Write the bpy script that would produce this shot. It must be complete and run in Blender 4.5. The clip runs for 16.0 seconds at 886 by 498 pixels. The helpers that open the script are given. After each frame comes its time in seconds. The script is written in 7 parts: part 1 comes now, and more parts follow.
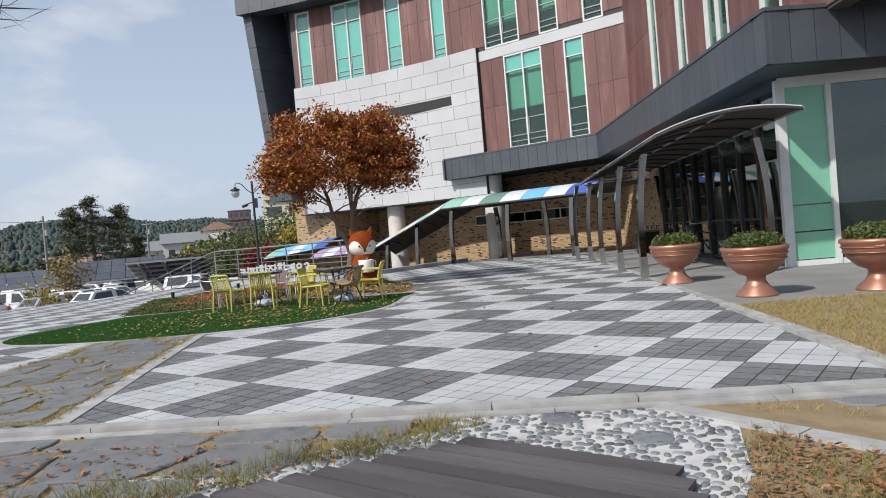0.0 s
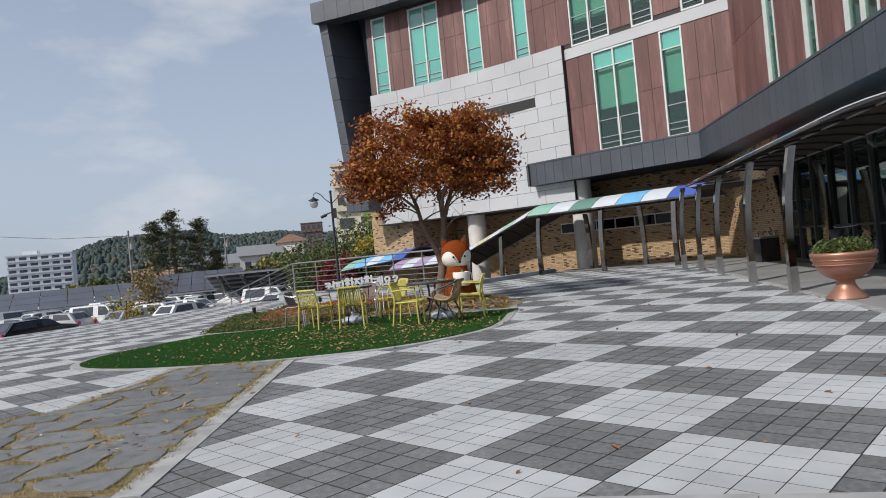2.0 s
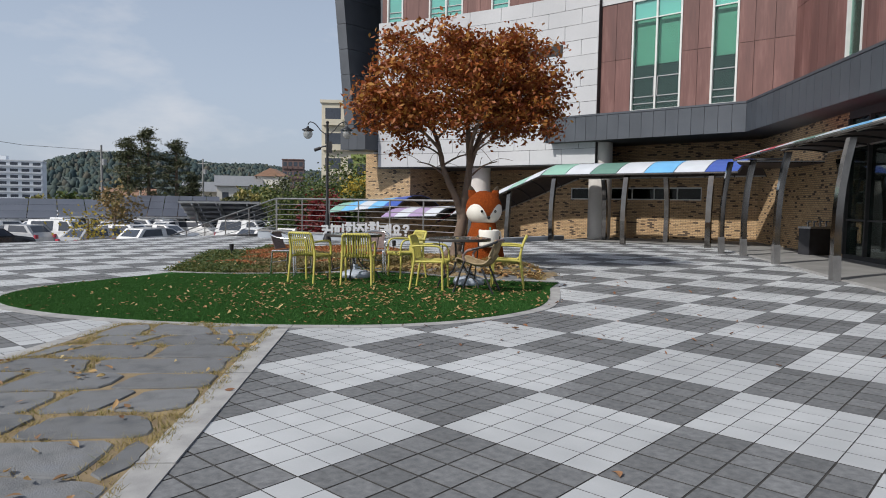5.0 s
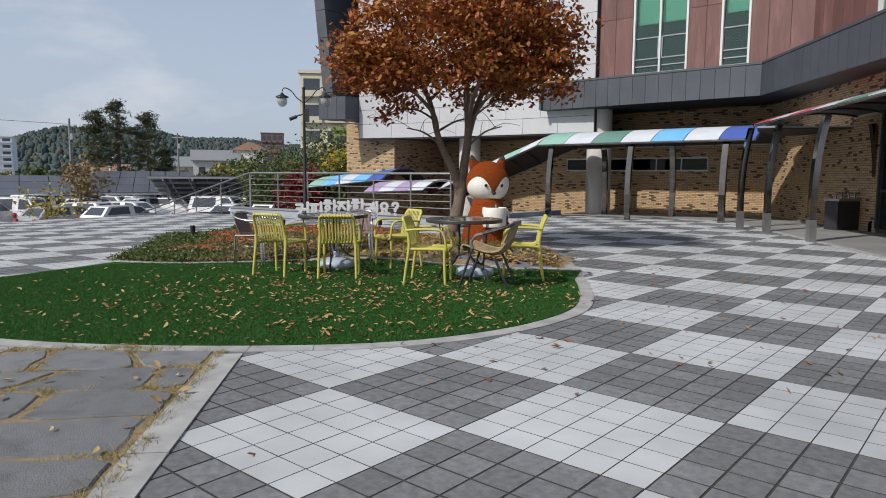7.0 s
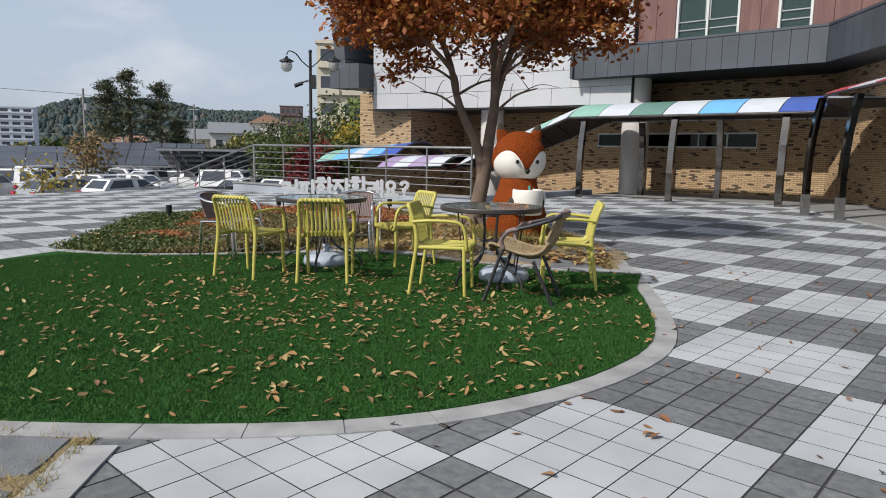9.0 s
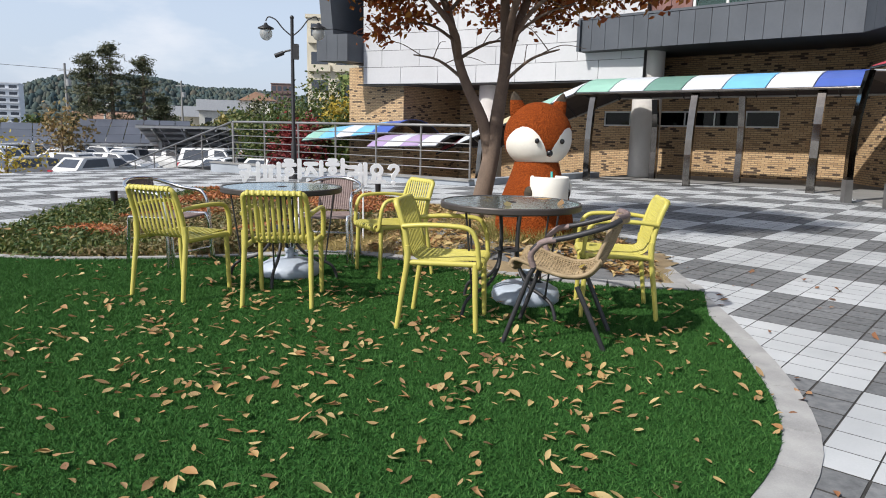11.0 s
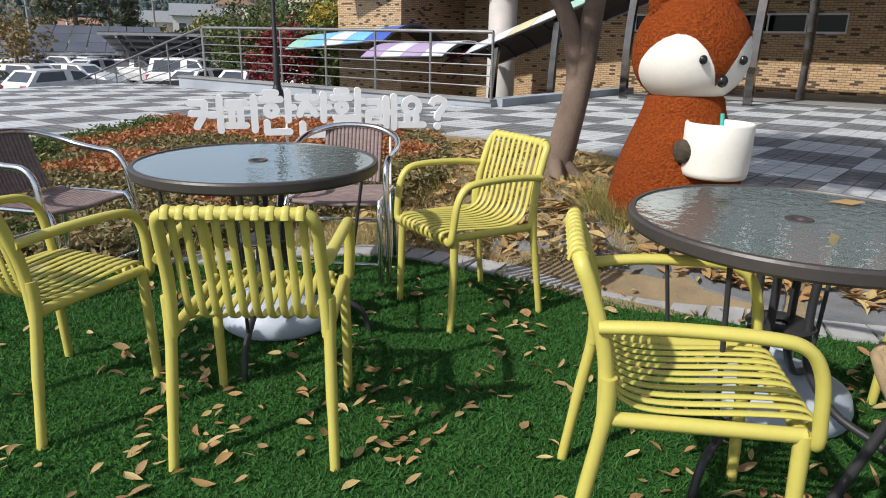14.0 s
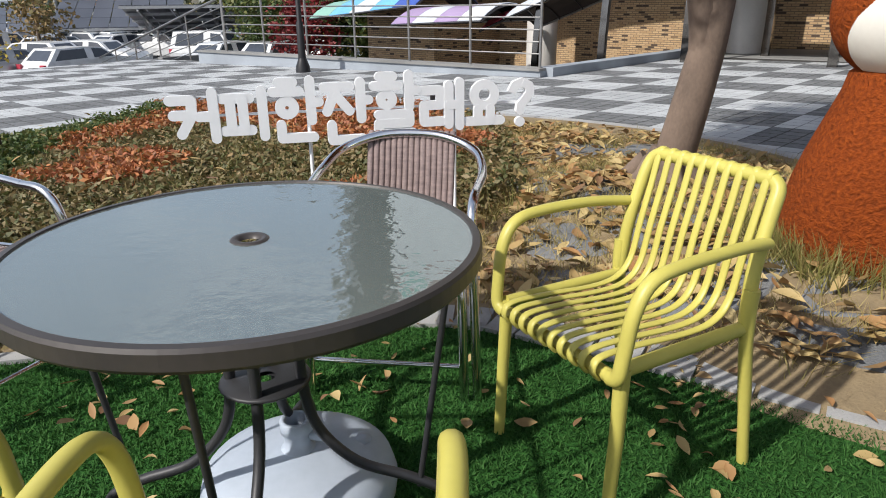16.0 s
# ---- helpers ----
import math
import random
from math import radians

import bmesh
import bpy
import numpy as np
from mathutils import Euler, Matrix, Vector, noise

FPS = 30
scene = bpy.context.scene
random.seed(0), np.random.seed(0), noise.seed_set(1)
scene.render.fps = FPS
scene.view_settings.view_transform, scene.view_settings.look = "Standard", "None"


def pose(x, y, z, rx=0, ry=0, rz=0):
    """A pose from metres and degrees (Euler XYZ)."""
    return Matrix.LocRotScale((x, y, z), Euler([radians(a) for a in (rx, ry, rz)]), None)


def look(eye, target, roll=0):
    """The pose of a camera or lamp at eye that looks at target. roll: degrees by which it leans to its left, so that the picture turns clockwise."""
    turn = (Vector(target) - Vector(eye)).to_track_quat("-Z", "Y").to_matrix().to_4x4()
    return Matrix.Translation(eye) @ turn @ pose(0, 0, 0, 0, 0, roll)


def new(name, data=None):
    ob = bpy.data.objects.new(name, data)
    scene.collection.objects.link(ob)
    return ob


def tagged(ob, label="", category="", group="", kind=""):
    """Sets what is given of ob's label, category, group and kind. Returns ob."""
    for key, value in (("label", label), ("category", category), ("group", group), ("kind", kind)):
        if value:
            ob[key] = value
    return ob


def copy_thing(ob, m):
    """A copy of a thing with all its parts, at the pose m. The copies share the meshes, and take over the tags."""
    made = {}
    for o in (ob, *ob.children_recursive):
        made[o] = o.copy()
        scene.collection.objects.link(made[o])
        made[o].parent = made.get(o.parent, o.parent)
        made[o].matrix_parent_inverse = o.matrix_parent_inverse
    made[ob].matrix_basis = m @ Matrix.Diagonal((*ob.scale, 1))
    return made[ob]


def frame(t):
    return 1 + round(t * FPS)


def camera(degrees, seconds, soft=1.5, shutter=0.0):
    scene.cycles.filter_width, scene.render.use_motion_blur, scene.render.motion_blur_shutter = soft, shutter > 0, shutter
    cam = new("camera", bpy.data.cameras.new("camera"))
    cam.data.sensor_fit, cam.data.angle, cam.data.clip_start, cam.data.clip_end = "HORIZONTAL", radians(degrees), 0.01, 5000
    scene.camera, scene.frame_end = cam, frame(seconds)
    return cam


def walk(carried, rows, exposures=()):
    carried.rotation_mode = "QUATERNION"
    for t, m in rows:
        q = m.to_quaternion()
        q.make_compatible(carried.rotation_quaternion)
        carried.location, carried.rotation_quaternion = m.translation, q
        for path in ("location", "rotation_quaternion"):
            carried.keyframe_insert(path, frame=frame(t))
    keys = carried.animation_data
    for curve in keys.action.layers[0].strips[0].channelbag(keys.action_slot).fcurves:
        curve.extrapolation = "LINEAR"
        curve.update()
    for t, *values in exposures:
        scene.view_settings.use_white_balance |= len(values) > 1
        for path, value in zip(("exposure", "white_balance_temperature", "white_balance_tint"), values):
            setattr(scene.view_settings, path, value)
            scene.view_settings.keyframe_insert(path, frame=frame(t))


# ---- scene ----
cam = camera(66.6, 16.0, soft=1.0)
PATH = [
    (0, (-0.459, 0.131, 1.268), (-1.695, 1.702, 1.224), -4.9),
    (0.5, (-0.851, 0.302, 1.251), (-2.15, 1.82, 1.157), -6.0),
    (1, (-1.201, 0.52, 1.289), (-2.553, 1.991, 1.198), -6.3),
    (1.5, (-1.626, 0.66, 1.301), (-3.014, 2.098, 1.254), -6.2),
    (2, (-2.021, 0.875, 1.316), (-3.406, 2.318, 1.32), -5.5),
    (2.5, (-2.403, 1.076, 1.322), (-3.702, 2.597, 1.318), -3.9),
    (3, (-2.856, 1.275, 1.3), (-4.121, 2.821, 1.207), -1.5),
    (3.5, (-3.303, 1.461, 1.274), (-4.639, 2.945, 1.167), -0.2),
    (4, (-3.77, 1.63, 1.236), (-5.12, 3.1, 1.117), 0.4),
    (4.2, (-3.925, 1.741, 1.253), (-5.276, 3.211, 1.132), 0.5),
    (6.3, (-5.39, 2.916, 1.294), (-6.691, 4.425, 1.116), 0.9),
    (6.5, (-5.566, 3.061, 1.295), (-6.862, 4.573, 1.112), 0.6),
    (7, (-5.912, 3.433, 1.276), (-7.203, 4.945, 1.062), 0.4),
    (7.5, (-6.258, 3.804, 1.26), (-7.534, 5.323, 1.013), 1.1),
    (8, (-6.62, 4.173, 1.287), (-7.912, 5.677, 1.027), 1.4),
    (8.5, (-6.916, 4.63, 1.281), (-8.212, 6.127, 1.004), 1.5),
    (9, (-7.264, 5.001, 1.249), (-8.59, 6.471, 0.963), 1.0),
    (9.2, (-7.396, 5.127, 1.274), (-8.741, 6.578, 0.986), 1.0),
    (11.3, (-8.717, 6.431, 1.212), (-10.015, 7.907, 0.844), 1.1),
    (11.5, (-8.893, 6.538, 1.221), (-10.199, 8.001, 0.827), 0.7),
    (12, (-9.271, 6.756, 1.223), (-10.615, 8.164, 0.763), 0.4),
    (12.5, (-9.65, 7.063, 1.265), (-10.992, 8.457, 0.758), 0.6),
    (13, (-10.094, 7.341, 1.245), (-11.403, 8.754, 0.705), 0.6),
    (13.5, (-10.407, 7.641, 1.24), (-11.694, 9.062, 0.672), 1.0),
    (14, (-10.718, 7.877, 1.23), (-11.949, 9.335, 0.632), 1.2),
    (14.5, (-11.048, 8.111, 1.224), (-12.271, 9.563, 0.593), 0.5),
    (15, (-11.3, 8.373, 1.225), (-12.531, 9.799, 0.552), 0.5),
    (15.5, (-11.555, 8.576, 1.194), (-12.791, 9.989, 0.504), 0.1),
    (16, (-11.817, 8.739, 1.202), (-13.095, 10.115, 0.513), -0.6),
]
EXPOSURES = [(0.0, 0.13), (1.0, 0.12), (1.5, -0.07), (2.0, -0.12), (3.5, -0.12), (7.0, -0.1), (9.0, 0.0), (11.5, 0.36), (12.5, 0.34), (14.0, 0.28), (16.0, 0.32)]
walk(cam, [(t, look(eye, target, roll)) for t, eye, target, roll in PATH], EXPOSURES)

SUN_DIR = Vector((-0.20, -0.98, 0.0)).normalized()
SUN_EL = radians(42)

# ---- world, sun, exposure ----
world = bpy.data.worlds.new("sky_world")
scene.world = world
world.use_nodes = True
wn = world.node_tree
wn.nodes.clear()
sky = wn.nodes.new("ShaderNodeTexSky")
sky.sky_type = 'NISHITA'
sky.sun_disc = False
sky.sun_elevation = SUN_EL
sky.sun_rotation = math.atan2(SUN_DIR.x, SUN_DIR.y)
sky.air_density, sky.dust_density, sky.ozone_density = 1.0, 2.5, 1.0
# thin bright clouds over the blue
wc = wn.nodes.new("ShaderNodeTexCoord")
wmap = wn.nodes.new("ShaderNodeMapping")
wmap.inputs["Scale"].default_value = (1.6, 1.6, 4.0)
cn = wn.nodes.new("ShaderNodeTexNoise")
cn.inputs["Scale"].default_value, cn.inputs["Detail"].default_value = 2.2, 6
cn.inputs["Roughness"].default_value = 0.55
cr = wn.nodes.new("ShaderNodeValToRGB")
cr.color_ramp.elements[0].position, cr.color_ramp.elements[1].position = 0.53, 0.68
cr.color_ramp.elements[1].color = (0.5, 0.5, 0.5, 1)
haze = wn.nodes.new("ShaderNodeMix")
haze.data_type = 'RGBA'
haze.inputs[7].default_value = (5.5, 6.35, 7.8, 1)
sep = wn.nodes.new("ShaderNodeSeparateXYZ")
hz = wn.nodes.new("ShaderNodeMapRange")
hz.inputs["From Min"].default_value, hz.inputs["From Max"].default_value = 0.15, 0.85
hz.inputs["To Min"].default_value, hz.inputs["To Max"].default_value = 0.68, 0.12
wn.links.new(sep.outputs["Z"], hz.inputs["Value"])
wn.links.new(hz.outputs["Result"], haze.inputs[0])
wmix = wn.nodes.new("ShaderNodeMix")
wmix.data_type = 'RGBA'
wmix.inputs[7].default_value = (7.4, 7.5, 7.9, 1)
wbg = wn.nodes.new("ShaderNodeBackground")
wbg.inputs["Strength"].default_value = 0.104
wout = wn.nodes.new("ShaderNodeOutputWorld")
wn.links.new(wc.outputs["Generated"], sep.inputs["Vector"])
wn.links.new(wc.outputs["Generated"], wmap.inputs["Vector"])
wn.links.new(wmap.outputs["Vector"], cn.inputs["Vector"])
wn.links.new(cn.outputs["Fac"], cr.inputs["Fac"])
wn.links.new(cr.outputs["Color"], wmix.inputs[0])
wn.links.new(sky.outputs["Color"], haze.inputs[6])
wn.links.new(haze.outputs[2], wmix.inputs[6])
wn.links.new(wmix.outputs[2], wbg.inputs["Color"])
wn.links.new(wbg.outputs["Background"], wout.inputs["Surface"])

sun = new("sun", bpy.data.lights.new("sun", 'SUN'))
sun.data.energy, sun.data.angle, sun.data.color = 4.05, radians(1.2), (1.0, 0.96, 0.90)
sd = SUN_DIR * math.cos(SUN_EL) + Vector((0, 0, math.sin(SUN_EL)))
sun.matrix_world = look(tuple(sd * 60), (0, 0, 0))


# ---- materials ----
def mat(name, c1, c2=None, rough=0.6, metal=0.0, scale=4.0, fine=60.0, bump=0.15, rnd=0.0, c3=None, spec=0.5,
        stretch=(1, 1, 1), island=0.0, coat=0.0, contrast=0.5, stain=0.0, dist=0.01):
    """A surface with colour varied at two scales, fine relief, and an optional change from piece to piece."""
    m = bpy.data.materials.new(name)
    m.use_nodes = True
    nt = m.node_tree
    b = nt.nodes["Principled BSDF"]
    b.inputs["Roughness"].default_value, b.inputs["Metallic"].default_value = rough, metal
    b.inputs["Specular IOR Level"].default_value = spec
    b.inputs["Coat Weight"].default_value = coat
    c2 = c2 or tuple(c * 0.75 for c in c1)
    tc = nt.nodes.new("ShaderNodeTexCoord")
    mp = nt.nodes.new("ShaderNodeMapping")
    mp.inputs["Scale"].default_value = stretch
    here = tc.outputs["Object"]
    if rnd:
        # pieces that share one mesh take their pattern from where they lie
        shift = nt.nodes.new("ShaderNodeVectorMath")
        nt.links.new(here, shift.inputs[0])
        nt.links.new(nt.nodes.new("ShaderNodeObjectInfo").outputs["Location"], shift.inputs[1])
        here = shift.outputs[0]
    nt.links.new(here, mp.inputs["Vector"])
    n1 = nt.nodes.new("ShaderNodeTexNoise")
    n1.inputs["Scale"].default_value, n1.inputs["Detail"].default_value = scale, 5
    n2 = nt.nodes.new("ShaderNodeTexNoise")
    n2.inputs["Scale"].default_value, n2.inputs["Detail"].default_value = fine, 3
    for n in (n1, n2):
        nt.links.new(mp.outputs["Vector"], n.inputs["Vector"])
    add = nt.nodes.new("ShaderNodeMath")
    add.operation = 'MULTIPLY_ADD'
    add.inputs[1].default_value = 0.35
    nt.links.new(n2.outputs["Fac"], add.inputs[0])
    nt.links.new(n1.outputs["Fac"], add.inputs[2])
    ramp = nt.nodes.new("ShaderNodeValToRGB")
    mid = 0.675
    ramp.color_ramp.elements[0].position = max(0.0, mid - contrast * 0.5)
    ramp.color_ramp.elements[1].position = min(1.0, mid + contrast * 0.5)
    ramp.color_ramp.elements[0].color, ramp.color_ramp.elements[1].color = (*c2, 1), (*c1, 1)
    if c3:
        e = ramp.color_ramp.elements.new(mid)
        e.color = (*c3, 1)
    nt.links.new(add.outputs[0], ramp.inputs["Fac"])
    col = ramp.outputs["Color"]
    if rnd or island:
        hv = nt.nodes.new("ShaderNodeHueSaturation")
        src = nt.nodes.new("ShaderNodeObjectInfo").outputs["Random"] if rnd else nt.nodes.new("ShaderNodeNewGeometry").outputs["Random Per Island"]
        rg = nt.nodes.new("ShaderNodeMapRange")
        amp = rnd or island
        rg.inputs["To Min"].default_value, rg.inputs["To Max"].default_value = 1 - amp, 1 + amp
        nt.links.new(src, rg.inputs["Value"])
        nt.links.new(rg.outputs["Result"], hv.inputs["Value"])
        nt.links.new(col, hv.inputs["Color"])
        col = hv.outputs["Color"]
    if stain:
        n3 = nt.nodes.new("ShaderNodeTexNoise")
        n3.inputs["Scale"].default_value, n3.inputs["Detail"].default_value = 0.55, 6
        nt.links.new(here, n3.inputs["Vector"])
        r3 = nt.nodes.new("ShaderNodeMapRange")
        r3.inputs["From Min"].default_value, r3.inputs["From Max"].default_value = 0.35, 0.7
        r3.inputs["To Min"].default_value, r3.inputs["To Max"].default_value = 1 - stain, 1.0
        nt.links.new(n3.outputs["Fac"], r3.inputs["Value"])
        h3 = nt.nodes.new("ShaderNodeHueSaturation")
        nt.links.new(r3.outputs["Result"], h3.inputs["Value"])
        nt.links.new(col, h3.inputs["Color"])
        col = h3.outputs["Color"]
    nt.links.new(col, b.inputs["Base Color"])
    if bump:
        bp = nt.nodes.new("ShaderNodeBump")
        bp.inputs["Strength"].default_value, bp.inputs["Distance"].default_value = bump, dist
        nt.links.new(add.outputs[0], bp.inputs["Height"])
        nt.links.new(bp.outputs["Normal"], b.inputs["Normal"])
    return m


def mat_leaf(name, cols, rough=0.6, trans=0.25, spec=0.5):
    """Leaves: every leaf takes its own colour from the row of cols; some light comes through."""
    m = bpy.data.materials.new(name)
    m.use_nodes = True
    nt = m.node_tree
    b = nt.nodes["Principled BSDF"]
    b.inputs["Roughness"].default_value = rough
    b.inputs["Specular IOR Level"].default_value = spec
    g = nt.nodes.new("ShaderNodeNewGeometry")
    r = nt.nodes.new("ShaderNodeValToRGB")
    els = r.color_ramp.elements
    els[0].color, els[1].color = (*cols[0], 1), (*cols[-1], 1)
    for i, c in enumerate(cols[1:-1]):
        els.new((i + 1) / (len(cols) - 1)).color = (*c, 1)
    nt.links.new(g.outputs["Random Per Island"], r.inputs["Fac"])
    nt.links.new(r.outputs["Color"], b.inputs["Base Color"])
    if trans:
        t = nt.nodes.new("ShaderNodeBsdfTranslucent")
        nt.links.new(r.outputs["Color"], t.inputs["Color"])
        mx = nt.nodes.new("ShaderNodeMixShader")
        mx.inputs[0].default_value = trans
        nt.links.new(b.outputs[0], mx.inputs[1])
        nt.links.new(t.outputs[0], mx.inputs[2])
        nt.links.new(mx.outputs[0], nt.nodes["Material Output"].inputs["Surface"])
    return m


def mat_brick(name):
    m = bpy.data.materials.new(name)
    m.use_nodes = True
    nt = m.node_tree
    b = nt.nodes["Principled BSDF"]
    b.inputs["Roughness"].default_value = 0.85
    uv = nt.nodes.new("ShaderNodeUVMap")
    br = nt.nodes.new("ShaderNodeTexBrick")
    br.inputs["Color1"].default_value = (0.50, 0.345, 0.19, 1)
    br.inputs["Color2"].default_value = (0.36, 0.225, 0.115, 1)
    br.inputs["Mortar"].default_value = (0.15, 0.115, 0.08, 1)
    br.inputs["Scale"].default_value = 1.0
    br.inputs["Mortar Size"].default_value = 0.008
    br.inputs["Bias"].default_value = -0.1
    br.inputs["Brick Width"].default_value, br.inputs["Row Height"].default_value = 0.20, 0.062
    nt.links.new(uv.outputs["UV"], br.inputs["Vector"])
    # scattered dark bricks
    b2 = nt.nodes.new("ShaderNodeTexBrick")
    b2.inputs["Color1"].default_value, b2.inputs["Color2"].default_value, b2.inputs["Mortar"].default_value = (0, 0, 0, 1), (1, 1, 1, 1), (0, 0, 0, 1)
    b2.inputs["Scale"].default_value, b2.inputs["Mortar Size"].default_value, b2.inputs["Bias"].default_value = 1.0, 0.008, -0.88
    b2.inputs["Brick Width"].default_value, b2.inputs["Row Height"].default_value = 0.20, 0.062
    nt.links.new(uv.outputs["UV"], b2.inputs["Vector"])
    th = nt.nodes.new("ShaderNodeMath")
    th.operation = 'MULTIPLY'
    th.use_clamp = True
    th.inputs[1].default_value = 30.0
    nt.links.new(b2.outputs["Color"], th.inputs[0])
    mx = nt.nodes.new("ShaderNodeMix")
    mx.data_type = 'RGBA'
    mx.inputs[7].default_value = (0.07, 0.045, 0.03, 1)
    nt.links.new(th.outputs[0], mx.inputs[0])
    nt.links.new(br.outputs["Color"], mx.inputs[6])
    nt.links.new(mx.outputs[2], b.inputs["Base Color"])
    bp = nt.nodes.new("ShaderNodeBump")
    bp.invert = True
    bp.inputs["Strength"].default_value, bp.inputs["Distance"].default_value = 0.6, 0.01
    nt.links.new(br.outputs["Fac"], bp.inputs["Height"])
    nt.links.new(bp.outputs["Normal"], b.inputs["Normal"])
    return m


def mat_glass(name, tint, rough=0.03, see=0.6, ripple=0.0, gloss=(0.9, 0.95, 0.95), ior=1.9):
    """Window glass: tinted see-through, mirror-like towards grazing angles."""
    m = bpy.data.materials.new(name)
    m.use_nodes = True
    nt = m.node_tree
    nt.nodes.remove(nt.nodes["Principled BSDF"])
    tr = nt.nodes.new("ShaderNodeBsdfTransparent")
    tr.inputs["Color"].default_value = (*tint, 1)
    df = nt.nodes.new("ShaderNodeBsdfDiffuse")
    df.inputs["Color"].default_value = (*[c * 0.6 for c in tint], 1)
    m1 = nt.nodes.new("ShaderNodeMixShader")
    m1.inputs[0].default_value = see
    gl = nt.nodes.new("ShaderNodeBsdfGlossy")
    gl.inputs["Roughness"].default_value = rough
    gl.inputs["Color"].default_value = (*gloss, 1)
    lw_ = nt.nodes.new("ShaderNodeLayerWeight")
    pw = nt.nodes.new("ShaderNodeMath")
    pw.operation = 'POWER'
    pw.inputs[1].default_value = 5.0
    nt.links.new(lw_.outputs["Facing"], pw.inputs[0])
    f0 = ((ior - 1) / (ior + 1)) ** 2
    fr = nt.nodes.new("ShaderNodeMath")
    fr.operation = 'MULTIPLY_ADD'
    fr.inputs[1].default_value, fr.inputs[2].default_value = 1 - f0, f0
    nt.links.new(pw.outputs[0], fr.inputs[0])
    m2 = nt.nodes.new("ShaderNodeMixShader")
    nt.links.new(df.outputs[0], m1.inputs[1])
    nt.links.new(tr.outputs[0], m1.inputs[2])
    nt.links.new(fr.outputs[0], m2.inputs[0])
    nt.links.new(m1.outputs[0], m2.inputs[1])
    nt.links.new(gl.outputs[0], m2.inputs[2])
    nt.links.new(m2.outputs[0], nt.nodes["Material Output"].inputs["Surface"])
    if ripple:
        tc = nt.nodes.new("ShaderNodeTexCoord")
        n = nt.nodes.new("ShaderNodeTexNoise")
        n.inputs["Scale"].default_value, n.inputs["Detail"].default_value = 26, 2
        nt.links.new(tc.outputs["Object"], n.inputs["Vector"])
        bp = nt.nodes.new("ShaderNodeBump")
        bp.inputs["Strength"].default_value, bp.inputs["Distance"].default_value = ripple, 0.01
        nt.links.new(n.outputs["Fac"], bp.inputs["Height"])
        nt.links.new(bp.outputs["Normal"], gl.inputs["Normal"])
    return m


M_TILE_W = mat("pale_paving", (0.525, 0.545, 0.562), (0.41, 0.43, 0.45), 0.8, scale=2.2, fine=90, bump=0.2, rnd=0.05, stain=0.22, spec=0.2, contrast=0.7)
M_TILE_WJ = mat("pale_paving_field", (0.525, 0.545, 0.562), (0.41, 0.43, 0.45), 0.8, scale=2.2, fine=90, bump=0.2, island=0.05, stain=0.22, spec=0.2, contrast=0.7)
M_TILE_G = mat("grey_paving", (0.220, 0.228, 0.236), (0.116, 0.122, 0.13), 0.85, scale=22, fine=110, bump=0.35, rnd=0.17, stain=0.2, spec=0.2, contrast=0.55)
M_TILE_GJ = mat("grey_paving_field", (0.220, 0.228, 0.236), (0.116, 0.122, 0.13), 0.85, scale=22, fine=110, bump=0.35, island=0.17, stain=0.2, spec=0.2, contrast=0.55)
M_BED = mat("joint_sand", (0.05, 0.048, 0.046), (0.025, 0.024, 0.023), 0.95, scale=6, fine=150, bump=0.3)
M_KERB = mat("kerb_granite", (0.38, 0.38, 0.375), (0.25, 0.25, 0.25), 0.85, scale=5, fine=170, bump=0.3, rnd=0.08, contrast=0.4)
M_FLAG = mat("flagstone", (0.155, 0.167, 0.186), (0.082, 0.09, 0.10), 0.85, scale=6, fine=130, bump=0.9, dist=0.015, rnd=0.16, contrast=0.6, c3=(0.155, 0.16, 0.165))
M_SOIL = mat("dry_soil", (0.30, 0.23, 0.13), (0.15, 0.11, 0.065), 0.95, scale=5, fine=90, bump=0.6, contrast=0.6, dist=0.02)
M_TURFBED = mat("turf_backing", (0.04, 0.13, 0.028), (0.014, 0.052, 0.012), 0.95, scale=60, fine=170, bump=1.0, dist=0.02, spec=0.08, contrast=0.4)
M_TURF = mat_leaf("turf_blade", [(0.024, 0.076, 0.016), (0.041, 0.122, 0.028), (0.06, 0.155, 0.038), (0.032, 0.098, 0.021)], 0.7, 0.2, 0.12)
M_DRY = mat_leaf("dry_grass", [(0.33, 0.25, 0.09), (0.40, 0.31, 0.12), (0.22, 0.19, 0.06), (0.45, 0.36, 0.17)], 0.7, 0.25)
M_WEED = mat_leaf("weed_blade", [(0.12, 0.14, 0.03), (0.26, 0.22, 0.07), (0.17, 0.17, 0.04), (0.35, 0.28, 0.11)], 0.7, 0.25)
M_FALLEN = mat_leaf("fallen_leaf", [(0.30, 0.16, 0.065), (0.40, 0.28, 0.12), (0.50, 0.39, 0.18), (0.18, 0.09, 0.045), (0.42, 0.31, 0.13), (0.34, 0.17, 0.065), (0.28, 0.19, 0.09)], 0.65, 0.15)
M_LITTER = mat_leaf("rust_leaf_litter", [(0.20, 0.085, 0.04), (0.30, 0.14, 0.065), (0.14, 0.065, 0.035), (0.36, 0.20, 0.10), (0.25, 0.11, 0.05)], 0.7, 0.1)
M_CROWN = mat_leaf("autumn_leaf", [(0.15, 0.034, 0.014), (0.30, 0.075, 0.018), (0.37, 0.12, 0.024), (0.19, 0.045, 0.015), (0.46, 0.23, 0.045), (0.25, 0.058, 0.017)], 0.6, 0.3)
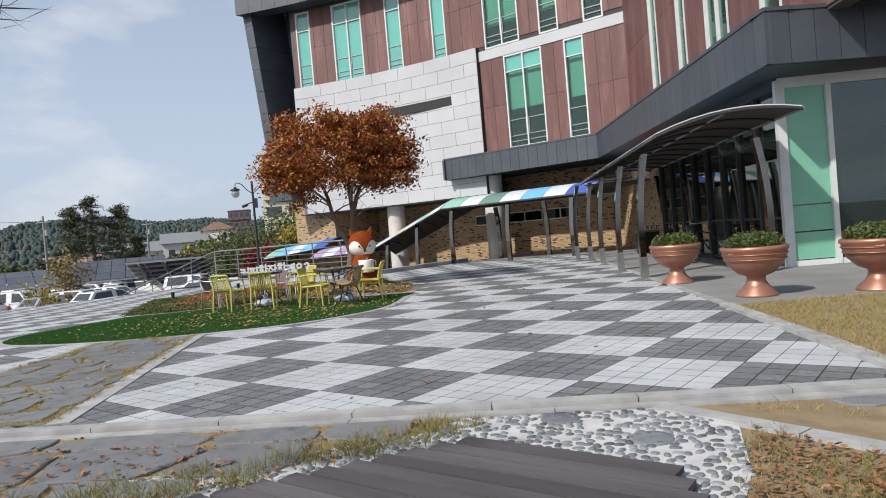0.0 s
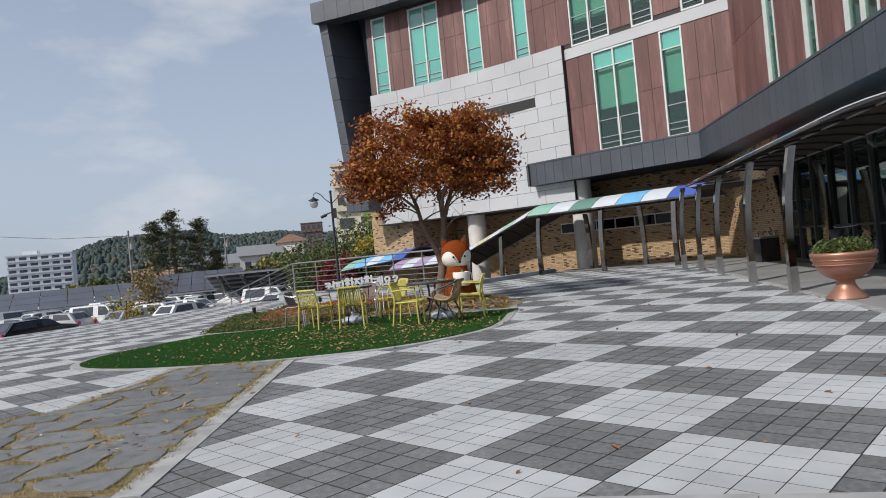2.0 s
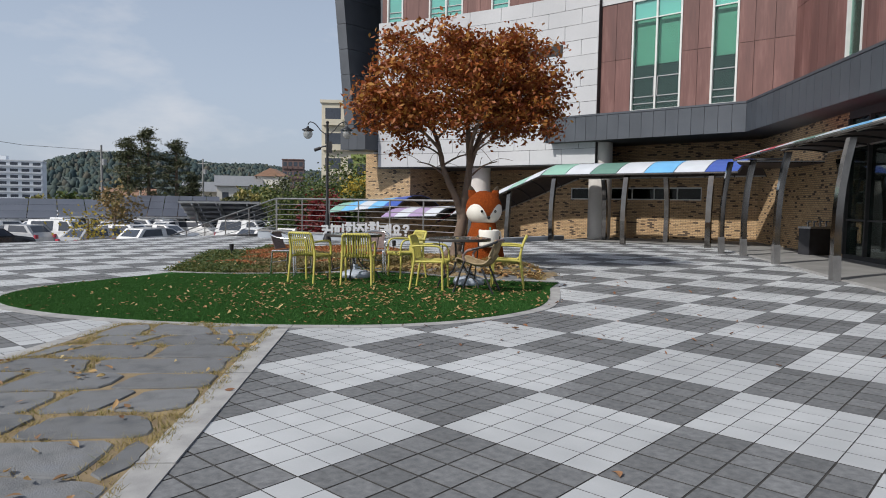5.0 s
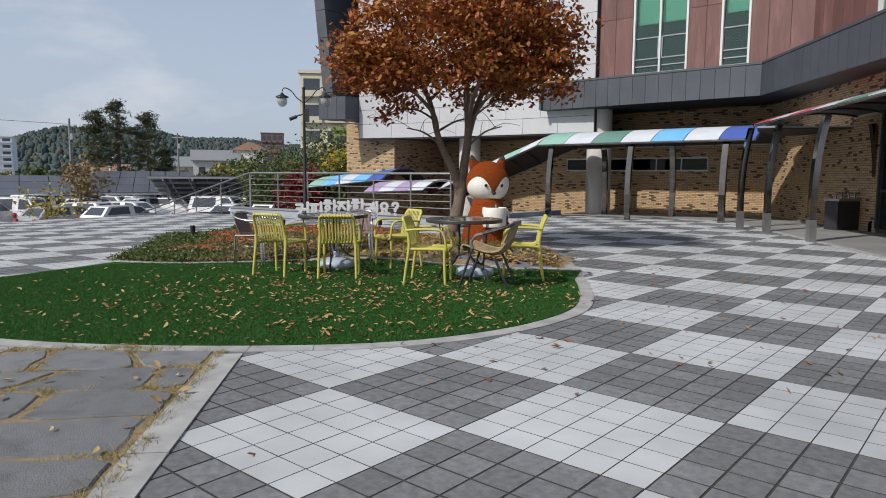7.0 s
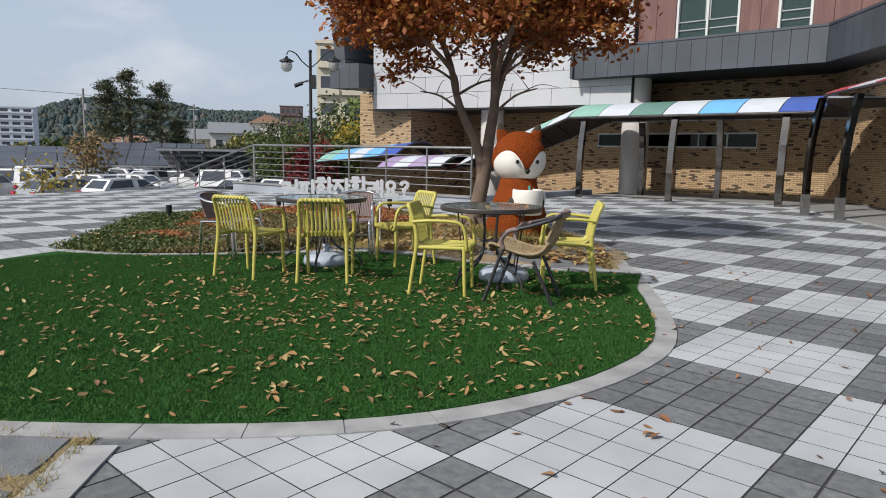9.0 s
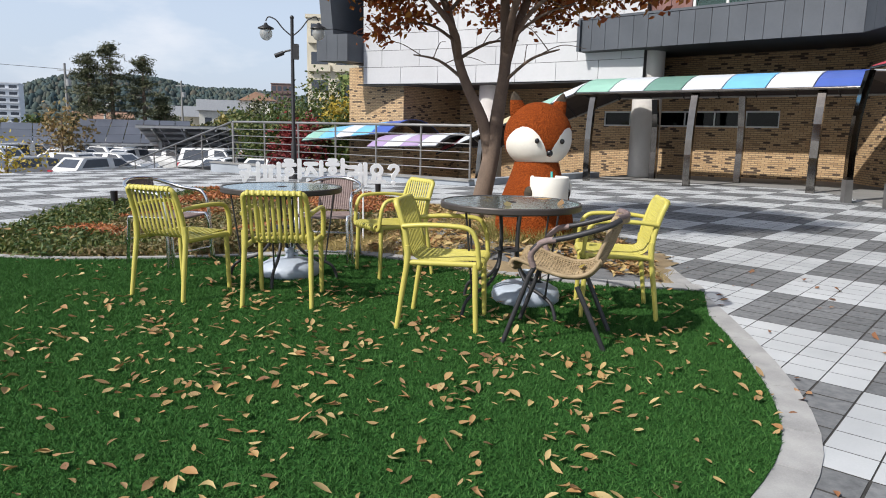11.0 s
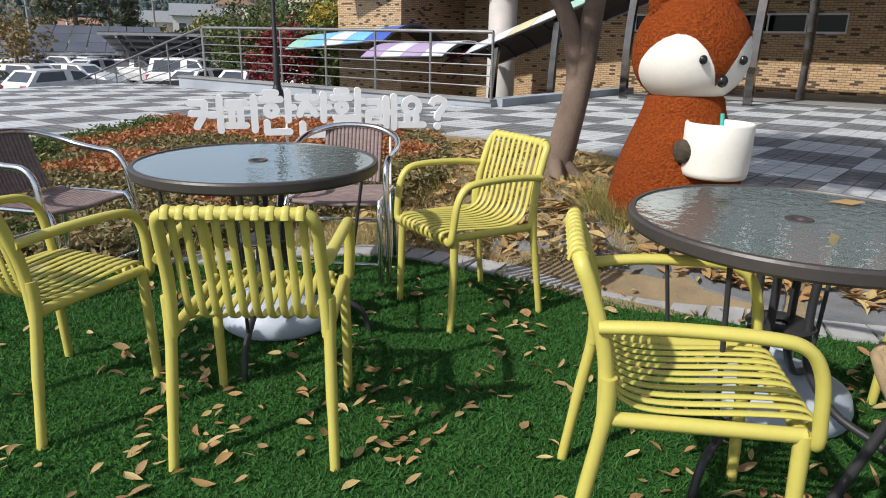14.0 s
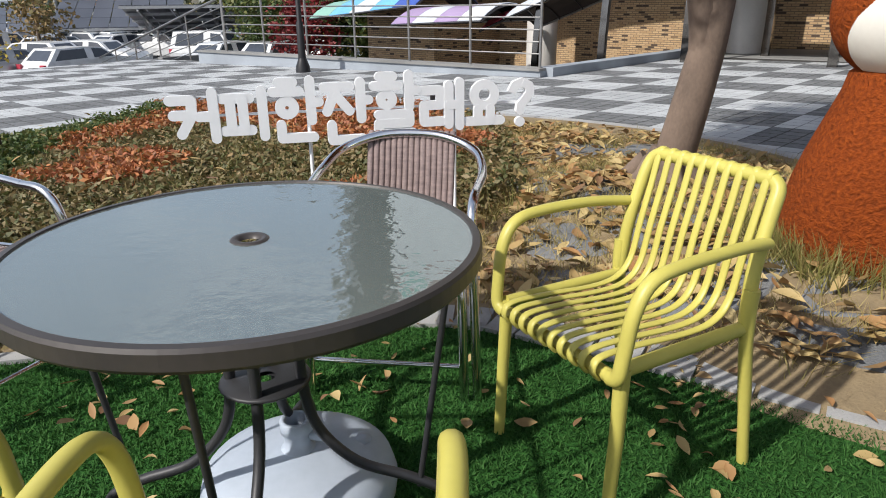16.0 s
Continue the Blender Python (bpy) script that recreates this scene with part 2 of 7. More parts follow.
M_SHRUB = mat_leaf("shrub_leaf", [(0.035, 0.075, 0.02), (0.07, 0.115, 0.027), (0.14, 0.14, 0.035), (0.05, 0.09, 0.024)], 0.6, 0.25)
M_COVER = mat_leaf("ground_cover_leaf", [(0.07, 0.09, 0.026), (0.15, 0.13, 0.045), (0.25, 0.185, 0.085), (0.075, 0.095, 0.028), (0.31, 0.215, 0.105), (0.12, 0.11, 0.038)], 0.6, 0.25)
M_AZALEA = mat_leaf("azalea_leaf", [(0.16, 0.13, 0.035), (0.38, 0.12, 0.045), (0.52, 0.21, 0.07), (0.22, 0.09, 0.04), (0.44, 0.15, 0.07)], 0.6, 0.25)
M_REDLEAF = mat_leaf("red_maple_leaf", [(0.16, 0.015, 0.02), (0.24, 0.03, 0.03), (0.11, 0.015, 0.015)], 0.6, 0.25)
M_YELLEAF = mat_leaf("yellow_leaf", [(0.48, 0.35, 0.04), (0.42, 0.32, 0.05), (0.30, 0.26, 0.05)], 0.6, 0.3)
M_BROWNLEAF = mat_leaf("brown_leaf", [(0.22, 0.15, 0.06), (0.30, 0.20, 0.09), (0.14, 0.11, 0.04), (0.20, 0.17, 0.06)], 0.7, 0.25)
M_PINE = mat_leaf("pine_needles", [(0.03, 0.042, 0.018), (0.06, 0.07, 0.028), (0.11, 0.11, 0.05)], 0.6, 0.1)
M_BARK = mat("tree_bark", (0.205, 0.148, 0.112), (0.10, 0.072, 0.055), 0.9, scale=6, fine=60, bump=0.4, stretch=(1, 1, 0.6), dist=0.015)
M_BRICK = mat_brick("tan_brick")
M_WHITE = mat("white_cladding", (0.475, 0.485, 0.505), (0.41, 0.42, 0.44), 0.55, scale=0.6, fine=14, bump=0.05, rnd=0.03)
M_COPPER = mat("weathered_copper_panel", (0.235, 0.122, 0.108), (0.10, 0.047, 0.043), 0.6, metal=0.0, scale=1.6, fine=14, bump=0.06, rnd=0.13,
               stretch=(1, 1, 0.14), contrast=0.5, c3=(0.14, 0.065, 0.058))
M_GREY = mat("dark_zinc_panel", (0.078, 0.088, 0.104), (0.055, 0.063, 0.076), 0.5, metal=0.25, scale=1.2, fine=25, bump=0.04, rnd=0.07)
M_CORE = mat("wall_core", (0.06, 0.055, 0.055), rough=0.9, bump=0)
# Shade under the canopies darkens this soffit colour; dark lobby frames share it.
M_SOFFIT = mat("shaded_soffit_dark_frame", (0.04, 0.04, 0.042), (0.025, 0.026, 0.028), 0.6, bump=0.03)
M_FRAME = mat("white_aluminium_frame", (0.62, 0.64, 0.63), (0.54, 0.56, 0.55), 0.4, bump=0.0)
M_PIER = mat("white_plaster_column", (0.60, 0.58, 0.55), (0.48, 0.46, 0.44), 0.7, scale=2, fine=40, bump=0.1)
M_GLASS_T = mat_glass("turquoise_glass", (0.28, 0.78, 0.70), 0.04, 0.35)
M_GLASS_D = mat_glass("dark_green_glass", (0.38, 0.62, 0.55), 0.03, 0.94, ior=1.6)
M_GLASS_S = mat_glass("strip_window_glass", (0.08, 0.14, 0.12), 0.03, 0.97, ior=1.3)
M_GLASS_B = mat_glass("lobby_glass", (0.34, 0.46, 0.42), 0.02, 0.95, ior=1.9)
M_BLIND = mat("green_blind", (0.66, 0.80, 0.71), (0.56, 0.70, 0.61), 0.8, scale=3, bump=0.05)
M_PANELG = mat("green_glass_panel", (0.20, 0.46, 0.33), (0.16, 0.39, 0.28), 0.15, scale=1.2, fine=10, bump=0.0)
# Gloom of the unlit interiors is painted into this near-black colour.
M_ROOM = mat("room_shade_colour", (0.035, 0.037, 0.037), (0.018, 0.019, 0.02), 0.9, scale=1, bump=0)
# Steel colour is darkened to stand for dark ground mirrored in the posts.
M_CHROME = mat("polished_steel", (0.25, 0.235, 0.22), (0.15, 0.14, 0.13), 0.1, metal=1.0, scale=3, fine=30, bump=0.02)
M_STEEL = mat("brushed_steel_rail", (0.42, 0.41, 0.40), (0.30, 0.29, 0.28), 0.35, metal=0.9, scale=4, fine=60, bump=0.03)
M_COPPERPOT = mat("copper_pot", (0.42, 0.215, 0.15), (0.28, 0.13, 0.09), 0.42, metal=0.5, scale=3, fine=30, bump=0.06, contrast=0.6)
M_YELLOW = mat("yellow_plastic", (0.53, 0.475, 0.11), (0.43, 0.385, 0.09), 0.42, scale=5, fine=60, bump=0.06, contrast=0.7, spec=0.4)
M_DARKMETAL = mat("dark_grey_tube", (0.045, 0.045, 0.05), (0.03, 0.03, 0.033), 0.5, metal=0.3, scale=8, fine=80, bump=0.05)
M_RIM = mat("grey_brown_table_rim", (0.062, 0.053, 0.050), (0.04, 0.036, 0.034), 0.45, metal=0.2, bump=0.04)
# The blue gloss tint paints extra sky colour into the table's reflections.
M_TGLASS = mat_glass("rippled_table_glass", (0.36, 0.41, 0.39), 0.05, 0.5, ripple=0.14, ior=2.5, gloss=(0.86, 0.95, 1.0))
M_ALU = mat("polished_aluminium_tube", (0.80, 0.80, 0.80), (0.66, 0.66, 0.66), 0.14, metal=1.0, scale=5, bump=0.02)
M_WEAVE = mat("mauve_brown_weave", (0.25, 0.185, 0.175), (0.15, 0.11, 0.105), 0.7, scale=20, fine=160, bump=0.5, stretch=(1, 1, 4), dist=0.006)
M_WICKER = mat("tan_wicker", (0.37, 0.28, 0.165), (0.20, 0.145, 0.08), 0.65, scale=14, fine=120, bump=0.4, dist=0.006)
M_PLASTIC = mat("pale_blue_plastic", (0.43, 0.48, 0.56), (0.33, 0.38, 0.45), 0.5, scale=3, fine=40, bump=0.05)
M_SIGN = mat("white_acrylic", (0.84, 0.85, 0.87), (0.78, 0.79, 0.81), 0.4, scale=2, bump=0.02)
M_FOX_O = mat("orange_fur_coating", (0.45, 0.102, 0.017), (0.17, 0.04, 0.011), 0.98, scale=60, fine=210, bump=1.0, contrast=0.6, dist=0.03, c3=(0.31, 0.066, 0.014), spec=0.1, stain=0.3)
M_FOX_W = mat("white_painted_resin", (0.76, 0.74, 0.68), (0.66, 0.63, 0.57), 0.6, scale=3, fine=40, bump=0.08)
M_FOX_B = mat("black_gloss_paint", (0.012, 0.012, 0.014), rough=0.2, bump=0)
M_DECK = mat("grey_deck_board", (0.105, 0.095, 0.10), (0.055, 0.05, 0.053), 0.75, scale=2, fine=45, bump=0.35, stretch=(0.25, 3, 1), rnd=0.25)
M_MORTAR = mat("pale_pebble_mortar", (0.55, 0.55, 0.54), (0.40, 0.40, 0.39), 0.9, scale=6, fine=120, bump=0.4)
M_PEBBLE = mat("grey_pebble", (0.20, 0.215, 0.235), (0.10, 0.108, 0.118), 0.6, scale=5, fine=60, bump=0.15, island=0.5)
M_CONC = mat("concrete_apron", (0.285, 0.285, 0.28), (0.20, 0.20, 0.197), 0.85, scale=1.2, fine=60, bump=0.2, stain=0.2)
M_WALLG = mat("painted_low_wall", (0.36, 0.40, 0.45), (0.28, 0.31, 0.35), 0.8, scale=1.5, fine=40, bump=0.15, stain=0.2)
M_ASPH = mat("car_park_asphalt", (0.075, 0.075, 0.078), (0.045, 0.045, 0.047), 0.9, scale=0.4, fine=30, bump=0.2)
M_BLACK = mat("black_rubber", (0.02, 0.02, 0.02), rough=0.7, bump=0)
M_LAMPPOLE = mat("black_iron_pole", (0.025, 0.025, 0.028), rough=0.45, metal=0.3, bump=0.05)
M_LAMPGLASS = mat_glass("lamp_globe_glass", (0.75, 0.75, 0.72), 0.1, 0.5)
# Blue-grey haze of the distance is put into these tree colours.
M_HILL = mat_leaf("haze_tinted_woods", [(0.045, 0.068, 0.075), (0.058, 0.082, 0.08), (0.082, 0.095, 0.078), (0.05, 0.075, 0.08), (0.10, 0.095, 0.078)], 0.95, 0.0, 0.1)
# Pale bluish tone of the far block includes distance haze.
M_APT = mat("pale_apartment_render", (0.76, 0.79, 0.82), (0.68, 0.71, 0.75), 0.8, scale=0.2, bump=0)
M_CREAM = mat("cream_render", (0.62, 0.57, 0.46), (0.52, 0.48, 0.38), 0.8, scale=0.5, bump=0)
M_ROOFO = mat("orange_roof_tile", (0.32, 0.19, 0.13), (0.25, 0.15, 0.10), 0.8, scale=2, bump=0.1)
M_WIN = mat("dark_window", (0.06, 0.07, 0.09), rough=0.15, bump=0)
M_SOLAR = mat("solar_panel", (0.085, 0.09, 0.11), (0.05, 0.055, 0.07), 0.38, scale=0.5, bump=0, rnd=0.15)
M_GALV = mat("galvanised_frame", (0.38, 0.39, 0.40), rough=0.5, metal=0.5, bump=0.02)
AWN = {}
for nm, c in dict(white=(0.58, 0.62, 0.68), sky=(0.16, 0.45, 0.78), blue=(0.055, 0.11, 0.42), green=(0.12, 0.25, 0.21), mint=(0.25, 0.47, 0.39),
                  red=(0.52, 0.05, 0.08), purple=(0.36, 0.27, 0.46), yellow=(0.55, 0.50, 0.30)).items():
    AWN[nm] = mat("awning_" + nm, c, tuple(x * 0.85 for x in c), 0.4, scale=2, fine=30, bump=0.03)


# ---- geometry helpers ----
class Geo:
    """Collects faces for one mesh."""

    def __init__(self):
        self.v, self.f, self.m, self.sm = [], [], [], []

    def face(self, pts, mi=0, smooth=False):
        n = len(self.v)
        self.v += [tuple(p) for p in pts]
        self.f.append(tuple(range(n, n + len(pts))))
        self.m.append(mi), self.sm.append(smooth)

    def add(self, vs, fs, mi=0, smooth=False):
        n = len(self.v)
        self.v += [tuple(p) for p in vs]
        for f in fs:
            self.f.append(tuple(i + n for i in f))
            self.m.append(mi), self.sm.append(smooth)

    def box(self, x0, x1, y0, y1, z0, z1, mi=0):
        vs = [(x, y, z) for z in (z0, z1) for y in (y0, y1) for x in (x0, x1)]
        self.add(vs, [(0, 2, 3, 1), (4, 5, 7, 6), (0, 1, 5, 4), (2, 6, 7, 3), (0, 4, 6, 2), (1, 3, 7, 5)], mi)
        return self

    def bar(self, a, b, w, h, mi=0, up=(0, 0, 1)):
        """A rectangular bar from a to b."""
        a, b, up = Vector(a), Vector(b), Vector(up)
        d = (b - a).normalized()
        s = d.cross(up)
        s = s.normalized() if s.length > 1e-5 else Vector((1, 0, 0))
        u = s.cross(d).normalized()
        vs = [p + s * (i * w / 2) + u * (j * h / 2) for p in (a, b) for i, j in ((-1, -1), (1, -1), (1, 1), (-1, 1))]
        self.add(vs, [(0, 1, 2, 3), (7, 6, 5, 4), (0, 4, 5, 1), (1, 5, 6, 2), (2, 6, 7, 3), (3, 7, 4, 0)], mi)
        return self

    def tube(self, pts, r, seg=8, mi=0, r2=None, flat=1.0, close=False):
        """A round bar along pts; r may be a list; flat squeezes it along its second axis."""
        pts = [Vector(p) for p in pts]
        n = len(pts)
        rs = r if isinstance(r, (list, tuple)) else [r] * n
        vs, fs = [], []
        ref = None
        for i, p in enumerate(pts):
            a = pts[i - 1] if (i or close) else p
            b = pts[(i + 1) % n] if (i < n - 1 or close) else p
            d = (b - a).normalized()
            if ref is None:
                ref = d.orthogonal().normalized() if abs(d.x) > 0.9 else d.cross(Vector((1, 0, 0))).normalized()
            ref = (ref - d * ref.dot(d)).normalized()
            s = d.cross(ref)
            for k in range(seg):
                t = 2 * math.pi * k / seg
                vs.append(p + ref * (math.sin(t) * rs[i] * flat) + s * (math.cos(t) * rs[i]))
        for i in range(n if close else n - 1):
            j = (i + 1) % n
            for k in range(seg):
                l = (k + 1) % seg
                fs.append((i * seg + k, i * seg + l, j * seg + l, j * seg + k))
        self.add(vs, fs, mi, True)
        if not close:
            self.add(vs[:seg], [tuple(range(seg))[::-1]], mi)
            self.add(vs[-seg:], [tuple(range(seg))], mi)
        return self

    def lathe(self, prof, seg=24, c=(0, 0, 0), mi=0, smooth=True, caps=True):
        """Spins a profile of (radius, height)."""
        vs = [(c[0] + r * math.cos(2 * math.pi * k / seg), c[1] + r * math.sin(2 * math.pi * k / seg), c[2] + z) for r, z in prof for k in range(seg)]
        fs = []
        for i in range(len(prof) - 1):
            for k in range(seg):
                l = (k + 1) % seg
                fs.append((i * seg + k, i * seg + l, (i + 1) * seg + l, (i + 1) * seg + k))
        self.add(vs, fs, mi, smooth)
        if caps:
            self.add(vs[:seg], [tuple(range(seg))[::-1]], mi)
            self.add(vs[-seg:], [tuple(range(seg))], mi)
        return self

    def prism(self, poly, z0, z1, mi=0, zf=None):
        """A flat-topped slab over a polygon in the plan (counterclockwise); zf adds the ground's height."""
        zf = zf or (lambda x, y: 0.0)
        n = len(poly)
        vs = [(x, y, z0 + zf(x, y)) for x, y in poly] + [(x, y, z1 + zf(x, y)) for x, y in poly]
        fs = [tuple(range(n))[::-1], tuple(range(n, 2 * n))] + [(i, (i + 1) % n, n + (i + 1) % n, n + i) for i in range(n)]
        self.add(vs, fs, mi)
        return self

    def ball(self, c, r, seg=16, rings=10, mi=0, warp=None):
        rx, ry, rz = r if isinstance(r, (tuple, list)) else (r, r, r)
        vs, fs = [], []
        for i in range(rings + 1):
            th = math.pi * i / rings
            for k in range(seg):
                ph = 2 * math.pi * k / seg
                p = Vector((math.sin(th) * math.cos(ph), math.sin(th) * math.sin(ph), math.cos(th)))
                if warp:
                    p = warp(p)
                vs.append((c[0] + p.x * rx, c[1] + p.y * ry, c[2] + p.z * rz))
        for i in range(rings):
            for k in range(seg):
                l = (k + 1) % seg
                fs.append((i * seg + k, (i + 1) * seg + k, (i + 1) * seg + l, i * seg + l))
        self.add(vs, fs, mi, True)
        return self

    def mesh(self, name, mats):
        me = bpy.data.meshes.new(name)
        me.from_pydata(self.v, [], self.f)
        for m in mats:
            me.materials.append(m)
        me.polygons.foreach_set("material_index", self.m)
        me.polygons.foreach_set("use_smooth", self.sm)
        me.update()
        return me


def part(name, geo, material, parent=None, label="", kind=""):
    """Links a Geo as one mesh object, under a thing or a part where one is given."""
    ob = new(name, geo.mesh(name, material if isinstance(material, (list, tuple)) else [material]))
    if parent:
        ob.parent = parent
    return tagged(ob, label=label, kind=kind)


def empty(name, loc=(0, 0, 0), rz=0, label="", category="", group="", kind=""):
    ob = new(name)
    ob.matrix_basis = pose(*loc, 0, 0, rz)
    return tagged(ob, label, category, group, kind)


def soup(name, tris, material, parent=None, label="", category="", kind="stuff", per=3):
    """One mesh of many separate small faces, from an array of corner points (n, per, 3)."""
    tris = np.asarray(tris, dtype=np.float32)
    n = len(tris)
    me = bpy.data.meshes.new(name)
    me.vertices.add(n * per)
    me.vertices.foreach_set("co", tris.reshape(-1))
    me.loops.add(n * per)
    me.loops.foreach_set("vertex_index", np.arange(n * per, dtype=np.int32))
    me.polygons.add(n)
    me.polygons.foreach_set("loop_start", np.arange(0, n * per, per, dtype=np.int32))
    me.polygons.foreach_set("use_smooth", np.zeros(n, dtype=bool))
    me.materials.append(material)
    me.update(calc_edges=True)
    ob = new(name, me)
    if parent:
        ob.parent = parent
    return tagged(ob, label, category, "", kind)


def inside(poly, px, py):
    """Which of the points lie inside a polygon."""
    px, py = np.asarray(px, float), np.asarray(py, float)
    r = np.zeros(px.shape, bool)
    n = len(poly)
    for i in range(n):
        x0, y0 = poly[i]
        x1, y1 = poly[(i + 1) % n]
        if y0 == y1:
            continue
        c = (y0 > py) != (y1 > py)
        r ^= c & (px < (x1 - x0) * (py - y0) / (y1 - y0) + x0)
    return r


def smooth_loop(ctrl, per=8, closed=True):
    """A Catmull-Rom curve through plan points."""
    n, out = len(ctrl), []
    for i in range(n if closed else n - 1):
        p = [Vector(ctrl[(i + k) % n]) if closed else Vector(ctrl[min(max(i + k, 0), n - 1)]) for k in (-1, 0, 1, 2)]
        for j in range(per):
            t = j / per
            q = 0.5 * ((2 * p[1]) + (p[2] - p[0]) * t + (2 * p[0] - 5 * p[1] + 4 * p[2] - p[3]) * t * t + (3 * p[1] - p[0] - 3 * p[2] + p[3]) * t ** 3)
            out.append(tuple(q))
    if not closed:
        out.append(tuple(ctrl[-1]))
    return out


def curve3(ctrl, per=6):
    return smooth_loop(ctrl, per, False)


def gz(x, y=0):
    """The plaza falls gently towards its far west side."""
    return -0.018 * max(0.0, -13.0 - x)


def gza(x):
    return -0.018 * np.maximum(0.0, -13.0 - np.asarray(x))


def mound(x, y):
    """Height of the low soil mound under the tree and the statue."""
    x, y = np.asarray(x, float), np.asarray(y, float)
    ax, ay, bx, by = -12.30, 11.95, -13.45, 12.65
    t = np.clip(((x - ax) * (bx - ax) + (y - ay) * (by - ay)) / ((bx - ax) ** 2 + (by - ay) ** 2), 0, 1)
    k = np.clip((1.35 - np.hypot(x - ax - t * (bx - ax), y - ay - t * (by - ay))) / 0.95, 0, 1)
    return 0.17 * k * k * (3 - 2 * k)


rng = np.random.default_rng(7)


def blades(px, py, pz, h, w, lean=0.5, g=rng):
    """Upright narrow triangles, one a point."""
    n = len(px)
    a = g.uniform(0, 2 * np.pi, n)
    hh = h * g.uniform(0.55, 1.25, n)
    ww = w * g.uniform(0.7, 1.3, n)
    lx, ly = g.normal(0, lean, n) * hh, g.normal(0, lean, n) * hh
    base = np.stack([px, py, np.broadcast_to(pz, (n,))], 1)
    s = np.stack([np.cos(a) * ww, np.sin(a) * ww, np.zeros(n)], 1)
    return np.stack([base - s, base + s, base + np.stack([lx, ly, hh], 1)], 1)


def leaf_quads(c, size, g=rng, flat=0.0, lift=0.0, aspect=0.5):
    """Leaf-shaped diamonds at the points c with random turns; flat 1 lays them down."""
    n = len(c)
    a = g.uniform(0, 2 * np.pi, n)
    if flat:
        el = g.normal(0, 0.25, n)
        tw = g.normal(0, 0.35, n)
    else:
        el = g.uniform(-1.2, 0.6, n)
        tw = g.uniform(-1.4, 1.4, n)
    sz = size * g.uniform(0.6, 1.35, n)
    d = np.stack([np.cos(a) * np.cos(el), np.sin(a) * np.cos(el), np.sin(el)], 1)
    s0 = np.stack([-np.sin(a), np.cos(a), np.zeros(n)], 1)
    u0 = np.cross(d, s0)
    s = s0 * np.cos(tw)[:, None] + u0 * np.sin(tw)[:, None]
    L, W = (sz / 2)[:, None], (sz * aspect / 2)[:, None]
    b0 = c - d * L
    q = np.stack([b0, c + s * W - d * L * 0.1, c + d * L, c - s * W - d * L * 0.1], 1)
    if lift:
        q[:, 0, 2] += lift * sz * g.uniform(-0.1, 0.5, n)
        q[:, 2, 2] += lift * sz * g.uniform(0.0, 0.7, n)
    return q


# ---- ground ----
KD = Vector((0.85, 0.527)).normalized()          # run of the near kerb
KN = Vector((-KD.y, KD.x))                        # from the kerb towards the plaza
K0 = Vector((-3.19, 4.01))


def on_kerb(s, off=0.0):
    p = K0 + KD * s + KN * off
    return (p.x, p.y)


LOW = -2.2
gg = Geo()
gg.face([(-1500, -600, LOW), (700, -600, LOW), (700, 1500, LOW), (-1500, 1500, LOW)])
tagged(part("ground", gg, M_ASPH), "dark asphalt of the lower car park and land beyond", "ground", kind="structure")

PLAZA_W = [(-13, -14), (-30.5, -14), (-30.9, 5), (-32.8, 18.4), (-19.0, 19.3), (-19.0, 29.4), (-13, 29.4)]
PLAZA_E = [(-13, -14), (-13, 29.4), (14, 29.4), (14, -14)]
g = Geo()
g.prism(PLAZA_W[::-1], LOW, -0.0032, 0, None)
for i, v in enumerate(g.v):
    if v[2] > LOW + 0.5:
        g.v[i] = (v[0], v[1], v[2] + gz(v[0]))
    else:
        g.v[i] = (v[0], v[1], LOW)
g.prism(PLAZA_E[::-1], LOW, -0.0032)
tagged(part("plaza_base", g, M_BED), "raised plaza bedding of grey sand and mortar under the paving", "plaza", kind="structure")

# lawn outline (outer side of its kerb) and the line that parts turf from planting
LAWN = smooth_loop([(-14.5, 4.6), (-13.0, 4.5), (-11.4, 5.15), (-10.1, 6.15), (-9.25, 7.2), (-8.93, 8.5), (-9.25, 9.8), (-10.8, 12.1), (-12.4, 14.0),
                    (-14.6, 15.2), (-17.2, 15.1), (-19.8, 13.8), (-20.6, 12.2), (-19.4, 10.3), (-17.2, 8.6), (-16.1, 7.3), (-15.6, 5.6)], 6)


def inset(loop, d):
    out, n = [], len(loop)
    for i in range(n):
        a, b = Vector(loop[i - 1]), Vector(loop[(i + 1) % n])
        t = (b - a).normalized()
        out.append((loop[i][0] - t.y * d, loop[i][1] + t.x * d))
    return out


LAWN_IN = inset(LAWN, 0.15)
DIV = curve3([(-16.3, 7.95), (-15.4, 8.3), (-14.5, 9.2), (-13.6, 10.45), (-12.9, 10.72), (-12.0, 10.9), (-11.2, 11.1), (-10.4, 11.6)], 5)
# turf: the front part of the lawn, walked counterclockwise, closed along the dividing line
TURF = LAWN_IN[93:] + LAWN_IN[:40] + DIV[::-1]

STONE_PATH = [(-6.42, 2.42), (-10.2, 6.05), (-10.9, 5.6), (-11.45, 5.05), (-10.05, 3.2), (-11.6, -0.9)]
APRON = [(-3.06, 9.43), (-1.2, 10.7), (6, 13.5), (8, 24), (-3, 16), (-12.0, 29.0), (-19, 29.2), (-19, 25.4), (-12.6, 24.6), (-11.2, 22.3)]
GRASS_R = [(-3.0, 9.3), (-0.95, 6.05), (3.0, 8.3), (6, 13.5), (-1.2, 10.6)]
NEAR = [on_kerb(-14, -0.05), on_kerb(14, -0.05), on_kerb(14, -14), on_kerb(-14, -14)]


def clip_x(poly, x, side):
    """The part of a polygon on one side of a north-south line."""
    out = []
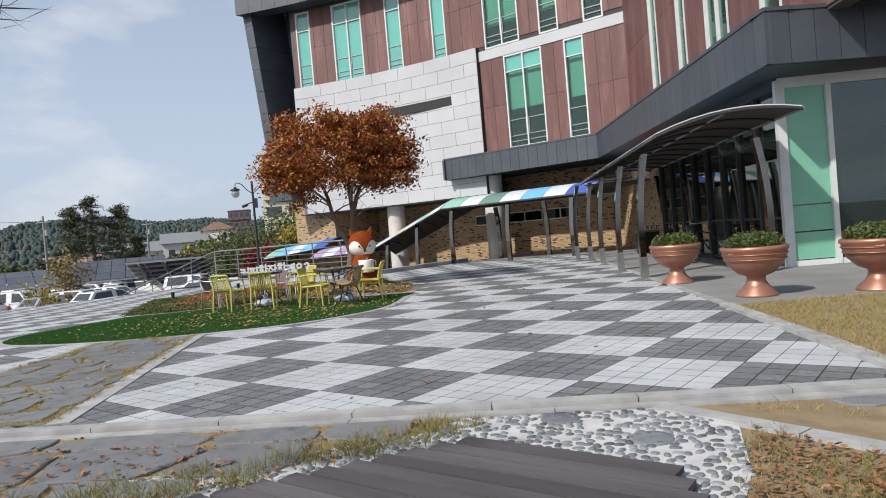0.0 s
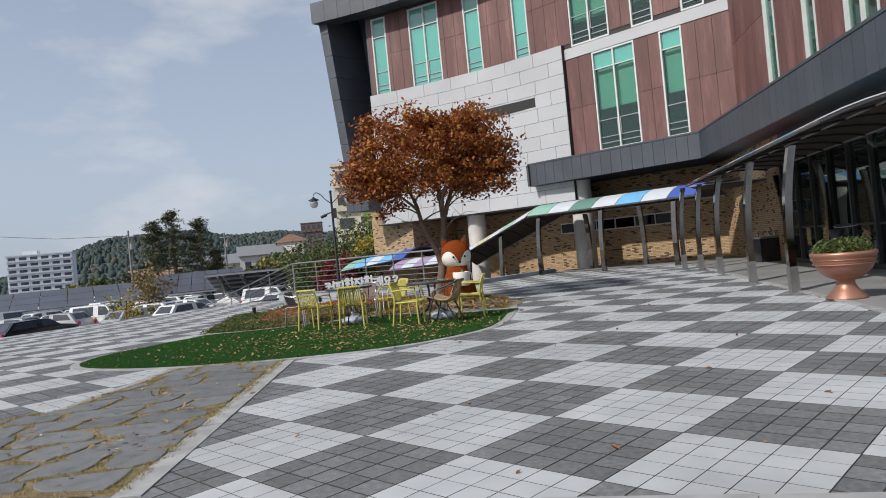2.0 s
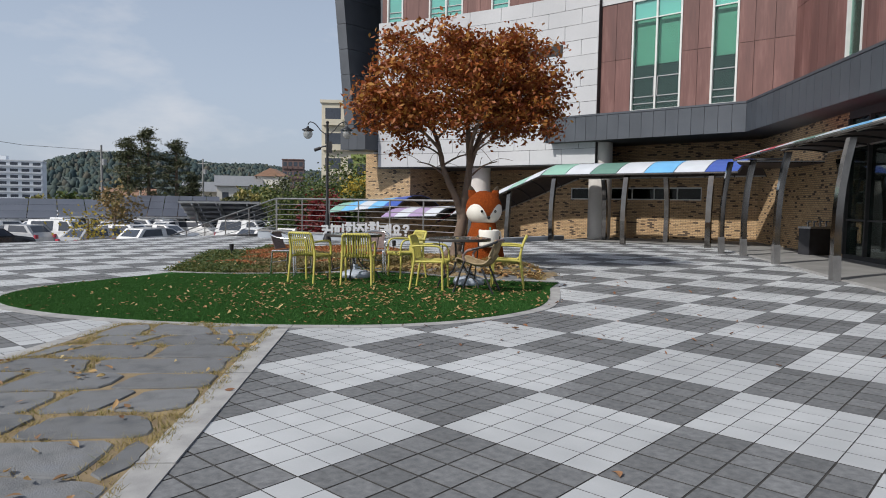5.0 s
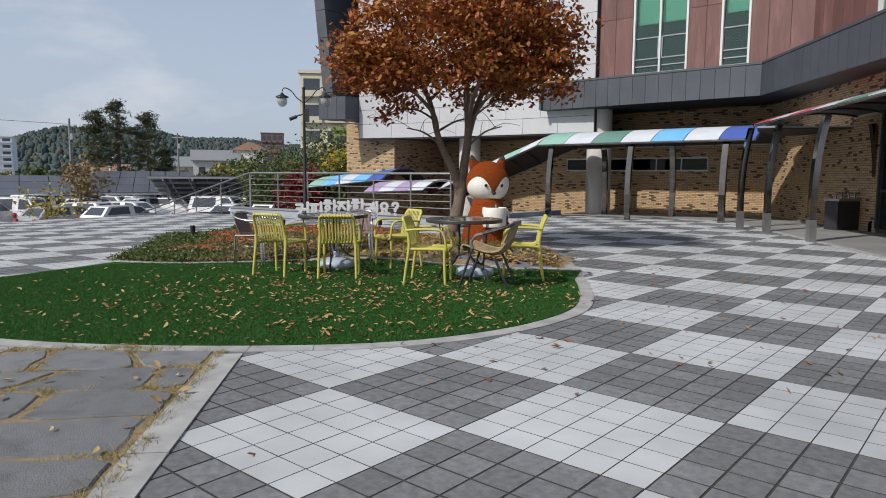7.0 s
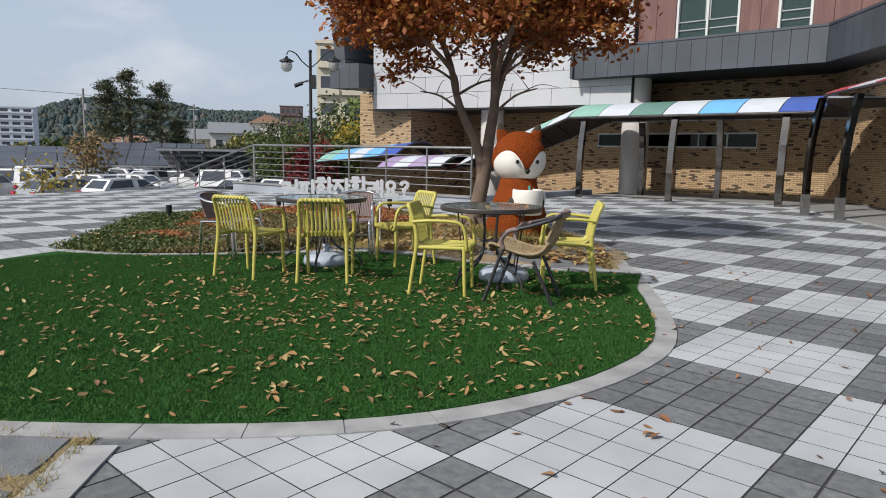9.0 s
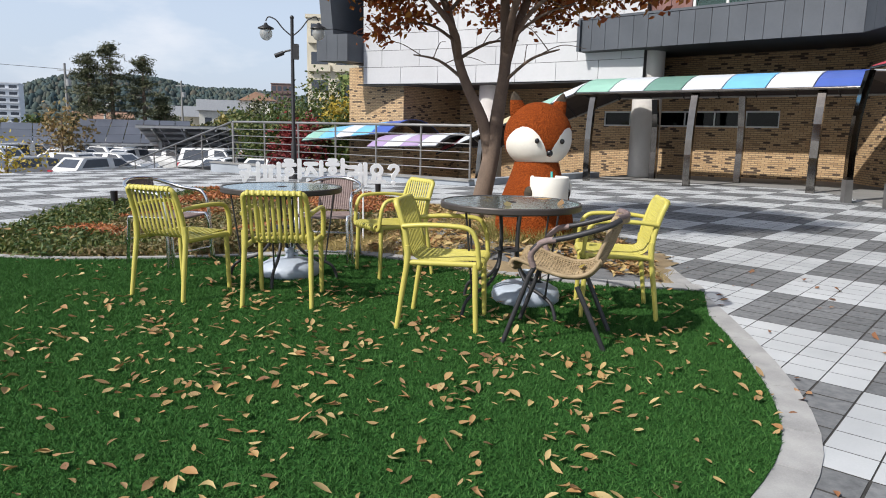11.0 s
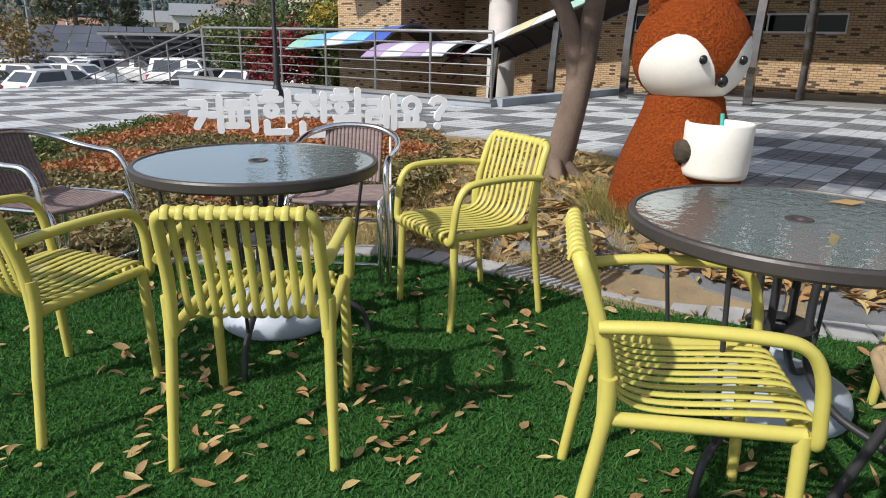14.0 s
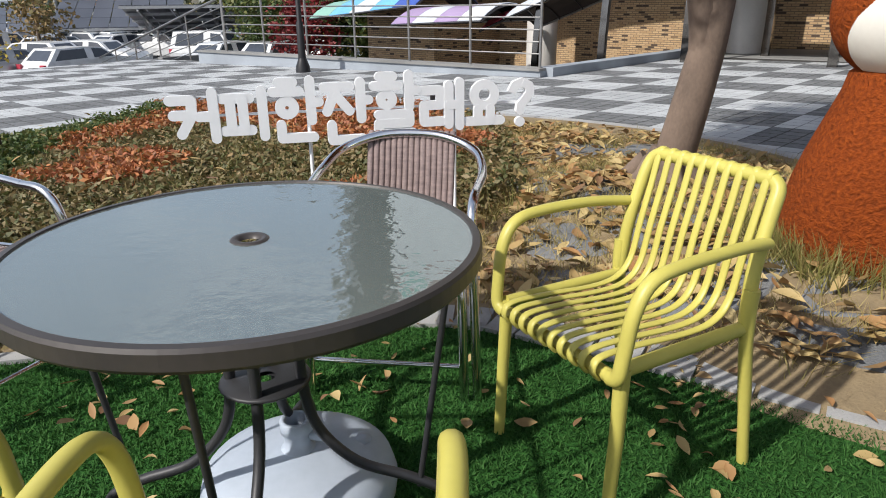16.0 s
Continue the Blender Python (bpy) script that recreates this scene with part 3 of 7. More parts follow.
    for i in range(len(poly)):
        a, b = poly[i - 1], poly[i]
        ia, ib = (a[0] - x) * side >= 0, (b[0] - x) * side >= 0
        if ia != ib:
            t = (x - a[0]) / (b[0] - a[0])
            out.append((x, a[1] + (b[1] - a[1]) * t))
        if ib:
            out.append(b)
    return out


def slab(name, poly, z, material, label, cat, kind="structure", z0=-0.05):
    g = Geo()
    a = sum(poly[i - 1][0] * poly[i][1] - poly[i][0] * poly[i - 1][1] for i in range(len(poly)))
    poly = poly if a > 0 else poly[::-1]
    for side in (1, -1):
        q = clip_x(poly, -13.0, side)
        if len(q) > 2:
            g.prism(q, z0, z, 0, gz)
    return tagged(part(name, g, material), label, cat, kind=kind)


# lawn beds
slab("planting_bed", LAWN_IN, 0.008, M_SOIL, "dry brown soil of the planting bed under the tree", "planting bed")
g = Geo()
NM = 44
vs = [(-15.2 + 4.4 * i / NM, 10.3 + 4.2 * j / NM) for i in range(NM + 1) for j in range(NM + 1)]
hts = mound([p[0] for p in vs], [p[1] for p in vs])
g.add([(x, y, 0.0095 + gz(x) + h + 0.012 * h / 0.17 * noise.noise(Vector((x * 4, y * 4, 1)))) for (x, y), h in zip(vs, hts)],
      [(i * (NM + 1) + j, (i + 1) * (NM + 1) + j, (i + 1) * (NM + 1) + j + 1, i * (NM + 1) + j + 1) for i in range(NM) for j in range(NM)
       if max(hts[i * (NM + 1) + j], hts[(i + 1) * (NM + 1) + j + 1], hts[(i + 1) * (NM + 1) + j], hts[i * (NM + 1) + j + 1]) > 0.0005], 0, True)
tagged(part("planting_mound", g, M_SOIL), "low mound of dry soil under the tree and the statue", "planting bed", kind="structure")
turf_base = slab("lawn", TURF, 0.014, M_TURFBED, "green artificial turf lawn strewn with leaves", "lawn")
slab("stone_path", STONE_PATH, 0.006, M_SOIL, "sandy soil bed of the irregular stone path", "path")
slab("near_ground", NEAR, 0.006, M_SOIL, "dry soil ground in front of the paved plaza", "ground")
slab("entrance_apron", APRON, 0.012, M_CONC, "grey concrete apron before the glass entrance", "pavement")
slab("dry_lawn", GRASS_R, 0.022, M_SOIL, "patch of dry yellow grass beside the planters", "lawn")

# lawn kerb of curved granite pieces
kerb = empty("lawn_kerb", label="pale granite kerb ring round the green lawn", category="kerb", kind="structure")
n = len(LAWN)
for i in range(0, n, 2):
    idx = [(i + j) % n for j in range(3)]
    g = Geo()
    def tri(p, q, e=0.006):
        return (p[0] + (q[0] - p[0]) * e, p[1] + (q[1] - p[1]) * e)
    o = [LAWN[j] for j in idx]
    q = [LAWN_IN[j] for j in idx]
    o[0], o[2] = tri(o[0], o[1], .012), tri(o[2], o[1], .012)
    q[0], q[2] = tri(q[0], q[1], .012), tri(q[2], q[1], .012)
    g.prism(o + q[::-1], -0.05, 0.008, 0, gz)
    part("kerbstone", g, M_KERB, kerb)
# edging between turf and planting
edge = empty("turf_edging", label="narrow grey stone edging between turf and planting bed", category="edging", kind="structure")
for i in range(0, len(DIV) - 1):
    g = Geo()
    a, b = Vector(DIV[i]), Vector(DIV[i + 1])
    t = (b - a).normalized()
    s = Vector((-t.y, t.x)) * (0.035 if i < 12 else 0.09)
    a, b = a + t * .008, b - t * .008
    g.prism([tuple(a - s), tuple(b - s), tuple(b + s), tuple(a + s)], -0.05, 0.032, 0, gz)
    part("edging_stone", g, M_KERB, edge)


def kerb_run(name, a, b, w, z, step, label, inner=0.0):
    """Straight run of kerbstones from a to b."""
    e = empty(name, label=label, category="kerb", kind="structure")
    a, b = Vector(a), Vector(b)
    L = (b - a).length
    t = (b - a) / L
    s = Vector((-t.y, t.x)) * w / 2
    k = max(1, round(L / step))
    for i in range(k):
        p, q = a + t * (i * L / k + 0.004), a + t * ((i + 1) * L / k - 0.004)
        g = Geo()
        zz = z + random.uniform(-0.003, 0.003)
        g.prism([tuple(p - s), tuple(q - s), tuple(q + s), tuple(p + s)], -0.05, zz, 0, gz)
        # worn top: a slim chamfer course
        part("kerbstone", g, M_KERB, e)
    return e


kerb_run("front_kerb", on_kerb(-11, 0.0), on_kerb(9, 0.0), 0.13, 0.05, 1.0, "pale granite kerb along the front of the plaza")
kerb_run("front_gutter", on_kerb(-11, -0.14), on_kerb(9, -0.14), 0.11, 0.02, 1.4, "flat concrete gutter strip before the kerb")
kerb_run("path_kerb", (-6.35, 2.40), (-10.12, 6.02), 0.19, 0.009, 0.9, "pale granite kerb along the stone path")
kerb_run("path_kerb", (-9.9, 2.9), (-11.5, 5.05), 0.14, 0.009, 0.9, "pale granite kerb along the stone path")
kerb_run("grass_kerb", (-3.1, 9.45), (-0.85, 5.85), 0.16, 0.04, 1.0, "grey kerb beside the dry grass patch")
kerb_run("apron_kerb", (-3.1, 9.5), (-11.3, 22.4), 0.12, 0.02, 1.2, "flat kerb edge of the concrete apron")
kerb_run("near_kerb", on_kerb(1.1, -0.2), (0.6, 3.65), 0.14, 0.03, 1.0, "low concrete kerb round the leaf-strewn bed")


# ---- flagstones ----
def stone_cells(poly, size, gap, seed, jitter=0.22, run=(1, 0), squash=0.68):
    """Irregular stones in rough rows across the run: shrunken cells with uneven corners, kept within the bed."""
    r = random.Random(seed)
    e1 = Vector(run).normalized()
    e2 = Vector((-e1.y, e1.x))
    loc = [(Vector(p).dot(e1), Vector(p).dot(e2)) for p in poly]
    xs, ys = [p[0] for p in loc], [p[1] for p in loc]
    sy = size * squash
    nx, ny = int((max(xs) - min(xs)) / size) + 3, int((max(ys) - min(ys)) / sy) + 3
    P = {}
    for i in range(nx + 1):
        for j in range(ny + 1):
            u = min(xs) + (i - 1) * size + r.uniform(-jitter, jitter) * size
            v = min(ys) + (j - 1) * sy + r.uniform(-jitter, jitter) * sy * 0.8
            P[i, j] = (u, v)
    brk = {(i, j): r.uniform(-0.3, 0.3) * size for i in range(nx + 1) for j in range(ny + 1)}
    out = []
    for i in range(nx):
        for j in range(ny):
            s0, s1 = (0.5 * size if j % 2 else 0) + brk[i, j], (0.5 * size if j % 2 else 0) + brk[i + 1, j]
            q = [(P[i, j][0] + s0, P[i, j][1]), (P[i + 1, j][0] + s1, P[i + 1, j][1]), (P[i + 1, j + 1][0] + s1, P[i + 1, j + 1][1]), (P[i, j + 1][0] + s0, P[i, j + 1][1])]
            q = [e1 * u + e2 * v for u, v in q]
            c = sum(q, Vector((0, 0))) / 4
            if not inside(poly, [c.x], [c.y])[0]:
                c2 = [p for p in q if inside(poly, [p.x], [p.y])[0]]
                if len(c2) < 2:
                    continue
                c = sum(c2, Vector((0, 0))) / len(c2) * 0.8 + c * 0.2
            if not inside(poly, [c.x], [c.y])[0]:
                continue
            ring = []
            for k in range(4):
                a, b = q[k], q[(k + 1) % 4]
                for t in (0.1, 0.35, 0.65, 0.9):
                    p = a.lerp(b, t)
                    d = c - p
                    p = p + d.normalized() * (gap * r.uniform(0.7, 1.4) * (1.5 if t in (0.1, 0.9) else 1.0)) + Vector((r.uniform(-1, 1), r.uniform(-1, 1))) * 0.012
                    k2 = 0
                    while not inside(poly, [p.x], [p.y])[0] and k2 < 40:
                        p, k2 = p.lerp(c, 0.05), k2 + 1
                    ring.append(p)
            area = 0.5 * sum(ring[k - 1].x * ring[k].y - ring[k].x * ring[k - 1].y for k in range(len(ring)))
            if area > 0.035:
                out.append([tuple(p) for p in ring])
    return out


RINGS = []


def flagstones(owner, poly, size, gap, seed, z=0.024, run=(1, 0), squash=0.68):
    for ring in stone_cells(poly, size, gap, seed, 0.22, run, squash):
        RINGS.append(ring)
        g = Geo()
        c = (sum(p[0] for p in ring) / len(ring), sum(p[1] for p in ring) / len(ring))
        zz = z + random.uniform(-0.004, 0.004)
        small = [(p[0] + (c[0] - p[0]) * 0.03, p[1] + (c[1] - p[1]) * 0.03) for p in ring]
        m = len(ring)
        vs = [(x, y, -0.02 + gz(x)) for x, y in ring] + [(x, y, zz - 0.008 + gz(x) + mound(x, y)) for x, y in ring] + [(x, y, zz + gz(x) + mound(x, y)) for x, y in small]
        fs = [(i, (i + 1) % m, m + (i + 1) % m, m + i) for i in range(m)] + [(m + i, m + (i + 1) % m, 2 * m + (i + 1) % m, 2 * m + i) for i in range(m)]
        fs.append(tuple(range(2 * m, 3 * m)))
        g.add(vs, fs)
        part("flagstone", g, M_FLAG, owner)


sp = empty("path_flagstones", label="irregular grey flagstones with weeds in the joints", category="paving", kind="structure")
flagstones(sp, inset(STONE_PATH, 0.09), 0.70, 0.028, 3, 0.016, (3.62, 3.77))
nf = empty("near_flagstones", label="large grey flagstones with leaves in the joints", category="paving", kind="structure")
flagstones(nf, [on_kerb(-9, -0.22), on_kerb(0.0, -0.22), on_kerb(-0.6, -0.75), on_kerb(-2.2, -1.7), on_kerb(-9, -3.5)], 0.85, 0.02, 5, 0.024, KD)
flagstones(nf, [on_kerb(1.3, -0.22), on_kerb(8, -0.22), on_kerb(8, -1.0), (0.6, 3.9), (-1.0, 4.62)], 0.8, 0.035, 8, 0.024, KD)
tf = empty("bed_flagstones", label="dark flagstones half hidden by leaves under the tree", category="paving", kind="structure")
flagstones(tf, [(-13.2, 10.85), (-10.7, 11.3), (-11.6, 13.2), (-14.2, 14.6), (-15.6, 13.6), (-13.9, 11.6)], 0.75, 0.05, 11, 0.02, (1, 0.4))

# ---- pebbles and deck at the start ----
PEB = [on_kerb(-0.25, -0.22), on_kerb(1.25, -0.22), (-1.62, 4.3), (-1.35, 3.5), (-1.2, 2.6), (-2.6, 2.6), (-4.2, 1.6), (-4.4, 1.9), (-3.3, 3.3)]
slab("pebble_bed", PEB, 0.012, M_MORTAR, "pale mortar bed set with grey pebbles", "paving")
r = random.Random(4)
g = Geo()
for i, j in [(i, j) for i in range(52) for j in range(54)]:
    x, y = -4.4 + 0.064 * (i + 0.5 * (j % 2)) + r.uniform(-0.014, 0.014), 1.5 + 0.064 * j + r.uniform(-0.014, 0.014)
    if inside(PEB, [x], [y])[0] and r.random() < 0.84:
        a = r.uniform(0, 3.14)
        L, W = r.uniform(0.027, 0.042), r.uniform(0.019, 0.027)
        ca, sa = math.cos(a), math.sin(a)
        vs, fs = [], []
        for lv, (k, z) in enumerate(((1.0, 0.010), (0.85, 0.019), (0.4, 0.023))):
            for j in range(8):
                t = 2 * math.pi * j / 8
                px, py = math.cos(t) * L * k, math.sin(t) * W * k
                vs.append((x + px * ca - py * sa, y + px * sa + py * ca, z))
        for lv in range(2):
            for j in range(8):
                fs.append((lv * 8 + j, lv * 8 + (j + 1) % 8, lv * 8 + 8 + (j + 1) % 8, lv * 8 + 8 + j))
        fs.append(tuple(range(16, 24)))
        g.add(vs, fs, 0, True)
for x, y in ((-2.62, 3.95), (-1.95, 3.78)):
    g.lathe([(0.13, 0.01), (0.12, 0.024), (0.08, 0.02), (0.06, 0.026), (0.01, 0.026)], 14, (x, y, 0))
tagged(part("pebble_paving", g, M_PEBBLE), "grey pebbles set in pale mortar", "pebbles", kind="stuff")
deck = empty("boardwalk", label="weathered dark grey timber boardwalk", category="boardwalk", kind="structure")
DA, DB = Vector((-2.86, 3.30)), Vector((1, 0.02)).normalized()
DN = Vector((DB.y, -DB.x))
for i in range(14):
    off = i * 0.145
    # boards start along the slanting end of the deck
    st = -0.6 * off - 0.02
    en = 1.25 + 0.1 * i if i < 3 else 1.9
    a, b = DA + DN * (off + 0.07) + DB * st, DA + DN * (off + 0.07) + DB * en
    g = Geo()
    g.bar((a.x, a.y, 0.045), (b.x, b.y, 0.045), 0.125, 0.03)
    part("deck_board", g, M_DECK, deck)


# ---- plaza paving: squares of 1 m, five by five tiles, pale and grey in turn ----
def open_paving(cx, cy):
    ok = inside([(-13, -14), (14, -14), (14, 29.4), (-13, 29.4)], cx, cy) | inside(PLAZA_W, cx, cy)
    ok &= ((cx - K0.x) * KN.x + (cy - K0.y) * KN.y) > -0.1
    ok &= ~inside(inset(LAWN, 0.12), cx, cy)
    ok &= ~inside(inset(STONE_PATH, -0.0), cx, cy)
    ok &= ~inside(APRON, cx, cy) & ~inside(GRASS_R, cx, cy)
    ok &= (cy < 24.6) | (cx > -12)
    return ok


cx, cy = np.meshgrid(np.arange(-165, 10) * 0.2 + 0.1, np.arange(-10, 125) * 0.2 + 0.1)
cx, cy = cx.ravel(), cy.ravel()
keep = open_paving(cx, cy)
cx, cy = cx[keep], cy[keep]
pale = ((np.floor(cx) + np.floor(cy)) % 2) == 0
near = (cx > -8.5) & (cx < -4.0) & (cy > 3.0) & (cy < 7.2)
if near.sum() > 300:
    idx = np.flatnonzero(near)
    near[:] = False
    near[idx[np.argsort((cx[idx] + 6.3) ** 2 + (cy[idx] - 5.2) ** 2)[:300]]] = True


def tile_field(cx, cy, half, bev=0.003):
    """Tops with small bevels, as quads (n, 4, 3) sets."""
    z = gza(cx) + np.random.default_rng(2).uniform(-0.0004, 0.0004, len(cx))
    sl = np.where(cx < -13, 0.018, 0.0)
    def ring(h, dz):
        return [np.stack([cx + sx * h, cy + sy * h, z + dz + sl * sx * h], 1) for sx, sy in ((-1, -1), (1, -1), (1, 1), (-1, 1))]
    t, lo = ring(half - bev, 0.0), ring(half, -0.003)
    quads = [np.stack(t, 1)]
    for k in range(4):
        quads.append(np.stack([lo[k], lo[(k + 1) % 4], t[(k + 1) % 4], t[k]], 1))
    return quads


def tile_mesh(name, cx, cy, material, half):
    q = tile_field(cx, cy, half, 0.001)
    n = len(cx)
    v = np.concatenate([q[0].reshape(n, 12), q[1][:, 0], q[1][:, 1], q[3][:, 0], q[3][:, 1]], 1).reshape(n * 8, 3)
    base = np.arange(n)[:, None] * 8
    loc = np.array([[0, 1, 2, 3], [4, 5, 1, 0], [5, 6, 2, 1], [6, 7, 3, 2], [7, 4, 0, 3]])
    f = (base[:, None, :] + loc[None]).reshape(-1, 4)
    me = bpy.data.meshes.new(name)
    me.vertices.add(len(v))
    me.vertices.foreach_set("co", v.astype(np.float32).reshape(-1))
    me.loops.add(f.size)
    me.loops.foreach_set("vertex_index", f.astype(np.int32).reshape(-1))
    me.polygons.add(len(f))
    me.polygons.foreach_set("loop_start", np.arange(0, f.size, 4, dtype=np.int32))
    me.polygons.foreach_set("use_smooth", np.zeros(len(f), dtype=bool))
    me.polygons.foreach_set("material_index", np.tile(np.array([0, 1, 1, 1, 1], dtype=np.int32), n))
    me.materials.append(material)
    me.materials.append(M_BED)
    me.update(calc_edges=True)
    return me


paving = empty("plaza_paving", label="checkered paving of pale and grey concrete tiles", category="paving", kind="structure")
for sel, material, nm in ((pale, M_TILE_WJ, "pale_tiles"), (~pale, M_TILE_GJ, "grey_tiles")):
    ob = new(nm, tile_mesh(nm, cx[sel & ~near], cy[sel & ~near], material, 0.0979 if material is M_TILE_WJ else 0.0950))
    ob.parent = paving
    tagged(ob, label="pale concrete paving tiles" if material is M_TILE_WJ else "mottled grey concrete paving tiles", kind="stuff")
TILES = [(x, y, p) for x, y, p, q in zip(cx, cy, pale, near) if q]


# ---- library building ----
def fy(x):
    """The front of the building bows gently towards its west end."""
    return 26.5 - 0.017 * max(0.0, -18.1 - x) ** 2


def front(x, off=0.0):
    """A point of the front, off metres before it."""
    return Vector((x, fy(x) - off))


building = empty("library_building", label="modern library building with copper, white and zinc cladding", category="building", kind="structure")


def wall_quad(P, x0, x1, z0, z1, off0, off1, g, mi=0):
    """A slab on a front P(x, off) between two stations, two heights and two offsets."""
    a, b = P(x0, off1), P(x1, off1)
    c, d = P(x0, off0), P(x1, off0)
    vs = [(a.x, a.y, z0), (b.x, b.y, z0), (d.x, d.y, z0), (c.x, c.y, z0), (a.x, a.y, z1), (b.x, b.y, z1), (d.x, d.y, z1), (c.x, c.y, z1)]
    g.add(vs, [(3, 2, 1, 0), (4, 5, 6, 7), (0, 1, 5, 4), (2, 3, 7, 6), (1, 2, 6, 5), (3, 0, 4, 7)], mi)
    return g


def panels(owner, name, P, x0, x1, z0, z1, wid, hei, off, material, thick=0.03, gap=0.012, stagger=False, skip=()):
    """Cladding panels in rows and columns, with open joints; skip: rectangles (x0, x1, z0, z1) left free."""
    rows = max(1, round((z1 - z0) / hei))
    hz = (z1 - z0) / rows
    cols = max(1, round((x1 - x0) / wid))
    wx = (x1 - x0) / cols
    for j in range(rows):
        st = [x0 + i * wx for i in range(cols + 1)]
        if stagger and j % 2:
            st = [x0] + [x + wx / 2 for x in st[:-1]] + [x1]
        for a, b in zip(st[:-1], st[1:]):
            lo, hi = z0 + j * hz, z0 + (j + 1) * hz
            parts = [(a, b, lo, hi)]
            for s in skip:
                nxt = []
                for (p, q, u, v) in parts:
                    if q <= s[0] or p >= s[1] or v <= s[2] or u >= s[3]:
                        nxt.append((p, q, u, v))
                        continue
                    if p < s[0]:
                        nxt.append((p, s[0], u, v))
                    if q > s[1]:
                        nxt.append((s[1], q, u, v))
                    m0, m1 = max(p, s[0]), min(q, s[1])
                    if u < s[2]:
                        nxt.append((m0, m1, u, s[2]))
                    if v > s[3]:
                        nxt.append((m0, m1, s[3], v))
                parts = nxt
            for p, q, u, v in parts:
                if q - p > 0.05 and v - u > 0.05:
                    g = Geo()
                    wall_quad(P, p + gap / 2, q - gap / 2, u + gap / 2, v - gap / 2, off, off + thick, g)
                    part(name, g, material, owner)


def window(P, x0, x1, z0, z1, split=1, top=0.0, blind=0.6, sash=False, glass=None, name="window"):
    """A tall framed window: top light, panes, a blind behind, and a dim room."""
    w = empty(name)
    w.parent = building
    fr = Geo()
    t = 0.07
    for a, b in ((x0, x0 + t), (x1 - t, x1)):
        wall_quad(P, a, b, z0, z1, -0.10, 0.05, fr)
    for a, b in ((z0, z0 + t), (z1 - t, z1)):
        wall_quad(P, x0 + t, x1 - t, a, b, -0.10, 0.045, fr)
    for k in range(1, split):
        xm = x0 + (x1 - x0) * k / split
        wall_quad(P, xm - t / 2, xm + t / 2, z0 + t, z1 - t, -0.10, 0.04, fr)
    if top:
        wall_quad(P, x0 + t, x1 - t, z1 - top - 0.02, z1 - top + 0.02, -0.09, 0.03, fr)
    sa = Geo()
    for k in range(split if sash else 0):
        a, b = x0 + (x1 - x0) * k / split + 0.07, x0 + (x1 - x0) * (k + 1) / split - 0.07
        h = z0 + (z1 - z0) * 0.13, z0 + (z1 - z0) * 0.30
        for u in (h[0], h[1], z0 + (z1 - z0) * 0.07):
            wall_quad(P, a, b, u - 0.016, u + 0.016, -0.07, 0.0, sa)
        for u in (a, b):
            wall_quad(P, u - 0.016, u + 0.016, h[0], h[1], -0.07, 0.001, sa)
    if sash:
        part("sash", sa, M_GALV, w, "grey opening sash")
    part("window_frame", fr, M_FRAME, w, "white aluminium frame")
    for k in range(split):
        a, b = x0 + (x1 - x0) * k / split + t / 2, x0 + (x1 - x0) * (k + 1) / split - t / 2
        if top:
            g = Geo()
            wall_quad(P, a, b, z1 - top, z1 - t, -0.06, -0.04, g)
            part("top_pane", g, M_GLASS_T, w, "turquoise glass top light").visible_shadow = False
        g = Geo()
        wall_quad(P, a, b, z0 + t, (z1 - top) if top else z1 - t, -0.06, -0.04, g)
        part("pane", g, glass or M_GLASS_D, w).visible_shadow = False
    if blind:
        g = Geo()
        wall_quad(P, x0 + t, x1 - t, z1 - (z1 - z0) * blind, z1 - t, -0.22, -0.20, g)
        part("blind", g, M_BLIND, w, "pale green roller blind")
    return w


def solid(name, P, spans, z0, z1, off0, off1, material, label="", step=2.0):
    """Wall lengths behind the cladding."""
    for a, b in spans:
        k = max(1, math.ceil((b - a) / step))
        g = Geo()
        st = [a + (b - a) * i / k for i in range(k + 1)]
        lo, hi = [P(s, off1) for s in st], [P(s, off0) for s in st]
        g.prism([tuple(p) for p in lo] + [tuple(p) for p in hi[::-1]], z0, z1)
        part(name, g, material, building, label)


def gaps(x0, x1, wins):
    out, p = [], x0
    for a, b in sorted(wins):
        out.append((p, a))
        p = b
    return out + [(p, x1)]


XW, XE = -28.75, -11.0
WIN3 = [(-28.5, -27.7), (-26.4, -24.7), (-23.3, -22.4), (-20.65, -19.85), (-17.7, -15.85), (-14.85, -13.9), (-12.75, -11.85)]
WIN2 = [(-16.78, -14.82), (-13.74, -12.82)]
ROOF = 14.6
# second floor: white box in the west, copper in the east
solid("wall", front, gaps(-18.1, XE, WIN2), 4.0, 9.1, -0.35, 0.0, M_CORE)
solid("wall", front, [(-18.1, XE)], 4.1, 4.88, -0.35, -0.002, M_CORE)
solid("wall", front, [(XW, -18.1)], 2.95, 9.75, -0.35, 0.22, M_CORE)
solid("white_band", front, [(-18.1, XE)], 9.1, 9.55, -0.35, 0.06, M_WHITE, "white band between the storeys")
solid("wall", front, gaps(XW, XE, WIN3), 9.5, ROOF, -0.35, -0.003, M_CORE)
solid("wall", front, [(XW, XE)], 13.75, ROOF, -0.34, -0.005, M_CORE)
SLIT = (-24.7, -19.7, 7.38, 7.8)
panels(building, "white_panel", front, XW, -18.1, 2.95, 9.75, 1.55, 0.62, 0.22, M_WHITE, 0.03, 0.016, True, [SLIT])
g = Geo()
wall_quad(front, *SLIT[:2], *SLIT[2:], 0.16, 0.225, g)
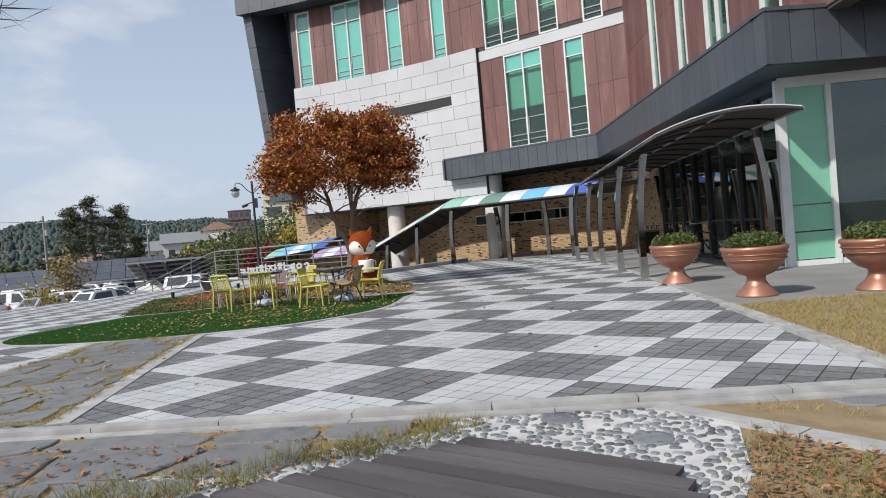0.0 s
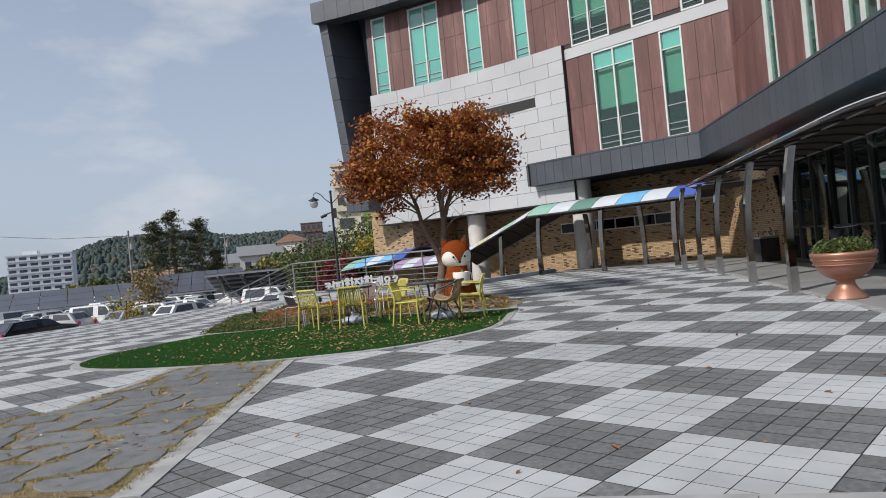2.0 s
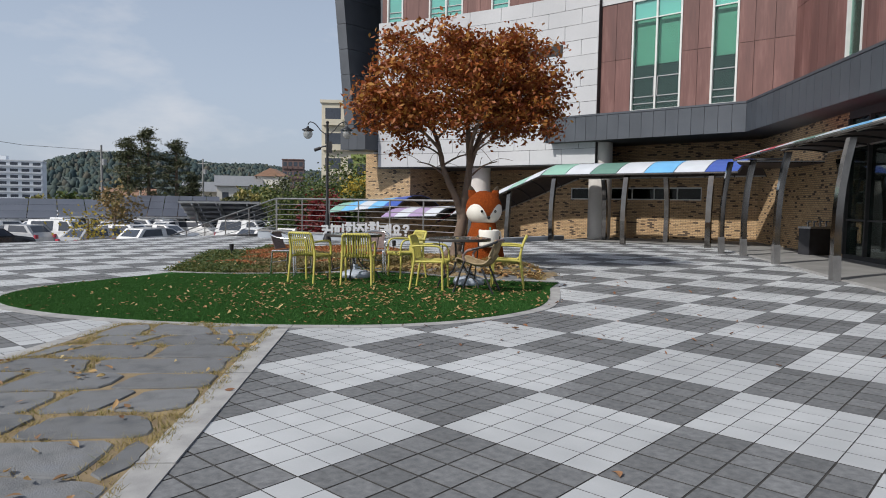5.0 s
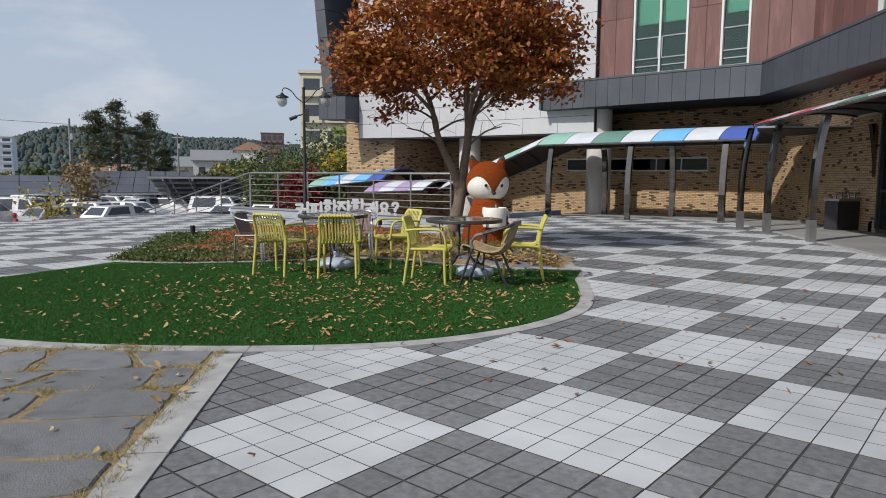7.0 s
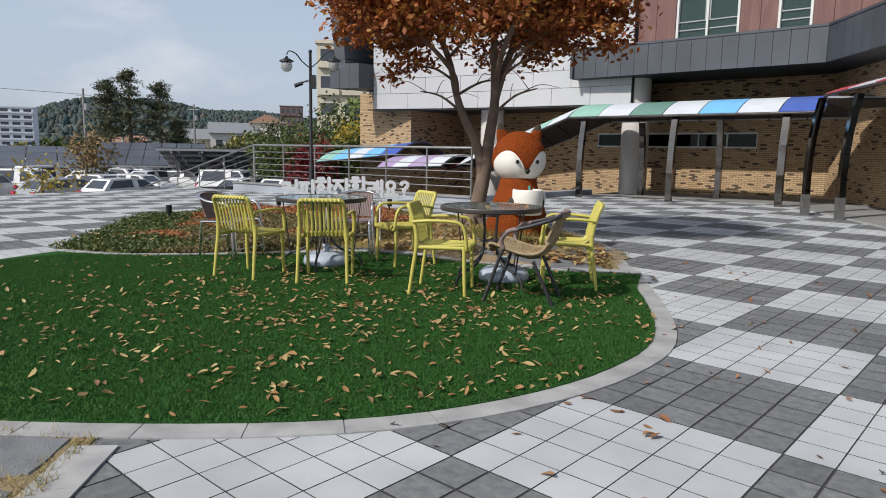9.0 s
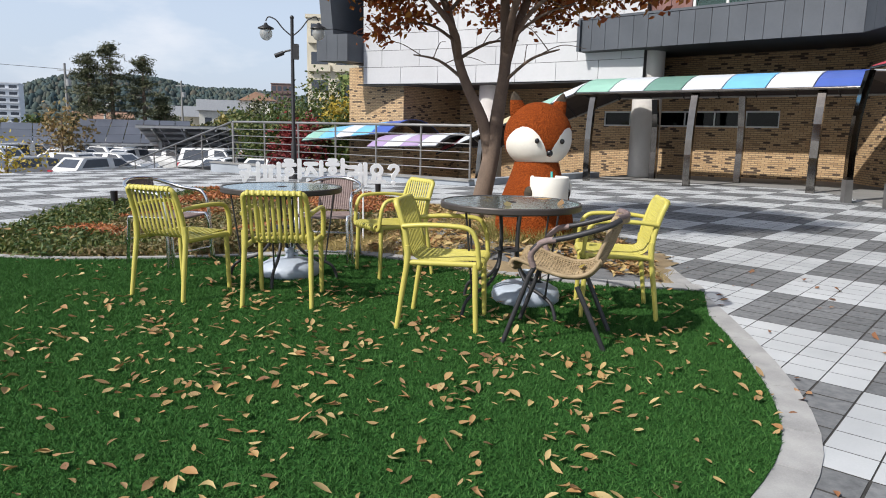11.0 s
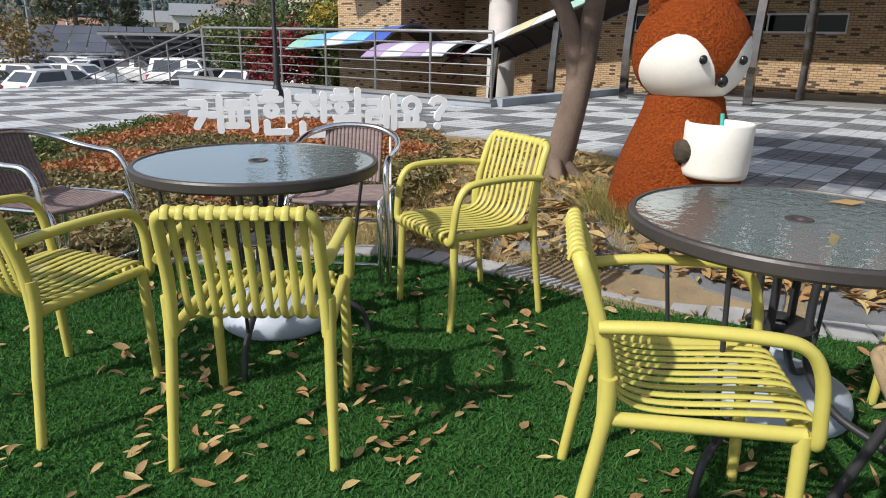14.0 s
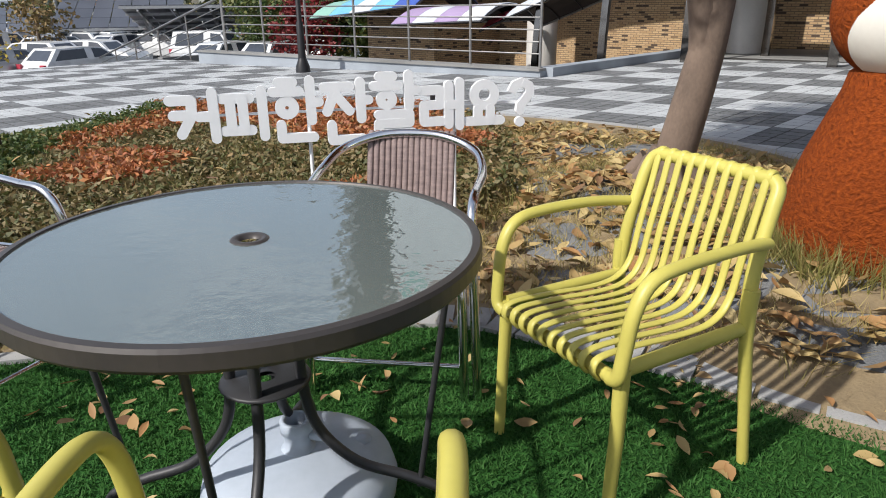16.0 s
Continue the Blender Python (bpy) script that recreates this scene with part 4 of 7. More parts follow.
part("slit_window", g, M_BLACK, building, "dark slit window in the white wall")
panels(building, "copper_panel", front, -18.1, XE, 4.75, 9.1, 0.62, 2.2, 0.0, M_COPPER, 0.025, 0.014, False, [(a, b, 4.88, 9.08) for a, b in WIN2])
panels(building, "copper_panel", front, XW, XE, 9.76, 13.8, 0.62, 2.0, 0.0, M_COPPER, 0.025, 0.014, False, [(a, b, 9.76, 13.75) for a, b in WIN3])
for i, (a, b) in enumerate(WIN2):
    window(front, a, b, 4.88, 9.08, 2 if b - a > 1.3 else 1, 0.75, 0.58, True)
for i, (a, b) in enumerate(WIN3):
    window(front, a, b, 9.72 if a < -18 else 9.58, 13.75, 2 if b - a > 1.3 else 1, 1.0, 0.75, True, M_GLASS_T if a < -18 else None)

# zinc frame that wraps the west end: a leaning leg, a top beam and a foot beam
zf = empty("zinc_frame")
zf.parent = building


def frame_prof(z):
    return -29.85 - (z - 3.7) * 0.10


def west(x, off=0.0):
    return Vector((x, fy(-29.0) - 0.3 - off + (-29.4 - x) * -0.25))


for k in range(9):
    z0, z1 = 3.75 + k * 1.2, 3.75 + (k + 1) * 1.2
    g = Geo()
    for a in (0,):
        p0, p1 = frame_prof(z0 + 0.01), frame_prof(z1 - 0.01)
        A = [west(p0, 0.75), west(p0 + 0.5, 0.75), west(p0 + 0.5, -1.6), west(p0, -1.6)]
        B = [west(p1, 0.75), west(p1 + 0.5, 0.75), west(p1 + 0.5, -1.6), west(p1, -1.6)]
        vs = [(v.x, v.y, z0 + 0.01) for v in A] + [(v.x, v.y, z1 - 0.01) for v in B]
        g.add(vs, [(3, 2, 1, 0), (4, 5, 6, 7), (0, 1, 5, 4), (1, 2, 6, 5), (2, 3, 7, 6), (3, 0, 4, 7)])
    part("zinc_panel", g, M_GREY, zf)
panels(zf, "zinc_panel", front, -30.9, XE, 13.9, 15.0, 0.75, 1.1, 0.1, M_GREY, 1.0, 0.012)
panels(zf, "zinc_panel", front, -30.0, -28.75, 3.75, 4.75, 0.42, 1.0, 0.1, M_GREY, 0.95, 0.012)
solid("roof", front, [(-31, XE)], 14.6, 14.9, -12, 0.3, M_GREY, "flat grey roof")
g = Geo()
wall_quad(front, -30.4, -28.75, 3.7, ROOF, -1.7, -1.6, g)
wall_quad(front, -28.85, -28.75, 3.7, ROOF, -1.6, 0.0, g)
part("side_wall", g, M_GREY, building, "zinc clad recess behind the frame")

# ground floor brick, with real brick sizes through the wall's own coordinates
def brick_wall(pts, z0, z1, name="brick_wall", holes=(), solid_=True):
    """Upright brick faces along a line of plan points; UVs in metres."""
    vs, fs, uv = [], [], []
    L = 0.0
    for a, b in zip(pts[:-1], pts[1:]):
        d = (Vector(b) - Vector(a)).length
        segs = [(0, d, z0, z1)]
        for h0, h1, u, v in holes:
            nxt = []
            for p, q, c, e in segs:
                if q <= h0 or p >= h1:
                    nxt.append((p, q, c, e))
                    continue
                nxt += [(p, h0, c, e), (h1, q, c, e), (h0, h1, c, u), (h0, h1, v, e)]
            segs = nxt
        for p, q, c, e in segs:
            A, B = Vector(a).lerp(Vector(b), p / d), Vector(a).lerp(Vector(b), q / d)
            n = len(vs)
            vs += [(A.x, A.y, c), (B.x, B.y, c), (B.x, B.y, e), (A.x, A.y, e)]
            fs.append((n, n + 1, n + 2, n + 3))
            uv += [(L + p, c), (L + q, c), (L + q, e), (L + p, e)]
        L += d
    me = bpy.data.meshes.new(name)
    me.from_pydata(vs, [], fs)
    lay = me.uv_layers.new(name="UVMap")
    for i, c in enumerate(uv):
        lay.data[i].uv = c
    me.materials.append(M_BRICK)
    ob = new(name, me)
    ob.parent = building
    if solid_:
        so = ob.modifiers.new("thickness", 'SOLIDIFY')
        so.thickness, so.offset = 0.3, -1
    return tagged(ob, label="tan brick wall with scattered dark bricks")


U = Vector((9.0, -12.7)).normalized()          # run of the slanting entrance wing
UN = Vector((U.y, -U.x))                        # out of the wing, to the plaza
brick_wall([(-31.5, 28.6), (-12.6, 28.6)], LOW, 4.1, holes=[(10.9, 16.8, 1.53, 2.05)])
brick_wall([(-12.6, 28.6), (-8.5, 22.35)], LOW, 4.1)
brick_wall([(-30.6, 29.0), (-30.6, 25.2), (-27.4, 25.2), (-27.4, 28.59)], LOW, 3.7, solid_=False)
sw = empty("strip_window")
sw.parent = building
fr = Geo()
for a, b, c, d in ((-20.6, -14.7, 1.53, 1.58), (-20.6, -14.7, 2.0, 2.05)):
    fr.box(a, b, 28.62, 28.74, c, d)
for i in range(7):
    x = -20.6 + 5.86 * i / 6
    fr.box(x, x + 0.04, 28.63, 28.73, 1.58, 2.0)
part("window_frame", fr, M_FRAME, sw)
for i in range(6):
    x = -20.6 + 5.86 * i / 6
    g = Geo().box(x + 0.04, x + 5.86 / 6, 28.68, 28.69, 1.58, 2.0)
    part("pane", g, M_GLASS_S, sw)
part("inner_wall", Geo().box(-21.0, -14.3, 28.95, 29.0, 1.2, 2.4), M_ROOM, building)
for x, y in ((-18.2, 26.9), (-24.2, 26.6)):
    g = Geo().lathe([(0.46, LOW), (0.46, 3.9)], 24, (x, y, 0))
    part("column", g, M_PIER, building, "round white plastered column")
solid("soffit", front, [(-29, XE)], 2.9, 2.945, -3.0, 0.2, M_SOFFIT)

# zinc canopy band, along the front and then down the slanting wing
J, K = Vector((-12.2, 25.7)), Vector((-3.2, 13.45))
RD = Vector((0.75, 0.66)).normalized()
END = K + RD * 13


def run_of(a, b):
    d = (b - a).normalized()
    nn = Vector((d.y, -d.x))
    return lambda s, off=0.0: a + d * s + nn * off, (b - a).length


canopy = empty("zinc_canopy")
canopy.parent = building
for a, b in ((Vector((-20.1, 25.7)), J), (J, K), (K, END)):
    P, L = run_of(a, b)
    panels(canopy, "zinc_panel", P, 0, L, 3.8, 4.75, 0.46, 0.95, -0.12, M_GREY, 0.12, 0.012)
    g = Geo()
    wall_quad(P, 0, L, 4.75, 4.82, -0.5, 0.02, g)
    part("coping", g, M_GREY, canopy)
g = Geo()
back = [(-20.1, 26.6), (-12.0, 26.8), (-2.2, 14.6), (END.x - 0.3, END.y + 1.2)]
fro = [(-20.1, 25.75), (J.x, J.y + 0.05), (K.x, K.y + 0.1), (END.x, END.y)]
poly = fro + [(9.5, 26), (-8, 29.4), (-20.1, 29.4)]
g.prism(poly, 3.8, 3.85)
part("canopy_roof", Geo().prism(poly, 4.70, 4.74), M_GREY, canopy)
part("soffit", g, M_SOFFIT, canopy, "soffit under the canopy with shade in its near-black colour")
g = Geo().box(-20.1, -20.0, 25.6, 26.6, 3.8, 4.75)
part("zinc_panel", g, M_GREY, canopy)

# copper upper storeys of the slanting wing
W0 = Vector((-11.0, 26.5))
PW, LW = run_of(W0, W0 + U * 16)
WINW = [(3.6, 4.5), (6.6, 7.4), (9.0, 10.6), (12.4, 13.4)]
g = Geo()
for a, b in gaps(0, 16, WINW):
    wall_quad(PW, a, b, 4.7, ROOF, -0.35, 0.0, g)
part("wall", g, M_CORE, building)
panels(building, "copper_panel", PW, 0, 16, 4.76, 13.8, 0.6, 3.0, 0.0, M_COPPER, 0.025, 0.014, False, [(a, b, 4.76, 13.8) for a, b in WINW])
for a, b in WINW:
    window(PW, a, b, 4.8, 13.7, 2 if b - a > 1.3 else 1, 1.0, 0.7, False, M_GLASS_D)
PE, LE = run_of(W0 + U * 16, W0 + U * 16 + RD * 12)
g = Geo()
wall_quad(PE, 0, 12, 4.7, ROOF, -0.35, 0, g)
part("wall", g, M_COPPER, building)
# rooms behind the glass, their shade put into a near-black colour
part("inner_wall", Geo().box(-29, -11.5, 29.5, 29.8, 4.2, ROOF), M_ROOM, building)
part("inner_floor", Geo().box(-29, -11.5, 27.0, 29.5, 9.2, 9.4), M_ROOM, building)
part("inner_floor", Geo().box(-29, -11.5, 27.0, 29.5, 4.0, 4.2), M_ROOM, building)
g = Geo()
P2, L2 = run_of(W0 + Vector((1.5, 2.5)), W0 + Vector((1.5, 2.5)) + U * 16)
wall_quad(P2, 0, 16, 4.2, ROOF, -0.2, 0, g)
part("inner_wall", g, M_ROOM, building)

# lobby glazing under the canopy
GC = Vector((-3.4, 15.1))
GA = GC - U * 8.75
PG, LG = run_of(GA, GC)
PR, LR = run_of(GC, GC + Vector((0.84, 0.543)) * 12)


def glazing(P, L, mods, z1, name, frame, hw=0.035, rail=True):
    w = empty(name)
    w.parent = building
    fr = Geo()
    wall_quad(P, 0, L, 0.0, 0.12, -0.12, 0.03, fr)
    wall_quad(P, 0, L, z1 - 0.1, z1 + 0.12, -0.12, 0.03, fr)
    for i, s in enumerate(mods):
        wall_quad(P, s - hw, s + hw, 0.12, z1 - 0.1, -0.12, 0.05, fr)
    if rail:
        wall_quad(P, 0, L, 0.98, 1.03, -0.09, 0.0, fr)
    part("window_frame", fr, frame, w)
    for a, b in zip(mods[:-1], mods[1:]):
        g = Geo()
        wall_quad(P, a + hw, b - hw, 0.12, z1 - 0.1, -0.05, -0.035, g)
        part("pane", g, M_GLASS_B, w).visible_shadow = False
    return w


glazing(PG, LG, [LG * i / 8 for i in range(9)], 3.7, "lobby_window", M_SOFFIT)
glazing(PR, LR, [0, 0.95, 2.9, 4.3, 5.7, 7.1, 8.5, 10, 12], 3.7, "lobby_window", M_FRAME, 0.018, False)
g = Geo()
wall_quad(PG, LG - 0.07, LG + 0.05, 0, 3.75, -0.12, 0.06, g)
part("corner_post", g, M_FRAME, building, "white corner post of the glazing")
# the green glass panel beside the post
g = Geo()
for z0, z1 in ((0.14, 0.68), (0.71, 1.22), (1.25, 3.62)):
    g = Geo()
    wall_quad(PR, 0.03, 0.92, z0, z1, -0.034, -0.01, g)
    part("inner_panel", g, M_PANELG, building, "green glass panel beside the post")
g = Geo()
wall_quad(PR, 0.90, 1.0, 0.02, 3.7, -0.05, 0.06, g)
part("mullion", g, M_FRAME, building, "pale aluminium mullion")
# lobby, its dimness put into the near-black surface colour
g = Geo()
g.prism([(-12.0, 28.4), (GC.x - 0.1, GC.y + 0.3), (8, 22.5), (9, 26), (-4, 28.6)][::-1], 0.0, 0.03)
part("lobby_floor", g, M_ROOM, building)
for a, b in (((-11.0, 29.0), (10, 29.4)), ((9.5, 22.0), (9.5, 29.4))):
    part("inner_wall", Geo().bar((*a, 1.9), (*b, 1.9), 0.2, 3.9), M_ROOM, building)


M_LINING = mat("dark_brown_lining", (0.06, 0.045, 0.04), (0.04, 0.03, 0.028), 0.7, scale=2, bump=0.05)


# ---- covered walk: bent steel posts under striped awnings ----
def awning_piece(a, b, za, zb, depth_dir, width, rise, colours, tilt=0.0):
    """A shallow vaulted strip roof from a to b: striped sheets on ribs, gutter tubes at its edges."""
    a, b, dd = Vector(a), Vector(b), Vector(depth_dir)
    L = (b - a).length
    n = len(colours)
    top = empty("awning", label="striped vaulted awning roof on steel ribs", category="awning", group="covered walk")

    def at(s, w, lift=0.0):
        p = a.lerp(b, s) + dd * (width * w)
        return (p.x, p.y, za + (zb - za) * s + rise * (1 - (2 * w - 1) ** 2) + tilt * w + lift)
    for i, c in enumerate(colours):
        g = Geo()
        s0, s1 = i / n + 0.002, (i + 1) / n - 0.002
        m = 8
        ring = [at(s, k / m, h) for k in range(m + 1) for s, h in ((s0, .02), (s1, .02), (s1, 0.0), (s0, 0.0))]
        g.add(ring, [(4 * k + q, 4 * k + (q + 1) % 4, 4 * k + 4 + (q + 1) % 4, 4 * k + 4 + q) for k in range(m) for q in range(4)] + [(3, 2, 1, 0), (4 * m, 4 * m + 1, 4 * m + 2, 4 * m + 3)])
        part("roof_sheet", g, AWN[c], top)
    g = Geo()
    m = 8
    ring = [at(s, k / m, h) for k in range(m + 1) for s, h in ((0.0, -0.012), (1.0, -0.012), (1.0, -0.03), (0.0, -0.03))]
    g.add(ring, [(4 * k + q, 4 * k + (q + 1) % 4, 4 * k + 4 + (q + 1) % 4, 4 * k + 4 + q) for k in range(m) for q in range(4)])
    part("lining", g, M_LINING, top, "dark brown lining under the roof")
    for i in range(n + 1):
        g = Geo().tube([at(i / n, k / 8, -0.05) for k in range(9)], 0.025, 6)
        part("rib", g, M_DARKMETAL, top)
    for w in (0.0, 0.5, 1.0):
        g = Geo().tube([at(0, w, -0.03), at(1, w, -0.03)], 0.035, 8)
        part("edge_tube", g, M_CHROME if w == 0 else M_STEEL, top)
    return top


def bent_post(x, y, lean, h, z0=0.0, box=True, group="covered walk posts"):
    """A square steel post that swings outwards at its foot and top; lean is the plan direction of the bow."""
    e = empty("canopy_post", (x, y, z0), 0, "polished steel canopy post with a bowed shape", "post", group)
    lx, ly = lean
    g = Geo()
    pts = [Vector((lx * b, ly * b, z)) for b, z in ((0.0, 0.0), (0.012, 0.5), (0.018, h * 0.34), (0.008, h * 0.50), (-0.02, h * 0.66), (-0.07, h * 0.82), (-0.115, h * 0.92), (-0.155, h))]
    side, out = Vector((-ly, lx, 0)) * 0.085, Vector((lx, ly, 0)) * 0.06
    m = len(pts)
    vs = [p + side * i + out * j for p in pts for i, j in ((-1, -1), (1, -1), (1, 1), (-1, 1))]
    g.add(vs, [(4 * k + i, 4 * k + (i + 1) % 4, 4 * k + 4 + (i + 1) % 4, 4 * k + 4 + i) for k in range(m - 1) for i in range(4)]
          + [(3, 2, 1, 0), (4 * m - 4, 4 * m - 3, 4 * m - 2, 4 * m - 1)])
    part("shaft", g, M_CHROME, e)
    if box:
        g = Geo().bar((0, 0, 0), (lx * 0.015, ly * 0.015, 0.45), 0.19, 0.14, 0, (lx, ly, 0))
        part("foot_casing", g, M_STEEL, e, "steel casing round the post foot")
    return e


# straight walk before the brick wall, then the stair slope to the west
awning_piece((-11.6, 23.4), (-18.7, 23.4), 2.38, 2.38, (0, 1), 2.7, 0.44, ["blue", "white", "sky", "white", "green", "white", "mint"])
awning_piece((-18.75, 23.4), (-24.0, 23.4), 2.36, 0.48, (0, 1), 2.7, 0.44, ["white", "mint", "white", "yellow", "white", "white", "red"])
awning_piece((-23.3, 22.6), (-26.4, 22.4), 0.75, 0.62, (0.05, 1), 2.2, 0.4, ["white", "purple", "white", "purple"])
awning_piece((-26.6, 23.6), (-31.2, 23.2), 1.12, 0.72, (0.08, 1), 2.6, 0.5, ["blue", "sky", "white", "sky", "mint"])
# slanting walk along the lobby
awning_piece((-11.3, 22.1), (-4.75, 11.9), 2.66, 2.70, (0.84, 0.543), 2.5, 0.19, ["red", "white", "red", "white", "green", "white", "sky", "white", "sky", "white"], 0.24)
# Unseen corner roof, added to keep sun off the slanting brick wall.
corner = empty("awning", label="unseen flat corner piece added between the awnings to shade the brick", category="awning", group="covered walk")
cp = [(-11.595, 23.5), (-11.28, 22.3), (-9.3, 23.55), (-10.4, 25.5), (-11.595, 26.1)]
part("roof_sheet", Geo().prism(cp, 2.60, 2.63), AWN["white"], corner)
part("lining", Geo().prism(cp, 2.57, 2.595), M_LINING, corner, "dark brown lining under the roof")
for x in (-12.45, -15.35, -18.25):
    bent_post(x, 23.45, (0, -1), 2.36, gz(x), False)
for x in (-14.9, -17.4):
    bent_post(x, 25.9, (0, 1), 2.36, gz(x), False)
for x, z in ((-20.3, 1.78), (-22.2, 1.08)):
    bent_post(x, 23.45, (0, -1), z + 2.2, -2.2, False)
for x, y in ((-11.35, 21.55), (-10.52, 20.85), (-9.1, 18.7), (-7.3, 15.85), (-5.83, 13.62)):
    bent_post(x, y, (-0.84, -0.543), 2.55)
for x, y in ((-8.6, 22.6), (-6.6, 19.2), (-3.55, 14.3)):
    bent_post(x, y, (0.84, 0.543), 2.6, 0, False)

# ---- stair well kerb wall and railing ----
lw = empty("low_wall", label="low blue-grey painted wall under the railing", category="wall", kind="structure")
g = Geo()
WA, WB = Vector((-29.4, 18.25)), Vector((-19.05, 19.3))
wt = (WB - WA).normalized()
ws = Vector((-wt.y, wt.x)) * 0.16
g.prism([tuple(WA - ws), tuple(WB - ws), tuple(WB + ws), tuple(WA + ws)], LOW, 0.0)
part("wall_body", g, M_WALLG, lw)
g = Geo()
ws2 = ws * 1.25
g.prism([tuple(WA - ws2), tuple(WB - ws2), tuple(WB + ws2), tuple(WA + ws2)], 0.0, 0.045)
part("coping", g, M_CONC, lw, "grey coping on the low wall")
g = Geo().prism([(-19.2, 19.35), (-18.9, 19.35), (-18.9, 25.4), (-19.2, 25.4)], LOW, 0.06)
part("wall_body", g, M_WALLG, lw)
rail = empty("railing", (0, 0, 0), 0, "brushed steel railing with thin horizontal bars on a low wall", "railing")
for i in range(7):
    p = WA.lerp(WB, 0.10 + 0.89 * i / 6)
    g = Geo().tube([(p.x, p.y, 0.04), (p.x, p.y, 1.35)], 0.028, 8)
    part("rail_post", g, M_STEEL, rail)
for k, z in enumerate((1.36, 1.13, 0.92, 0.71, 0.50, 0.29)):
    a, b = WA.lerp(WB, 0.10), WB - wt * 0.1
    g = Geo().tube([(a.x, a.y, z), (b.x, b.y, z)], 0.036 if k == 0 else 0.014, 8)
    part("rail_bar", g, M_STEEL, rail)
sr = empty("stair_railing", (0, 0, 0), 0, "steel stair railing that slopes down to the car park", "railing")
SA, SB = Vector((-28.4, 18.35, 0)), Vector((-41.8, 20.3, -2.2))
for i in range(6):
    p = SA.lerp(SB, i / 5)
    g = Geo().tube([(p.x, p.y, p.z), (p.x, p.y, p.z + 1.33)], 0.026, 8)
    part("rail_post", g, M_STEEL, sr)
for k, z in enumerate((1.36, 1.13, 0.92, 0.71, 0.50, 0.29)):
    g = Geo().tube([SA + Vector((0, 0, z)), SB + Vector((0, 0, z))], 0.036 if k == 0 else 0.014, 8)
    part("rail_bar", g, M_STEEL, sr)
stair = empty("stair", label="grey concrete stair going down to the car park", category="stairs", kind="structure")
for i in range(10):
    g = Geo().box(-33.0 - 0.3 * (i + 1), -33.0 - 0.3 * i, 18.8, 21.2, LOW, -0.35 - 0.17 * i)
    part("step", g, M_CONC, stair)
st2 = empty("stair", label="grey concrete stair under the striped awning", category="stairs", kind="structure")
for i in range(12):
    g = Geo().box(-19.2 - 0.3 * (i + 1), -19.2 - 0.3 * i, 22.4, 26.0, LOW, -0.13 - 0.17 * i)
    part("step", g, M_CONC, st2)

# ---- street lamp ----
lamp = empty("street_lamp", (-24.2, 17.7, gz(-24.2)), 34, "black iron street lamp with two globe lanterns", "street lamp")
part("pole", Geo().tube([(0, 0, 0), (0, 0, 1.0), (0, 0, 1.05), (0, 0, 4.3)], [0.09, 0.075, 0.055, 0.045], 10), M_LAMPPOLE, lamp)
part("pole_base", Geo().lathe([(0.16, 0), (0.15, 0.12), (0.10, 0.25), (0.085, 0.3)], 12), M_LAMPPOLE, lamp)
part("finial", Geo().ball((0, 0, 4.34), 0.06, 10, 6), M_LAMPPOLE, lamp)
for s in (-1, 1):
    arm = part("arm", Geo().tube(curve3([(0, 0, 3.85), (s * 0.25, 0, 4.05), (s * 0.45, 0, 4.28), (s * 0.66, 0, 4.36), (s * 0.74, 0, 4.25)], 5), 0.018, 6), M_LAMPPOLE, lamp)
    part("cap", Geo().lathe([(0.03, 0.16), (0.06, 0.10), (0.21, 0.03), (0.22, 0.0)], 14, (s * 0.74, 0, 4.05)), M_LAMPPOLE, arm)
    part("globe", Geo().ball((s * 0.74, 0, 3.93), (0.17, 0.17, 0.19), 14, 10), M_LAMPGLASS, arm, "clear glass lantern globe")
cam_box = part("speaker", Geo().box(0.04, 0.16, -0.08, 0.08, 3.25, 3.65), M_LAMPPOLE, lamp)
part("camera_arm", Geo().tube([(0, 0, 3.5), (-0.2, 0, 3.46), (-0.3, 0, 3.4)], 0.03, 6), M_LAMPPOLE, lamp)
part("camera_head", Geo().tube([(-0.25, 0, 3.42), (-0.48, -0.05, 3.33)], 0.06, 8), M_LAMPPOLE, lamp)

# ---- copper planters ----
def planter(x, y, rz, s=1.0, seed=0):
    p = empty("planter", (x, y, 0.012), rz, "hammered copper urn planter with clipped green shrubs", "planter", "copper planters")
    part("bowl", Geo().lathe([(0.0, 0.02), (0.29, 0.0), (0.28, 0.03), (0.17, 0.14), (0.125, 0.22), (0.13, 0.28), (0.25, 0.33), (0.37, 0.45), (0.425, 0.58), (0.43, 0.64),
                              (0.455, 0.66), (0.455, 0.70), (0.43, 0.715), (0.39, 0.71), (0.37, 0.66), (0.0, 0.65)], 32, caps=False), M_COPPERPOT, p)
    for z, r in ((0.60, 0.436), (0.53, 0.42)):
        part("band", Geo().tube([(r * math.cos(t), r * math.sin(t), z) for t in np.linspace(0, 2 * math.pi, 33)[:-1]], 0.008, 6, close=True), M_COPPERPOT, p)
    for s0 in (0, math.pi):
        part("handle", Geo().tube([(0.43 * math.cos(s0 + t), 0.43 * math.sin(s0 + t), 0.64 - 0.03 * math.cos(t * 8)) for t in np.linspace(-0.12, 0.12, 7)], 0.018, 6), M_COPPERPOT, p)
    r2 = np.random.default_rng(seed)
    n = 2600
    a, rr = r2.uniform(0, 6.283, n), np.sqrt(r2.uniform(0, 1, n)) * 0.40
    z = 0.70 + r2.uniform(0, 1, n) * 0.20 * (1 - (rr / 0.46) ** 4) + 0.03 * np.sin(a * 5)
